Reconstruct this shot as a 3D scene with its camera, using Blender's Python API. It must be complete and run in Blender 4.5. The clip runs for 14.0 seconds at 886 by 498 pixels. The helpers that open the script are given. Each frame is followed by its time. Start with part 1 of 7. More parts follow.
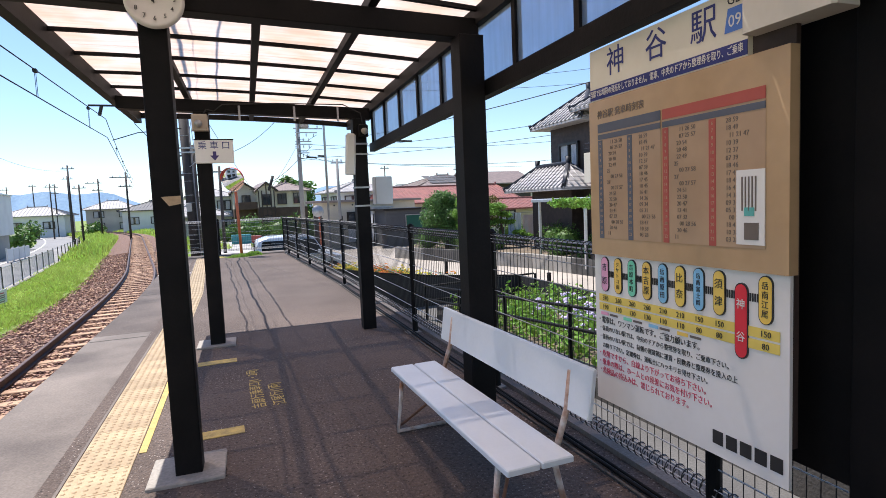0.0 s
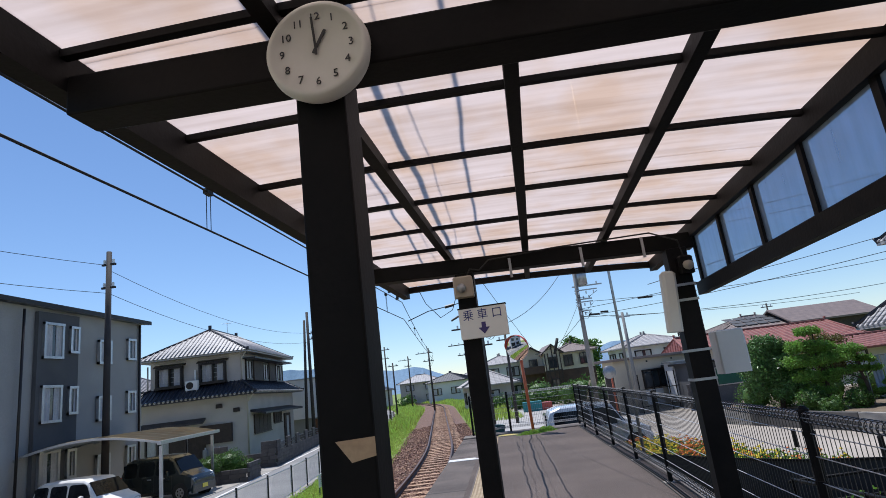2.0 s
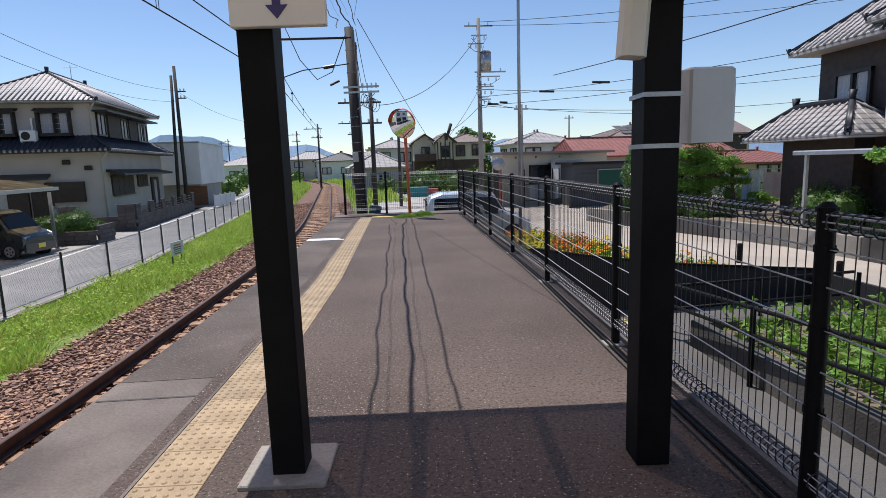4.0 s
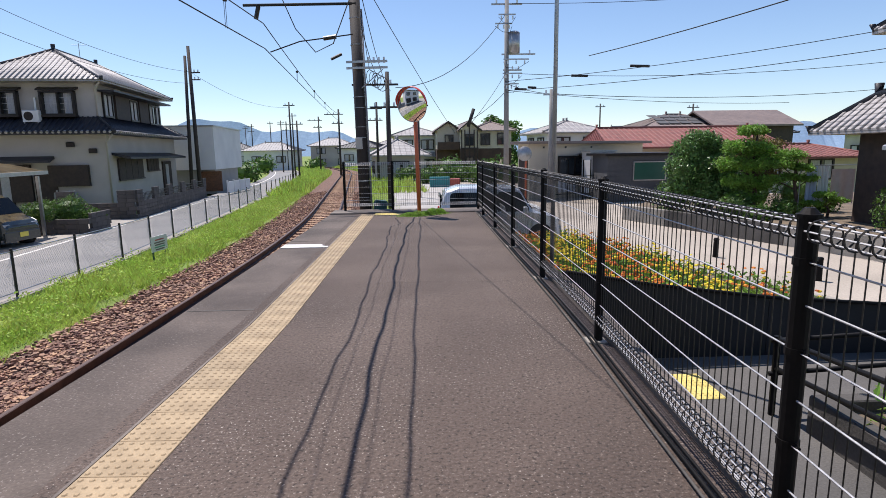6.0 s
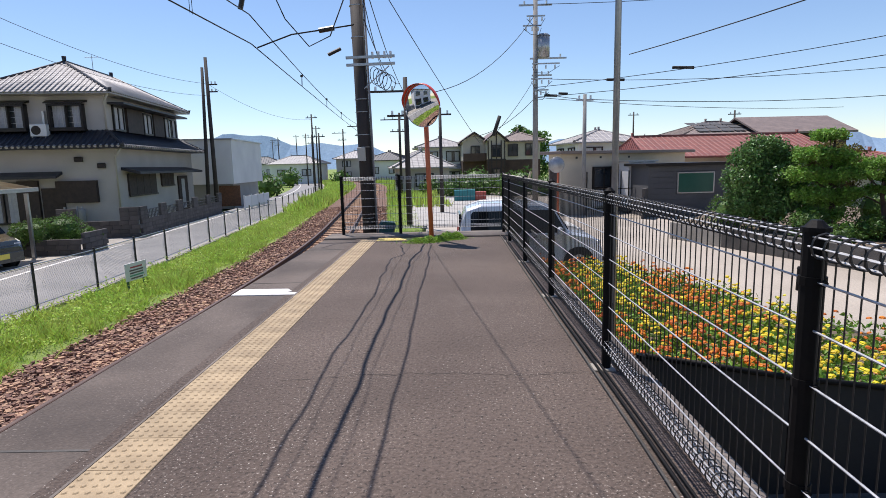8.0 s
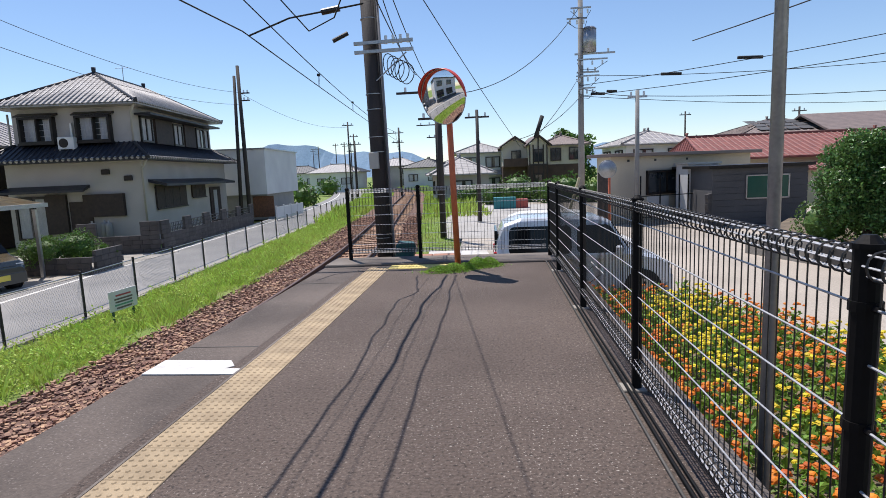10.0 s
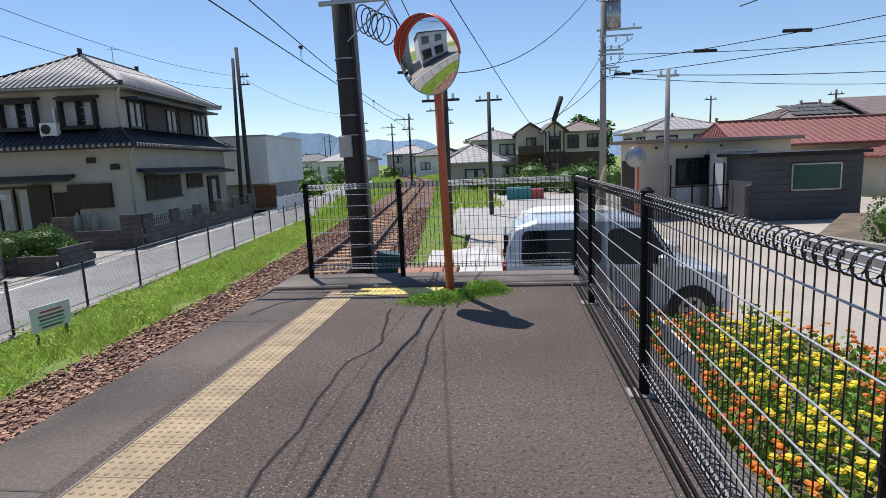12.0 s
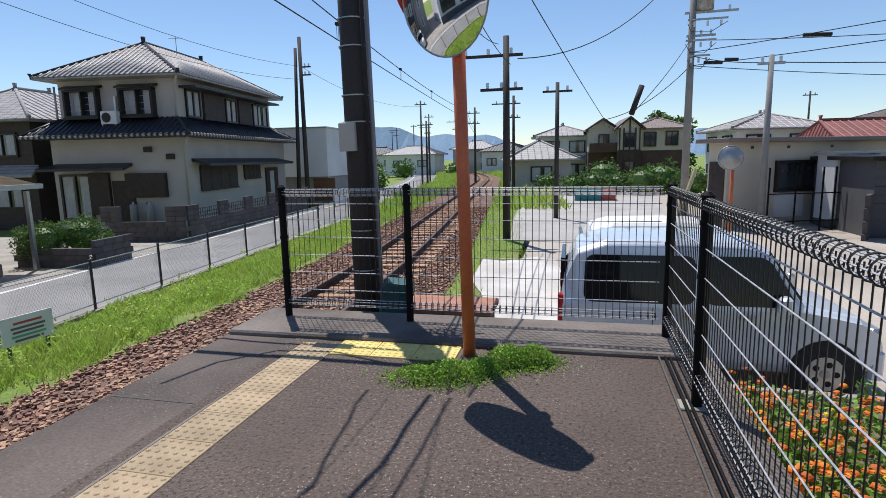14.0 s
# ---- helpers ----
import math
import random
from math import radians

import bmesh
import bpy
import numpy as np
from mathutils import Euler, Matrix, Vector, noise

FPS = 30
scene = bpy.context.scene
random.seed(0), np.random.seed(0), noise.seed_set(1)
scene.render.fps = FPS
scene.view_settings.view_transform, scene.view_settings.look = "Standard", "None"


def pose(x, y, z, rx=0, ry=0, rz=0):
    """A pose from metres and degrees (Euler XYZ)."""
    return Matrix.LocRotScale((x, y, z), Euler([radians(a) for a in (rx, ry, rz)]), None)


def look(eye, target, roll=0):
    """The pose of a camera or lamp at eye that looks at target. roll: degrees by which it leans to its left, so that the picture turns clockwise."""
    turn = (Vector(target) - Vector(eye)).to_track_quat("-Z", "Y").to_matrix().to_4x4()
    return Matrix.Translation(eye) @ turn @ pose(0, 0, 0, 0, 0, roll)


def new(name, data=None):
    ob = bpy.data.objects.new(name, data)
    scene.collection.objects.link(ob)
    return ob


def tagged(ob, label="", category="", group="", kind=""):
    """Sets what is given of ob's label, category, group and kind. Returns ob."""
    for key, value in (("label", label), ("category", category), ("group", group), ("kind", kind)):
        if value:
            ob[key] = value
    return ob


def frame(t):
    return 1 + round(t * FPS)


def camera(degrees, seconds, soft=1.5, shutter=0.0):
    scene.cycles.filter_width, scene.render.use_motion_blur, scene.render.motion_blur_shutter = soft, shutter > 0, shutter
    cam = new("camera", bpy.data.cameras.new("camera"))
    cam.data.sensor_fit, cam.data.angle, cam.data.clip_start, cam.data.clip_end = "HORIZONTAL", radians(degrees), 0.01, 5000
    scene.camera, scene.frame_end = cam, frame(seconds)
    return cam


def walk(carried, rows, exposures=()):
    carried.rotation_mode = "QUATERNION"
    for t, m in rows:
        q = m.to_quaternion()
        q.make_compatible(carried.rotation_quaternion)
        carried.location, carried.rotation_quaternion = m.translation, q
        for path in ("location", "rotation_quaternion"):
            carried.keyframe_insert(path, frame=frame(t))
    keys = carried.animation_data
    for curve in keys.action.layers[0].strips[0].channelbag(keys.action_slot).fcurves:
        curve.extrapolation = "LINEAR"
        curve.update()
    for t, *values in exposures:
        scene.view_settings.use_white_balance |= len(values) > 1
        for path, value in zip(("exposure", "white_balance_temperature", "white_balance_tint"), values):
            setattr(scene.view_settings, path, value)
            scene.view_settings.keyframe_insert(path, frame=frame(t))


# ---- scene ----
cam = camera(76.7, 14.0, 0.7)
PATH = [
    (0, (0.043, 1.092, 1.362), (0.793, 2.939, 1.198), -2.5),
    (0.5, (-0.008, 1.521, 1.364), (0.529, 3.442, 1.218), -3.8),
    (1, (0.087, 1.999, 1.336), (0.458, 3.962, 1.257), -4.9),
    (1.5, (0.116, 2.515, 1.487), (0.222, 4.499, 1.712), -7.6),
    (2, (0.197, 2.936, 1.542), (0.045, 4.873, 2.014), -7.2),
    (2.5, (0.286, 3.423, 1.471), (0.207, 5.408, 1.702), -5.2),
    (3, (0.362, 3.878, 1.4), (0.343, 5.878, 1.393), -4.0),
    (3.5, (0.463, 4.374, 1.36), (0.59, 6.358, 1.139), -1.9),
    (3.7, (0.481, 4.589, 1.329), (0.628, 6.563, 1.047), -1.9),
    (5.8, (0.902, 6.881, 1.332), (0.986, 8.85, 0.993), -0.8),
    (6, (0.9, 7.097, 1.337), (0.961, 9.067, 0.996), -0.9),
    (6.5, (0.981, 7.657, 1.337), (1.02, 9.628, 0.997), -0.9),
    (7, (1.027, 8.251, 1.315), (1.043, 10.223, 0.984), -1.1),
    (7.5, (1.097, 8.824, 1.32), (1.099, 10.798, 1.003), -1.2),
    (8, (1.163, 9.399, 1.325), (1.126, 11.376, 1.027), -1.4),
    (8.5, (1.247, 9.945, 1.335), (1.165, 11.925, 1.063), -1.6),
    (11, (1.328, 12.702, 1.33), (1.102, 14.67, 1.053), -2.7),
    (11.5, (1.356, 13.275, 1.316), (1.119, 15.239, 1.019), -2.7),
    (12, (1.399, 13.786, 1.342), (1.162, 15.748, 1.031), -2.4),
    (12.5, (1.438, 14.305, 1.348), (1.165, 16.26, 1.025), -2.4),
    (13, (1.443, 14.812, 1.365), (1.116, 16.758, 1.034), -1.7),
    (13.5, (1.43, 15.329, 1.38), (1.029, 17.26, 1.048), -1.4),
    (14, (1.487, 15.801, 1.354), (1.022, 17.72, 1.034), -1.2),
]
EXPOSURES = [(0, 0.68, 6300, 14), (1.0, 0.42, 6200, 13), (1.5, 0.32, 6000, 13), (2.0, -0.05, 5900, 12), (2.5, -0.35, 5850, 11), (3.0, -0.32, 6000, 12), (3.6, -0.1, 6300, 14), (5.8, 0.18, 6450, 16), (8.7, 0.18, 6450, 15), (11, 0.08, 6350, 13), (14, 0.0, 6300, 12)]
walk(cam, [(t, look(eye, target, roll)) for t, eye, target, roll in PATH], EXPOSURES)

# ---- light ----
world = bpy.data.worlds.new("sky")
scene.world = world
world.use_nodes = True
wn = world.node_tree.nodes
sky = wn.new("ShaderNodeTexSky")
sky.sky_type, sky.sun_disc = "NISHITA", False
SUN_ELEV, SUN_AZ = 66.0, math.degrees(math.atan2(-0.56, 0.83))   # azimuth from +y, towards +x
sky.sun_elevation, sky.sun_rotation = radians(SUN_ELEV), radians(SUN_AZ)
sky.air_density, sky.dust_density, sky.ozone_density = 1.0, 0.0, 4.0
world.node_tree.links.new(sky.outputs[0], wn["Background"].inputs[0])
wn["Background"].inputs[1].default_value = 0.125
sun = new("sun", bpy.data.lights.new("sun", "SUN"))
sun.data.energy, sun.data.angle, sun.data.color = 5.0, radians(0.27), (1.0, 0.955, 0.88)
ce = math.cos(radians(SUN_ELEV))
SUN_DIR = Vector((ce * math.sin(radians(SUN_AZ)), ce * math.cos(radians(SUN_AZ)), math.sin(radians(SUN_ELEV))))
sun.matrix_world = look(SUN_DIR * 50, (0, 0, 0))
scene.view_settings.exposure = 0.0


# ---- materials ----
def mat(name, c1, c2=None, rough=0.8, metal=0.0, scale=6.0, fine=60.0, bump=0.15, fine_amt=0.25, rand=0.0, spec=0.5, dist=0.02, coat=0.0):
    """Two-scale mottled surface: large stains from c1 to c2, fine grain, fine relief."""
    m = bpy.data.materials.new(name)
    m.use_nodes = True
    t = m.node_tree
    n, l = t.nodes, t.links
    b = n["Principled BSDF"]
    b.inputs["Roughness"].default_value = rough
    b.inputs["Metallic"].default_value = metal
    b.inputs["Specular IOR Level"].default_value = spec
    b.inputs["Coat Weight"].default_value = coat
    c2 = c2 or tuple(x * 0.8 for x in c1)
    co = n.new("ShaderNodeTexCoord")
    big, small = n.new("ShaderNodeTexNoise"), n.new("ShaderNodeTexNoise")
    big.inputs["Scale"].default_value, small.inputs["Scale"].default_value = scale, fine
    big.inputs["Detail"].default_value, small.inputs["Detail"].default_value = 6, 3
    for q in (big, small):
        l.new(co.outputs["Object"], q.inputs["Vector"])
    ramp = n.new("ShaderNodeValToRGB")
    ramp.color_ramp.elements[0].position, ramp.color_ramp.elements[1].position = 0.35, 0.68
    ramp.color_ramp.elements[0].color, ramp.color_ramp.elements[1].color = (*c1, 1), (*c2, 1)
    l.new(big.outputs[0], ramp.inputs[0])
    mul = n.new("ShaderNodeMixRGB")
    mul.blend_type = "OVERLAY"
    mul.inputs[0].default_value = fine_amt
    l.new(ramp.outputs[0], mul.inputs[1])
    l.new(small.outputs[0], mul.inputs[2])
    out = mul.outputs[0]
    if rand:
        oi = n.new("ShaderNodeObjectInfo")
        hs = n.new("ShaderNodeHueSaturation")
        mr = n.new("ShaderNodeMapRange")
        mr.inputs[3].default_value, mr.inputs[4].default_value = 1 - rand, 1 + rand
        l.new(oi.outputs["Random"], mr.inputs[0])
        l.new(mr.outputs[0], hs.inputs["Value"])
        l.new(out, hs.inputs["Color"])
        out = hs.outputs[0]
    l.new(out, b.inputs["Base Color"])
    if bump:
        bp = n.new("ShaderNodeBump")
        bp.inputs["Strength"].default_value, bp.inputs["Distance"].default_value = bump, dist
        l.new(small.outputs[0], bp.inputs["Height"])
        l.new(bp.outputs[0], b.inputs["Normal"])
    return m


def island(m, lo=0.7, hi=1.3, hue=0.03):
    """Vary a material from piece to piece of a joined mesh."""
    t = m.node_tree
    b = t.nodes["Principled BSDF"]
    src = b.inputs["Base Color"].links[0].from_socket
    g = t.nodes.new("ShaderNodeNewGeometry")
    hs = t.nodes.new("ShaderNodeHueSaturation")
    for key, a, z in (("Value", lo, hi), ("Hue", 0.5 - hue, 0.5 + hue)):
        mr = t.nodes.new("ShaderNodeMapRange")
        mr.inputs[3].default_value, mr.inputs[4].default_value = a, z
        t.links.new(g.outputs["Random Per Island"], mr.inputs[0])
        t.links.new(mr.outputs[0], hs.inputs[key])
    t.links.new(src, hs.inputs["Color"])
    t.links.new(hs.outputs[0], b.inputs["Base Color"])
    return m


def leafy(m, amount=0.35):
    """Let light pass through leaves and petals."""
    t = m.node_tree
    b = t.nodes["Principled BSDF"]
    tr = t.nodes.new("ShaderNodeBsdfTranslucent")
    mix = t.nodes.new("ShaderNodeMixShader")
    mix.inputs[0].default_value = amount
    t.links.new(b.inputs["Base Color"].links[0].from_socket, tr.inputs["Color"])
    t.links.new(b.outputs[0], mix.inputs[1])
    t.links.new(tr.outputs[0], mix.inputs[2])
    t.links.new(mix.outputs[0], t.nodes["Material Output"].inputs[0])
    return m


def sheet_mat(name, tint, clear, glow, rough=0.3):
    """Plastic roofing sheet or glass: part clear, part milky."""
    m = bpy.data.materials.new(name)
    m.use_nodes = True
    t = m.node_tree
    n, l = t.nodes, t.links
    n.remove(n["Principled BSDF"])
    tp, tl, gl = n.new("ShaderNodeBsdfTransparent"), n.new("ShaderNodeBsdfTranslucent"), n.new("ShaderNodeBsdfGlossy")
    no = n.new("ShaderNodeTexNoise")
    no.inputs["Scale"].default_value, no.inputs["Detail"].default_value = 2.5, 8
    co = n.new("ShaderNodeTexCoord")
    l.new(co.outputs["Object"], no.inputs["Vector"])
    ra = n.new("ShaderNodeValToRGB")
    ra.color_ramp.elements[0].color = (*[c * k for c, k in zip(tint, (0.93, 0.84, 0.72))], 1)
    ra.color_ramp.elements[1].color = (*tint, 1)
    ra.color_ramp.elements[0].position, ra.color_ramp.elements[1].position = 0.38, 0.58
    l.new(no.outputs[0], ra.inputs[0])
    # rain streaks and grime run down the slope of the sheet
    st_, mp, sr, mu = (n.new("ShaderNode" + k) for k in ("TexNoise", "Mapping", "ValToRGB", "MixRGB"))
    mp.inputs["Scale"].default_value = (1.2, 14.0, 1.2)
    st_.inputs["Scale"].default_value, st_.inputs["Detail"].default_value = 1.4, 7
    l.new(co.outputs["Object"], mp.inputs[0])
    l.new(mp.outputs[0], st_.inputs["Vector"])
    sr.color_ramp.elements[0].position, sr.color_ramp.elements[1].position = 0.3, 0.62
    sr.color_ramp.elements[0].color = (0.80, 0.77, 0.73, 1)
    l.new(st_.outputs[0], sr.inputs[0])
    mu.blend_type = "MULTIPLY"
    mu.inputs[0].default_value = 0.8
    l.new(ra.outputs[0], mu.inputs[1])
    l.new(sr.outputs[0], mu.inputs[2])
    l.new(mu.outputs[0], tl.inputs[0])
    tp.inputs[0].default_value = (*tint, 1)
    gl.inputs["Roughness"].default_value = rough
    a, b = n.new("ShaderNodeMixShader"), n.new("ShaderNodeMixShader")
    a.inputs[0].default_value = clear
    b.inputs[0].default_value = glow
    l.new(tl.outputs[0], a.inputs[1])
    l.new(tp.outputs[0], a.inputs[2])
    l.new(a.outputs[0], b.inputs[1])
    l.new(gl.outputs[0], b.inputs[2])
    l.new(b.outputs[0], n["Material Output"].inputs[0])
    return m


ASPHALT = mat("asphalt", (0.080, 0.058, 0.047), (0.124, 0.092, 0.075), 0.92, scale=0.7, fine=55, bump=0.9, fine_amt=0.7, dist=0.016)


def speckle(m, c, size=90.0, cut=0.62, amt=0.7, patch=0.0):
    """Pale aggregate showing through a dark surface."""
    t = m.node_tree
    b = t.nodes["Principled BSDF"]
    src = b.inputs["Base Color"].links[0].from_socket
    co, no, ra, mx = (t.nodes.new("ShaderNode" + k) for k in ("TexCoord", "TexNoise", "ValToRGB", "MixRGB"))
    no.inputs["Scale"].default_value, no.inputs["Detail"].default_value = size, 2
    t.links.new(co.outputs["Object"], no.inputs["Vector"])
    ra.color_ramp.elements[0].position, ra.color_ramp.elements[1].position = cut, cut + 0.08
    ra.color_ramp.elements[1].color = (amt, amt, amt, 1)
    t.links.new(no.outputs[0], ra.inputs[0])
    fac = ra.outputs[0]
    if patch:
        pn, pr_, pm = (t.nodes.new("ShaderNode" + k) for k in ("TexNoise", "ValToRGB", "MixRGB"))
        pn.inputs["Scale"].default_value, pn.inputs["Detail"].default_value = patch, 5
        t.links.new(co.outputs["Object"], pn.inputs["Vector"])
        pr_.color_ramp.elements[0].position, pr_.color_ramp.elements[1].position = 0.42, 0.60
        pr_.color_ramp.elements[0].color = (0.18, 0.18, 0.18, 1)
        t.links.new(pn.outputs[0], pr_.inputs[0])
        pm.blend_type = "MULTIPLY"
        pm.inputs[0].default_value = 1.0
        t.links.new(fac, pm.inputs[1])
        t.links.new(pr_.outputs[0], pm.inputs[2])
        fac = pm.outputs[0]
    t.links.new(fac, mx.inputs[0])
    t.links.new(src, mx.inputs[1])
    mx.inputs[2].default_value = (*c, 1)
    t.links.new(mx.outputs[0], b.inputs["Base Color"])
    return m


ASPHALT = speckle(speckle(speckle(ASPHALT, (0.026, 0.019, 0.016), 46, 0.58, 0.75), (0.26, 0.212, 0.18), 58, 0.61, 0.8, 1.3), (0.50, 0.44, 0.39), 70, 0.635, 0.95, 0.8)
EDGE_CONC = mat("edge_concrete", (0.21, 0.178, 0.152), (0.085, 0.07, 0.062), 0.9, scale=1.1, fine=70, bump=0.3, fine_amt=0.4)
CONC = mat("concrete", (0.36, 0.33, 0.29), (0.25, 0.23, 0.2), 0.9, scale=1.5, fine=50, bump=0.25, fine_amt=0.35)
CONC_DARK = mat("dark_concrete", (0.12, 0.11, 0.1), (0.05, 0.046, 0.042), 0.9, scale=1.2, fine=40, bump=0.3)
TACTILE = mat("tactile_tile", (0.42, 0.315, 0.19), (0.30, 0.22, 0.13), 0.75, scale=5, fine=80, bump=0.15, rand=0.1)
YELLOW = mat("yellow_tile", (0.74, 0.60, 0.20), (0.6, 0.47, 0.14), 0.7, scale=5, fine=60, bump=0.15, rand=0.05)
YPAINT = mat("yellow_paint", (0.62, 0.45, 0.13), (0.36, 0.27, 0.1), 0.8, scale=14, fine=90, bump=0.2)
WPAINT = mat("white_paint", (0.75, 0.73, 0.7), (0.5, 0.48, 0.45), 0.75, scale=9, fine=60, bump=0.2)
ROAD = mat("road_asphalt", (0.27, 0.26, 0.25), (0.20, 0.195, 0.19), 0.92, scale=0.5, fine=90, bump=0.3, fine_amt=0.5)
LOT = mat("lot_concrete", (0.44, 0.385, 0.325), (0.32, 0.28, 0.235), 0.92, scale=0.35, fine=30, bump=0.3, fine_amt=0.4)
DIRT = mat("dirt", (0.20, 0.15, 0.10), (0.11, 0.085, 0.06), 0.95, scale=2, fine=40, bump=0.6)
BALLAST = island(mat("ballast_stone", (0.36, 0.20, 0.135), (0.23, 0.14, 0.105), 0.92, scale=3, fine=40, bump=0.4), 0.35, 1.6, 0.02)
BALLAST_BED = mat("ballast_bed", (0.22, 0.125, 0.09), (0.14, 0.088, 0.068), 0.95, scale=4, fine=30, bump=1.0, fine_amt=0.7, dist=0.05)
SLEEPER = mat("sleeper_wood", (0.50, 0.32, 0.20), (0.30, 0.18, 0.115), 0.9, scale=5, fine=40, bump=0.4, rand=0.25)
RAIL = mat("rusty_rail", (0.10, 0.055, 0.045), (0.06, 0.035, 0.03), 0.6, 0.6, scale=8, fine=60)
RAIL_TOP = mat("rail_head", (0.13, 0.085, 0.07), (0.09, 0.06, 0.05), 0.55, 0.5, scale=20, fine=80, bump=0.03)
GRASS = leafy(island(mat("grass", (0.38, 0.51, 0.085), (0.49, 0.58, 0.135), 0.7, scale=1.2, fine=20, bump=0), 0.6, 1.45, 0.02))
GRASS_BED = mat("grass_ground", (0.16, 0.24, 0.045), (0.22, 0.26, 0.065), 0.95, scale=1.2, fine=30, bump=0.9, fine_amt=0.6, dist=0.05)
WEED = leafy(island(mat("weed_leaf", (0.15, 0.28, 0.035), (0.20, 0.33, 0.05), 0.6, scale=6, fine=30, bump=0), 0.6, 1.4, 0.02))
BLACK = mat("black_steel_paint", (0.0045, 0.0045, 0.005), (0.009, 0.008, 0.008), 0.6, scale=5, fine=60, bump=0.05, spec=0.14)
WIRE = mat("galvanised_wire", (0.015, 0.015, 0.016), (0.02, 0.02, 0.021), 0.4, 0.0, scale=30, fine=80, bump=0)
# pale colour stands for sunlight on the tops of the horizontal wires
SUNLIT_LINE = mat("line_wire", (0.55, 0.55, 0.56), (0.38, 0.38, 0.39), 0.45, 0.3, scale=30, fine=80, bump=0)
GALV = mat("galvanised_steel", (0.42, 0.43, 0.45), (0.33, 0.34, 0.36), 0.4, 0.7, scale=6, fine=50, bump=0.05)
WHITE = mat("white_enamel", (0.70, 0.76, 0.80), (0.62, 0.68, 0.72), 0.35, scale=3, fine=60, bump=0.03, fine_amt=0.08)
PAPER = mat("poster_white", (0.78, 0.77, 0.74), (0.70, 0.69, 0.66), 0.5, scale=2, fine=30, bump=0.02, fine_amt=0.08)
RUSTY = mat("rusty_white_pipe", (0.62, 0.58, 0.54), (0.30, 0.14, 0.07), 0.7, scale=14, fine=60, bump=0.2)
RUST = mat("rust", (0.24, 0.11, 0.06), (0.14, 0.07, 0.045), 0.85, scale=10, fine=60, bump=0.3)
ORANGE = mat("orange_paint", (0.62, 0.15, 0.055), (0.5, 0.12, 0.05), 0.5, scale=5, fine=60, bump=0.05)
MIRROR = mat("mirror_steel", (0.86, 0.87, 0.88), (0.84, 0.85, 0.86), 0.03, 1.0, scale=3, fine=20, bump=0, fine_amt=0.02)
POLE = mat("dark_pole", (0.045, 0.036, 0.034), (0.028, 0.024, 0.024), 0.75, scale=2, fine=40, bump=0.15)
CPOLE = mat("concrete_pole", (0.30, 0.29, 0.28), (0.23, 0.22, 0.21), 0.85, scale=2, fine=40, bump=0.1)
WALL = mat("mortar_wall", (0.52, 0.48, 0.45), (0.44, 0.405, 0.375), 0.92, scale=0.6, fine=40, bump=0.2, fine_amt=0.2)
WALL_CREAM = mat("cream_wall", (0.60, 0.53, 0.42), (0.5, 0.44, 0.35), 0.9, scale=0.6, fine=40, bump=0.15, fine_amt=0.2)
WALL_GREY = mat("grey_siding", (0.34, 0.335, 0.325), (0.29, 0.285, 0.28), 0.85, scale=0.7, fine=30, bump=0.1, fine_amt=0.15)
WALL_DARK = mat("dark_siding", (0.10, 0.10, 0.105), (0.075, 0.075, 0.08), 0.85, scale=0.7, fine=30, bump=0.1)
WALL_WHITE = mat("white_wall", (0.72, 0.72, 0.72), (0.62, 0.62, 0.63), 0.8, scale=0.5, fine=30, bump=0.05, fine_amt=0.1)
BLOCK = mat("concrete_block", (0.095, 0.086, 0.083), (0.045, 0.041, 0.04), 0.92, scale=1.6, fine=40, bump=0.3, rand=0.2)
TILE = mat("silver_roof_tile", (0.40, 0.375, 0.365), (0.30, 0.28, 0.27), 0.5, scale=2.5, fine=30, bump=0.1, rand=0.12)
TILE_DARK = mat("dark_roof_tile", (0.026, 0.027, 0.036), (0.018, 0.019, 0.026), 0.5, scale=2.5, fine=30, bump=0.1, rand=0.15)


def courses(m, step=0.15, depth=0.55):
    """Dark lap line at each course of a tiled roof."""
    t = m.node_tree
    b = t.nodes["Principled BSDF"]
    src = b.inputs["Base Color"].links[0].from_socket
    co, sep, mul, fr_, ra, mx = (t.nodes.new("ShaderNode" + k) for k in ("TexCoord", "SeparateXYZ", "Math", "Math", "ValToRGB", "MixRGB"))
    t.links.new(co.outputs["Object"], sep.inputs[0])
    mul.operation, fr_.operation = "MULTIPLY", "FRACT"
    mul.inputs[1].default_value = 1.0 / step
    t.links.new(sep.outputs["Z"], mul.inputs[0])
    t.links.new(mul.outputs[0], fr_.inputs[0])
    ra.color_ramp.elements[0].position, ra.color_ramp.elements[1].position = 0.12, 0.3
    ra.color_ramp.elements[0].color = (1 - depth, 1 - depth, 1 - depth, 1)
    t.links.new(fr_.outputs[0], ra.inputs[0])
    mx.blend_type = "MULTIPLY"
    mx.inputs[0].default_value = 1.0
    t.links.new(src, mx.inputs[1])
    t.links.new(ra.outputs[0], mx.inputs[2])
    t.links.new(mx.outputs[0], b.inputs["Base Color"])
    return m


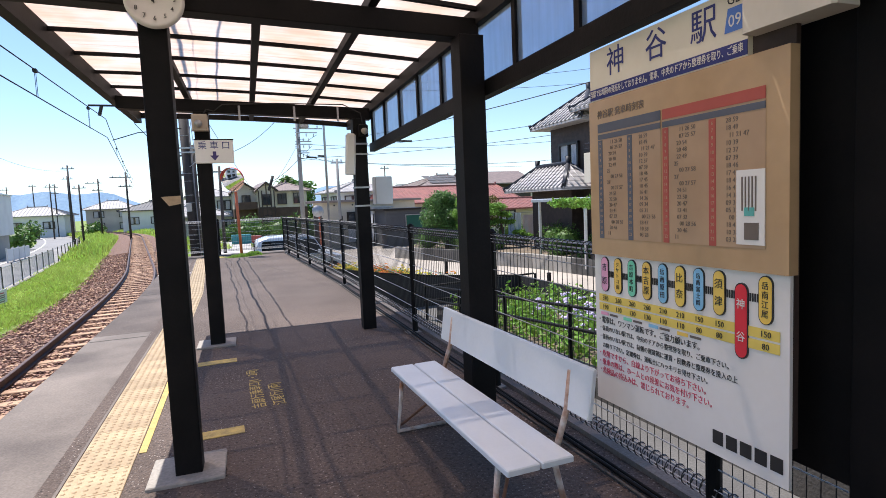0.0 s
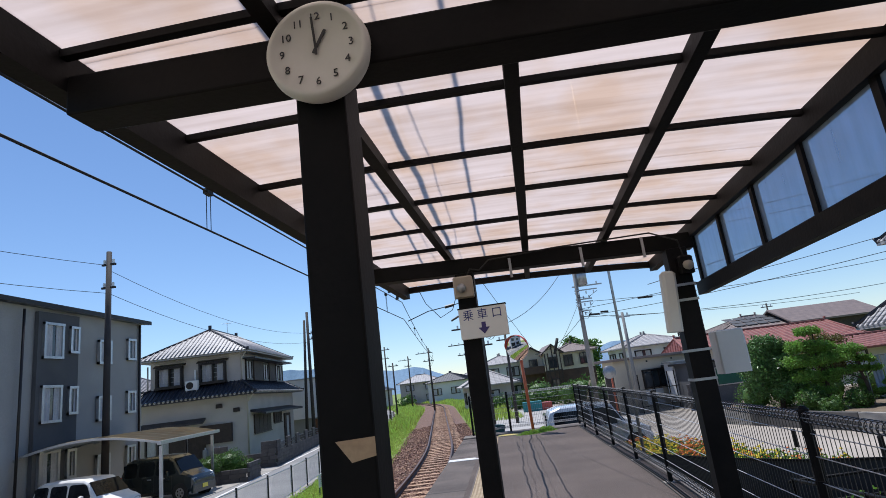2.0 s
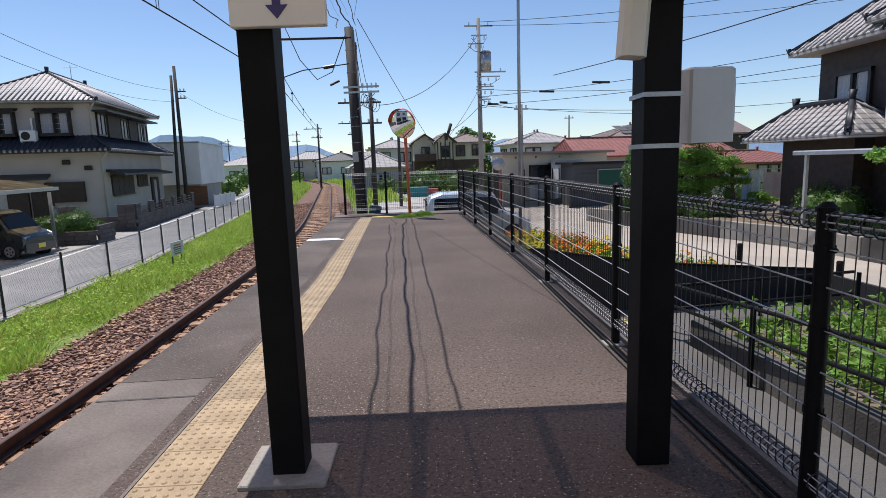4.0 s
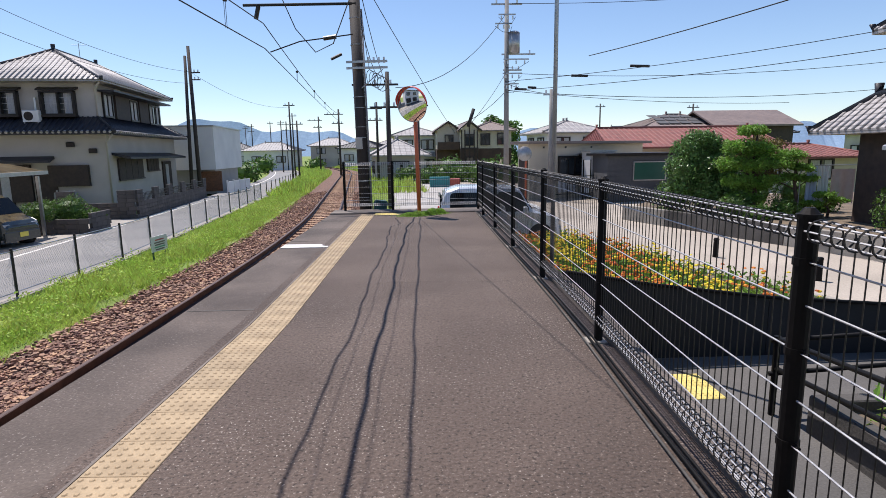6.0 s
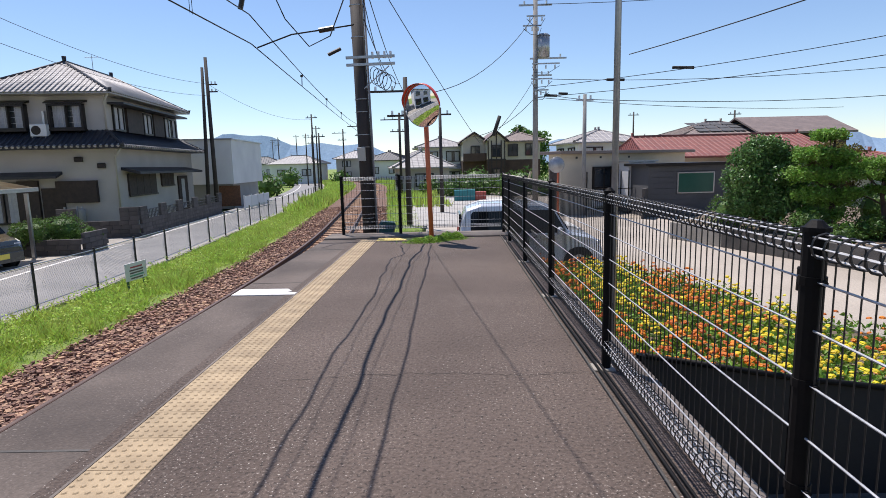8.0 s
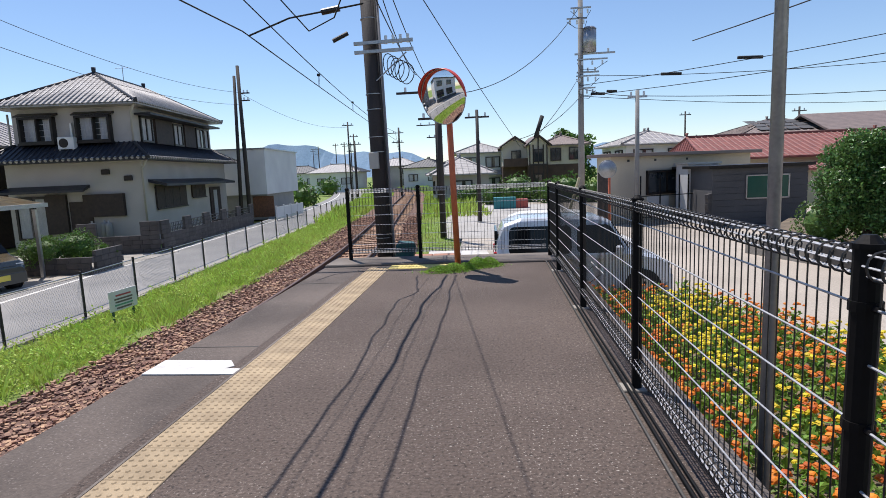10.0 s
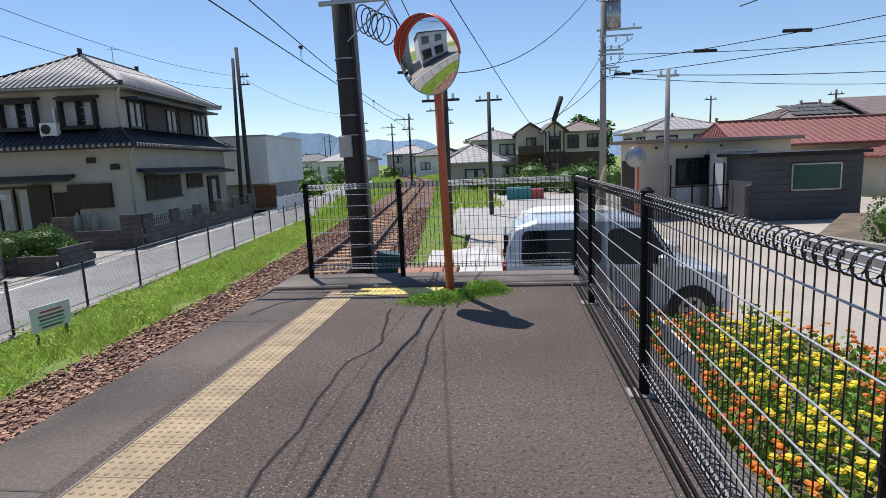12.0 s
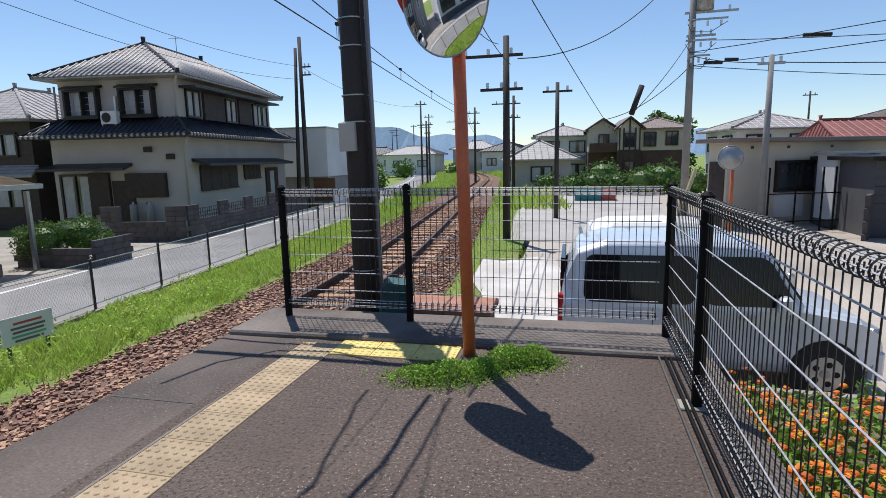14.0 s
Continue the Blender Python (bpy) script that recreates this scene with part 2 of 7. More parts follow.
courses(TILE)
TILE_RED = mat("red_roof_tile", (0.27, 0.085, 0.066), (0.18, 0.055, 0.046), 0.6, scale=2.5, fine=30, bump=0.1, rand=0.12)
TILE_BROWN = mat("brown_roof_tile", (0.25, 0.19, 0.165), (0.19, 0.145, 0.13), 0.6, scale=2.5, fine=30, bump=0.1, rand=0.12)
courses(TILE_RED, 0.12, 0.4)
courses(TILE_BROWN, 0.12, 0.35)
WOOD_DARK = mat("dark_timber", (0.055, 0.035, 0.028), (0.03, 0.02, 0.018), 0.65, scale=6, fine=40, bump=0.15)
FRAME = mat("bronze_frame", (0.035, 0.028, 0.026), (0.025, 0.022, 0.02), 0.4, 0.4, scale=6, fine=40, bump=0)
FRAME_SILVER = mat("aluminium", (0.55, 0.55, 0.56), (0.48, 0.48, 0.49), 0.35, 0.8, scale=6, fine=40, bump=0)
GLASS = mat("window_glass", (0.02, 0.027, 0.033), (0.04, 0.048, 0.055), 0.06, 0.0, scale=0.6, fine=8, bump=0, spec=0.9)
CURTAIN = mat("curtain", (0.5, 0.5, 0.52), (0.4, 0.4, 0.42), 0.8, scale=2, fine=20, bump=0)
FOLIAGE = leafy(island(mat("foliage", (0.07, 0.14, 0.025), (0.10, 0.18, 0.03), 0.55, scale=2, fine=20, bump=0), 0.45, 1.6, 0.02), 0.3)
PINE = leafy(island(mat("pine_needles", (0.20, 0.36, 0.05), (0.14, 0.26, 0.04), 0.6, scale=3, fine=20, bump=0), 0.6, 1.5, 0.015), 0.3)
BARK = mat("bark", (0.13, 0.085, 0.06), (0.07, 0.05, 0.04), 0.9, scale=10, fine=50, bump=0.5)
FL_ORANGE = leafy(island(mat("orange_petal", (0.80, 0.24, 0.012), (0.72, 0.17, 0.01), 0.6, scale=20, fine=40, bump=0), 0.75, 1.2, 0.012), 0.25)
FL_YELLOW = leafy(island(mat("yellow_petal", (0.85, 0.68, 0.02), (0.8, 0.58, 0.02), 0.6, scale=20, fine=40, bump=0), 0.8, 1.15, 0.012), 0.25)
FL_PURPLE = leafy(island(mat("lilac_petal", (0.52, 0.42, 0.66), (0.62, 0.55, 0.72), 0.6, scale=20, fine=40, bump=0), 0.75, 1.2, 0.02), 0.25)
BLUE_INK = mat("navy_ink", (0.02, 0.03, 0.17), (0.025, 0.035, 0.19), 0.5, scale=8, fine=30, bump=0, fine_amt=0.05)
INK = mat("black_ink", (0.02, 0.02, 0.022), (0.03, 0.03, 0.03), 0.5, scale=8, fine=30, bump=0, fine_amt=0.05)
CARWHITE = mat("car_silver_paint", (0.66, 0.70, 0.76), (0.63, 0.67, 0.73), 0.25, 0.15, scale=2, fine=40, bump=0, fine_amt=0.03, coat=0.6)
CARDARK = mat("car_dark_paint", (0.03, 0.038, 0.038), (0.035, 0.042, 0.042), 0.25, 0.2, scale=2, fine=40, bump=0, fine_amt=0.03, coat=0.8)
TYRE = mat("tyre_rubber", (0.018, 0.018, 0.018), (0.03, 0.029, 0.028), 0.85, scale=20, fine=60, bump=0.1)
CARGLASS = mat("car_glass", (0.008, 0.01, 0.012), (0.012, 0.014, 0.016), 0.06, 0.0, scale=1, fine=8, bump=0, spec=0.22)
ROOF_SHEET = sheet_mat("smoked_polycarbonate", (0.81, 0.725, 0.675), 0.40, 0.02)
SIDE_SHEET = sheet_mat("clear_polycarbonate", (0.70, 0.755, 0.83), 0.72, 0.04)
CARPORT_SHEET = sheet_mat("beige_polycarbonate", (0.72, 0.66, 0.52), 0.08, 0.06)


def flat(name, c, rough=0.55):
    return mat(name, c, tuple(x * 0.93 for x in c), rough, scale=4, fine=40, bump=0, fine_amt=0.06)


# ---- geometry helpers ----
class Geo:
    """Collects vertices and faces for one mesh."""

    def __init__(self):
        self.v, self.f = [], []

    def add(self, verts, faces):
        k = len(self.v)
        self.v += [tuple(p) for p in verts]
        self.f += [tuple(i + k for i in q) for q in faces]
        return self

    def box(self, x0, y0, z0, x1, y1, z1, m=None):
        p = [(x, y, z) for z in (z0, z1) for x, y in ((x0, y0), (x1, y0), (x1, y1), (x0, y1))]
        if m is not None:
            p = [m @ Vector(q) for q in p]
        return self.add(p, ((3, 2, 1, 0), (4, 5, 6, 7), (0, 1, 5, 4), (1, 2, 6, 5), (2, 3, 7, 6), (3, 0, 4, 7)))

    def chamfer(self, x0, y0, z0, x1, y1, z1, c, m=None):
        """A box with its upright and top edges cut."""
        ring = lambda d: [(x0 + d, y0 + c + d), (x0 + c + d, y0 + d), (x1 - c - d, y0 + d), (x1 - d, y0 + c + d), (x1 - d, y1 - c - d), (x1 - c - d, y1 - d), (x0 + c + d, y1 - d), (x0 + d, y1 - c - d)]
        p = [(x, y, z0) for x, y in ring(0)] + [(x, y, z1 - c) for x, y in ring(0)] + [(x, y, z1) for x, y in ring(c * 0.8)]
        if m is not None:
            p = [m @ Vector(q) for q in p]
        f = [tuple(range(7, -1, -1)), tuple(range(16, 24))]
        for r in (0, 8):
            f += [(r + i, r + (i + 1) % 8, r + 8 + (i + 1) % 8, r + 8 + i) for i in range(8)]
        return self.add(p, f)

    def tube(self, pts, r, n=8, r2=None, cap=True):
        pts = [Vector(p) for p in pts]
        k, rings = len(self.v), len(pts)
        side = None
        for i, p in enumerate(pts):
            d = (pts[min(i + 1, rings - 1)] - pts[max(i - 1, 0)]).normalized()
            if side is None:
                side = d.orthogonal().normalized()
            side = (side - d * side.dot(d)).normalized()
            up = d.cross(side)
            rr = r if r2 is None else r + (r2 - r) * i / max(rings - 1, 1)
            for j in range(n):
                a = 2 * math.pi * (j + 0.5) / n
                self.v.append(tuple(p + (side * math.cos(a) + up * math.sin(a)) * rr))
        for i in range(rings - 1):
            for j in range(n):
                a, b = k + i * n + j, k + i * n + (j + 1) % n
                self.f.append((a, b, b + n, a + n))
        if cap:
            self.f += [tuple(k + j for j in range(n - 1, -1, -1)), tuple(k + (rings - 1) * n + j for j in range(n))]
        return self

    def prism(self, ring, axis, a, b):
        """Extrude a 2D ring along an axis from a to b."""
        n = len(ring)
        put = {"x": lambda u, w, s: (s, u, w), "y": lambda u, w, s: (u, s, w), "z": lambda u, w, s: (u, w, s)}[axis]
        p = [put(u, w, a) for u, w in ring] + [put(u, w, b) for u, w in ring]
        f = [(i, (i + 1) % n, n + (i + 1) % n, n + i) for i in range(n)] + [tuple(range(n - 1, -1, -1)), tuple(range(n, 2 * n))]
        return self.add(p, f)

    def mesh(self, name):
        me = bpy.data.meshes.new(name)
        me.from_pydata(self.v, [], self.f)
        bm = bmesh.new()
        bm.from_mesh(me)
        bmesh.ops.recalc_face_normals(bm, faces=bm.faces)
        bm.to_mesh(me)
        bm.free()
        return me


def part(name, geo, material, parent=None, label="", smooth=False, m=None, bevel=0.0):
    me = geo if isinstance(geo, bpy.types.Mesh) else geo.mesh(name)
    if material and not me.materials:
        me.materials.append(material)
    if smooth:
        me.polygons.foreach_set("use_smooth", [True] * len(me.polygons))
    ob = new(name, me)
    if parent:
        ob.parent = parent
    if m is not None:
        ob.matrix_local = m
    if bevel:
        bv = ob.modifiers.new("edge", "BEVEL")
        bv.width, bv.segments, bv.limit_method = bevel, 2, "ANGLE"
    if label:
        tagged(ob, label)
    return ob


def thing(name, label, category, m=None, group="", kind=""):
    ob = new(name)
    ob.empty_display_size = 0.2
    if m is not None:
        ob.matrix_world = m
    return tagged(ob, label, category, group, kind)


def solid(name, geo, material, label, category, group="", kind="", smooth=False, m=None, bevel=0.0):
    return tagged(part(name, geo, material, None, "", smooth, m, bevel), label, category, group, kind)


LETTERS = {}


def lettering(text, size, material, name="lettering"):
    """Flat raised lettering as a mesh, centred, in the xy plane."""
    key = (text, round(size, 4), material.name)
    if key in LETTERS:
        return LETTERS[key]
    c = bpy.data.curves.new(name, "FONT")
    c.body, c.size, c.align_x, c.align_y, c.extrude = text, size, "CENTER", "CENTER", 0.0006
    c.resolution_u = 2
    o = bpy.data.objects.new(name, c)
    scene.collection.objects.link(o)
    me = bpy.data.meshes.new_from_object(o.evaluated_get(bpy.context.evaluated_depsgraph_get()))
    bpy.data.objects.remove(o)
    me.materials.clear()
    me.materials.append(material)
    LETTERS[key] = me
    return me


rng = random.Random(7)


def bend(y):
    """The platform swings gently away from its straight line behind y = 11.5."""
    return -0.036 * (11.5 - y) if y < 11.5 else 0.0


def track_x(y):
    away = 0.0
    if y > 17:
        away = 0.115 * (y - 17) ** 2 / 30 if y < 32 else 0.115 * (y - 24.5)
    if y > 75:
        away += 0.0035 * (y - 75) ** 2
    return -2.56 + bend(y) - away


def fence_x(y):
    return -7.35 - (0.1 * (y - 22) if y > 22 else 0) - (0.0015 * (y - 45) ** 2 if y > 45 else 0)


EDGE, END = -1.22, 20.3
ROAD_Z, LOT_Z, RAIL_Z = -1.5, -1.27, -1.04

# ---- ground ----
g = Geo()
g.add([(-400, -60, ROAD_Z - 0.35), (400, -60, ROAD_Z - 0.35), (400, 900, ROAD_Z - 0.35), (-400, 900, ROAD_Z - 0.35)], [(0, 1, 2, 3)])
solid("ground", g, GRASS_BED, "dry grassy earth reaching the hills", "ground", kind="structure")


def ribbon(ys, left, right, zl, zr, drop=0.3):
    """A long strip of ground between two lines, with thickness."""
    q = Geo()
    n = len(ys)
    vs = [(left(y), y, zl) for y in ys] + [(right(y), y, zr) for y in ys]
    vs += [(x, y, z - drop) for x, y, z in vs]
    fs = []
    for i in range(n - 1):
        fs += [(i, i + 1, n + i + 1, n + i), (2 * n + i, 3 * n + i, 3 * n + i + 1, 2 * n + i + 1), (i, 2 * n + i, 2 * n + i + 1, i + 1), (n + i, n + i + 1, 3 * n + i + 1, 3 * n + i)]
    fs += [(0, n, 3 * n, 2 * n), (n - 1, 3 * n - 1, 4 * n - 1, 2 * n - 1)]
    return q.add(vs, fs)


YS = [-30 + 2 * i for i in range(90)]
solid("road", ribbon(YS, lambda y: fence_x(y) - 4.6, lambda y: fence_x(y) - 0.12, ROAD_Z, ROAD_Z), ROAD, "pale worn asphalt lane beside the railway", "road", kind="structure")
solid("road_marking", ribbon(YS, lambda y: fence_x(y) - 3.72, lambda y: fence_x(y) - 3.58, ROAD_Z + 0.006, ROAD_Z + 0.006, 0.004), WPAINT, "white edge line along the lane", "road marking", kind="structure")
solid("driveway", Geo().box(-32, -10, ROAD_Z - 0.3, -11.9, 33.8, ROAD_Z + 0.015), CONC, "sunlit concrete forecourt before the houses", "driveway", kind="structure")
solid("grass_bank", ribbon(YS, lambda y: fence_x(y) + 0.12, lambda y: track_x(y) - 1.93, ROAD_Z + 0.04, RAIL_Z - 0.2, 0.6), GRASS_BED, "sloping bank of bright grass", "bank", kind="structure")
solid("kerb", ribbon(YS, lambda y: fence_x(y) - 0.12, lambda y: fence_x(y) + 0.12, ROAD_Z + 0.1, ROAD_Z + 0.1, 0.4), CONC, "low concrete kerb under the roadside fence", "kerb", kind="structure")
solid("ballast_shoulder", ribbon(YS, lambda y: track_x(y) - 1.5, lambda y: track_x(y) - 0.66, RAIL_Z - 0.185, RAIL_Z - 0.085, 0.1), BALLAST_BED, "heaped ballast shoulder over the sleeper ends", "ballast", kind="structure")
solid("ballast_bed", ribbon(YS, lambda y: track_x(y) - 1.95, lambda y: min(track_x(y) + 1.9, EDGE + bend(y) + 0.02) if y < 21 else track_x(y) + 1.9, RAIL_Z - 0.2, RAIL_Z - 0.2, 0.5), BALLAST_BED, "rusty brown ballast bed", "ballast", kind="structure")
solid("far_bank", ribbon([20.6 + 2 * i for i in range(60)], lambda y: track_x(y) + 1.9, lambda y: max(track_x(y) + 3.2, 0.4 - 0.04 * (y - 20)), RAIL_Z - 0.21, LOT_Z - 0.01, 0.5), GRASS_BED, "weedy bank beside the track", "bank", kind="structure")
solid("parking_lot", Geo().add([(0.3, 20.9, LOT_Z), (0.0, 36, LOT_Z), (-1.5, 58, LOT_Z), (12, 62, LOT_Z), (24, 30, LOT_Z), (30, -20, LOT_Z), (7.3, -20, LOT_Z), (7.3, 15, LOT_Z), (2.6, 20.9, LOT_Z)], [tuple(range(8, -1, -1))]), LOT, "dusty sunlit concrete lot and lane", "lot", kind="structure")

solid("gravel_lot", Geo().prism([(-0.6, 33.4), (-1.2, 40), (-1.5, 46), (0.4, 54.5), (6.3, 52.6), (5.2, 42), (4.4, 34.6), (2.0, 33.0)], "z", LOT_Z - 0.2, LOT_Z + 0.012), mat("pale_gravel", (0.43, 0.41, 0.385), (0.34, 0.32, 0.295), 0.95, scale=0.6, fine=30, bump=0.4, fine_amt=0.4), "pale gravel car park beyond the cars", "lot", kind="structure")

# ---- platform ----
PY = [-8 + 0.5 * i for i in range(56)] + [19.6]
solid("platform_floor", ribbon(PY, lambda y: -0.62 + bend(y), lambda y: 2.28 + bend(y), 0, 0, 1.6), ASPHALT, "dark brown-grey weathered asphalt platform", "platform", kind="structure")
OLD_EDGE = speckle(mat("old_edge", (0.135, 0.107, 0.09), (0.07, 0.055, 0.047), 0.92, scale=1.1, fine=60, bump=0.35, fine_amt=0.45), (0.3, 0.26, 0.23), 70, 0.62, 0.7, 1.3)
solid("platform_edge", ribbon([y for y in PY if y < 8.6], lambda y: EDGE + bend(y), lambda y: -0.62 + bend(y), -0.004, -0.004, 1.6), EDGE_CONC, "worn grey concrete edge of the platform", "platform edge", kind="structure")
solid("platform_edge", ribbon([8.508] + [y for y in PY if y > 8.6], lambda y: EDGE + bend(y), lambda y: -0.62 + bend(y), -0.004, -0.004, 1.6), OLD_EDGE, "dark worn older edge of the platform", "platform edge", kind="structure")
solid("platform_end", Geo().chamfer(EDGE, 19.6, -1.6, 2.28, END, 0.035, 0.015), EDGE_CONC, "concrete kerb closing the platform's end", "kerb", kind="structure")
solid("platform_side_kerb", ribbon(PY, lambda y: 2.2 + bend(y), lambda y: 2.36 + bend(y), 0.03, 0.03, 1.6), EDGE_CONC, "concrete kerb below the platform fence", "kerb", kind="structure")

CRACK = mat("crack", (0.02, 0.016, 0.014), (0.03, 0.024, 0.02), 0.95, scale=20, fine=80, bump=0.2)
ck = random.Random(21)
for ya, xa, xb, sl in ((12.75, 0.05, 1.95, 0.02),):
    cq, x, y, prev = Geo(), xa, ya, None
    while x < xb:
        w = ck.uniform(0.001, 0.003)
        cur = (len(cq.v), len(cq.v) + 1)
        cq.v += [(x, y - w, 0.0022), (x, y + w, 0.0022)]
        if prev:
            cq.f.append((prev[0], cur[0], cur[1], prev[1]))
        prev = cur
        x += ck.uniform(0.015, 0.04)
        y += ck.uniform(-0.016, 0.016) + sl * 0.02
    solid("crack", cq, CRACK, "thin dark crack across the asphalt", "crack", kind="structure")

# ---- shelter ----
SH = pose(0.0, 7.28, 0, 0, 0, -3.0)
shelter = thing("platform_shelter", "black steel platform shelter with smoked translucent roof sheets", "shelter", SH)
X0, X1, Y0, Y1 = -0.77, 1.72, -10.5, 1.4


def roof_z(x):
    return 2.535 + 0.025 * (1 - ((x - 0.5) / 1.25) ** 2) - 0.04 * (x - 0.5)


for x, y, w in ((0, 0, 0.14), (-0.005, -3.02, 0.13), (0, -6.3, 0.13), (1.58, -0.02, 0.145), (1.64, -3.08, 0.15), (1.58, -6.5, 0.2)):
    part("post", Geo().box(x - w / 2, y - w / 2, 0, x + w / 2, y + w / 2, 2.37 - 0.035 * x), BLACK, shelter, bevel=0.006)
for x, y, w in ((0, 0, 0.15), (0, -3.02, 0.16)):
    part("plinth", Geo().chamfer(x - 0.2, y - 0.15, -0.02, x + 0.17, y + 0.2, 0.02, 0.006), CONC, shelter, "pale concrete plinth")
for y in (0, -3.02, -6.3):
    part("cross_beam", Geo().prism([(X0 + 0.03, 2.394), (X1, 2.307), (X1, 2.427), (X0 + 0.03, 2.514)], "y", y - 0.06, y + 0.06), BLACK, shelter, bevel=0.006)
for x in (-0.12, 0.5, 1.1):
    part("purlin", Geo().box(x - 0.025, Y0, roof_z(x) - 0.065, x + 0.025, Y1, roof_z(x) - 0.006), BLACK, shelter)
part("eave_beam", Geo().box(X0 - 0.04, Y0, 2.465, X0 + 0.03, Y1, 2.59), BLACK, shelter)
part("eave_beam", Geo().box(X1 - 0.02, Y0, 2.39, X1 + 0.05, Y1, 2.49), BLACK, shelter)
part("fascia_rail", Geo().box(X1 + 0.0, Y0, 1.97, X1 + 0.06, 0.1, 2.06), BLACK, shelter)
xs = [X0 + (X1 - X0) * i / 16 for i in range(17)]
for y in [Y1, 0.42] + [-0.18 - 0.583 * i for i in range(0, 18)]:
    q = Geo()
    rw = 0.03 if y == Y1 else 0.014
    ring = [(x, roof_z(x) - 0.004) for x in xs] + [(x, roof_z(x) - (0.06 if y == Y1 else 0.028)) for x in reversed(xs)]
    part("rib", q.prism(ring, "y", y - rw, y + rw), BLACK, shelter)
y = Y1
seams = [Y1, 0.0, -1.52, -3.02, -4.7, -6.3, -8.5, Y0]
for a, b in zip(seams, seams[1:]):
    ring = [(x, roof_z(x) + 0.008) for x in xs] + [(x, roof_z(x) + 0.003) for x in reversed(xs)]
    part("roof_sheet", Geo().prism(ring, "y", b + 0.002, a - 0.002), ROOF_SHEET, shelter, "smoked milky plastic roof sheet")
px_ = [-0.03 - 0.58 * i for i in range(19)]
for a, b in zip(px_, px_[1:]):
    part("side_sheet", Geo().box(X1 + 0.02, b + 0.02, 2.06, X1 + 0.026, a - 0.02, 2.39), SIDE_SHEET, shelter, "clear bluish plastic side sheet")
    part("mullion", Geo().box(X1 + 0.005, a - 0.02, 2.05, X1 + 0.045, a + 0.02, 2.39), BLACK, shelter)
for z in (2.03, 1.92, 1.56, 1.36):
    part("band", Geo().box(1.58 - 0.08, -0.1, z, 1.58 + 0.08, 0.06, z + 0.018), GALV, shelter, "steel strap")
part("paint_chip", Geo().add([(-0.03, -3.0875, 1.452), (0.061, -3.0875, 1.455), (0.061, -3.0875, 1.415), (0.005, -3.0875, 1.405)], [(0, 1, 2, 3)]), mat("bare_tape", (0.50, 0.38, 0.24), (0.42, 0.3, 0.18), 0.7), shelter, "peeling tan tape")

# ---- tactile strip ----
strip = thing("tactile_strip", "worn ochre tactile paving strip with round studs", "tactile paving", kind="structure")
tile = Geo()
tile.chamfer(-0.149, -0.149, -0.02, 0.149, 0.149, 0.006, 0.003)
for i in range(6):
    for j in range(6):
        x, y = -0.125 + 0.05 * i, -0.125 + 0.05 * j
        r0, r1 = 0.014, 0.008
        p = [(x + r * math.cos(k * math.pi / 3), y + r * math.sin(k * math.pi / 3), z) for r, z in ((r0, 0.006), (r1, 0.011)) for k in range(6)]
        tile.add(p, [(k, (k + 1) % 6, 6 + (k + 1) % 6, 6 + k) for k in range(6)] + [tuple(range(6, 12))])
tile_me = tile.mesh("tile")
tile_me.materials.append(TACTILE)
for i in range(91):
    y = 19.36 - 0.3 * i
    part("tile", tile_me, None, strip, m=pose(-0.36 + bend(y), y, 0, 0, 0, rng.uniform(-0.3, 0.3) - (2.05 if y < 11.5 else 0)))
solid("edge_line", ribbon([-8 + 0.5 * i for i in range(55)], lambda y: -0.53 + bend(y), lambda y: -0.514 + bend(y), 0.004, 0.004, 0.004), EDGE_CONC, "worn pale line along the tactile strip", "floor marking", kind="structure")
yt = thing("tactile_warning", "yellow tactile tiles crossing the platform's end", "tactile paving", kind="structure")
ytile_me = tile_me.copy()
ytile_me.materials.clear()
ytile_me.materials.append(YELLOW)
for i in range(3):
    part("tile", ytile_me, None, yt, m=pose(-0.06 + 0.302 * i, 19.45, 0.003, 0, 0, rng.uniform(-1, 1)))

# ---- platform fences ----
FH = 1.13


def fence_panel(L):
    """Black welded uprights with rolled top and bottom; the line wires come apart."""
    q, w = Geo(), Geo()
    n = int(L / 0.05)
    for i in range(n):
        x = 0.04 + (L - 0.08) * i / (n - 1)
        q.tube([(x, 0, 0.13), (x, 0, FH - 0.03)], 0.0026, 4, cap=False)
        for zc in (FH - 0.035, 0.165):
            q.tube([(x, 0.034 * math.cos(a), zc + 0.034 * math.sin(a)) for a in (k * math.pi / 6 for k in range(13))], 0.003, 4, cap=False)
    # horizontal wires go in a separate mesh, coloured as sunlit
    for z in (0.27, 0.42, 0.57, 0.72, 0.87, 1.0):
        w.tube([(0.02, 0.004, z), (L - 0.02, 0.004, z)], 0.0034, 6, cap=False)
    for zc in (FH - 0.035, 0.165):
        for k in range(7):
            a = k * 2 * math.pi / 7
            w.tube([(0.02, 0.03 * math.cos(a), zc + 0.03 * math.sin(a)), (L - 0.02, 0.03 * math.cos(a), zc + 0.03 * math.sin(a))], 0.0028, 4, cap=False)
    q, w = q.mesh("wire_panel"), w.mesh("line_wire")
    q.materials.append(WIRE)
    w.materials.append(SUNLIT_LINE)
    return q, w


def hang(pair, parent, m):
    p = tagged(part("wire_panel", pair[0], None, parent, m=m), kind="stuff")
    tagged(part("line_wire", pair[1], None, p, "galvanised line wires coloured pale as if sunlit"), kind="stuff")


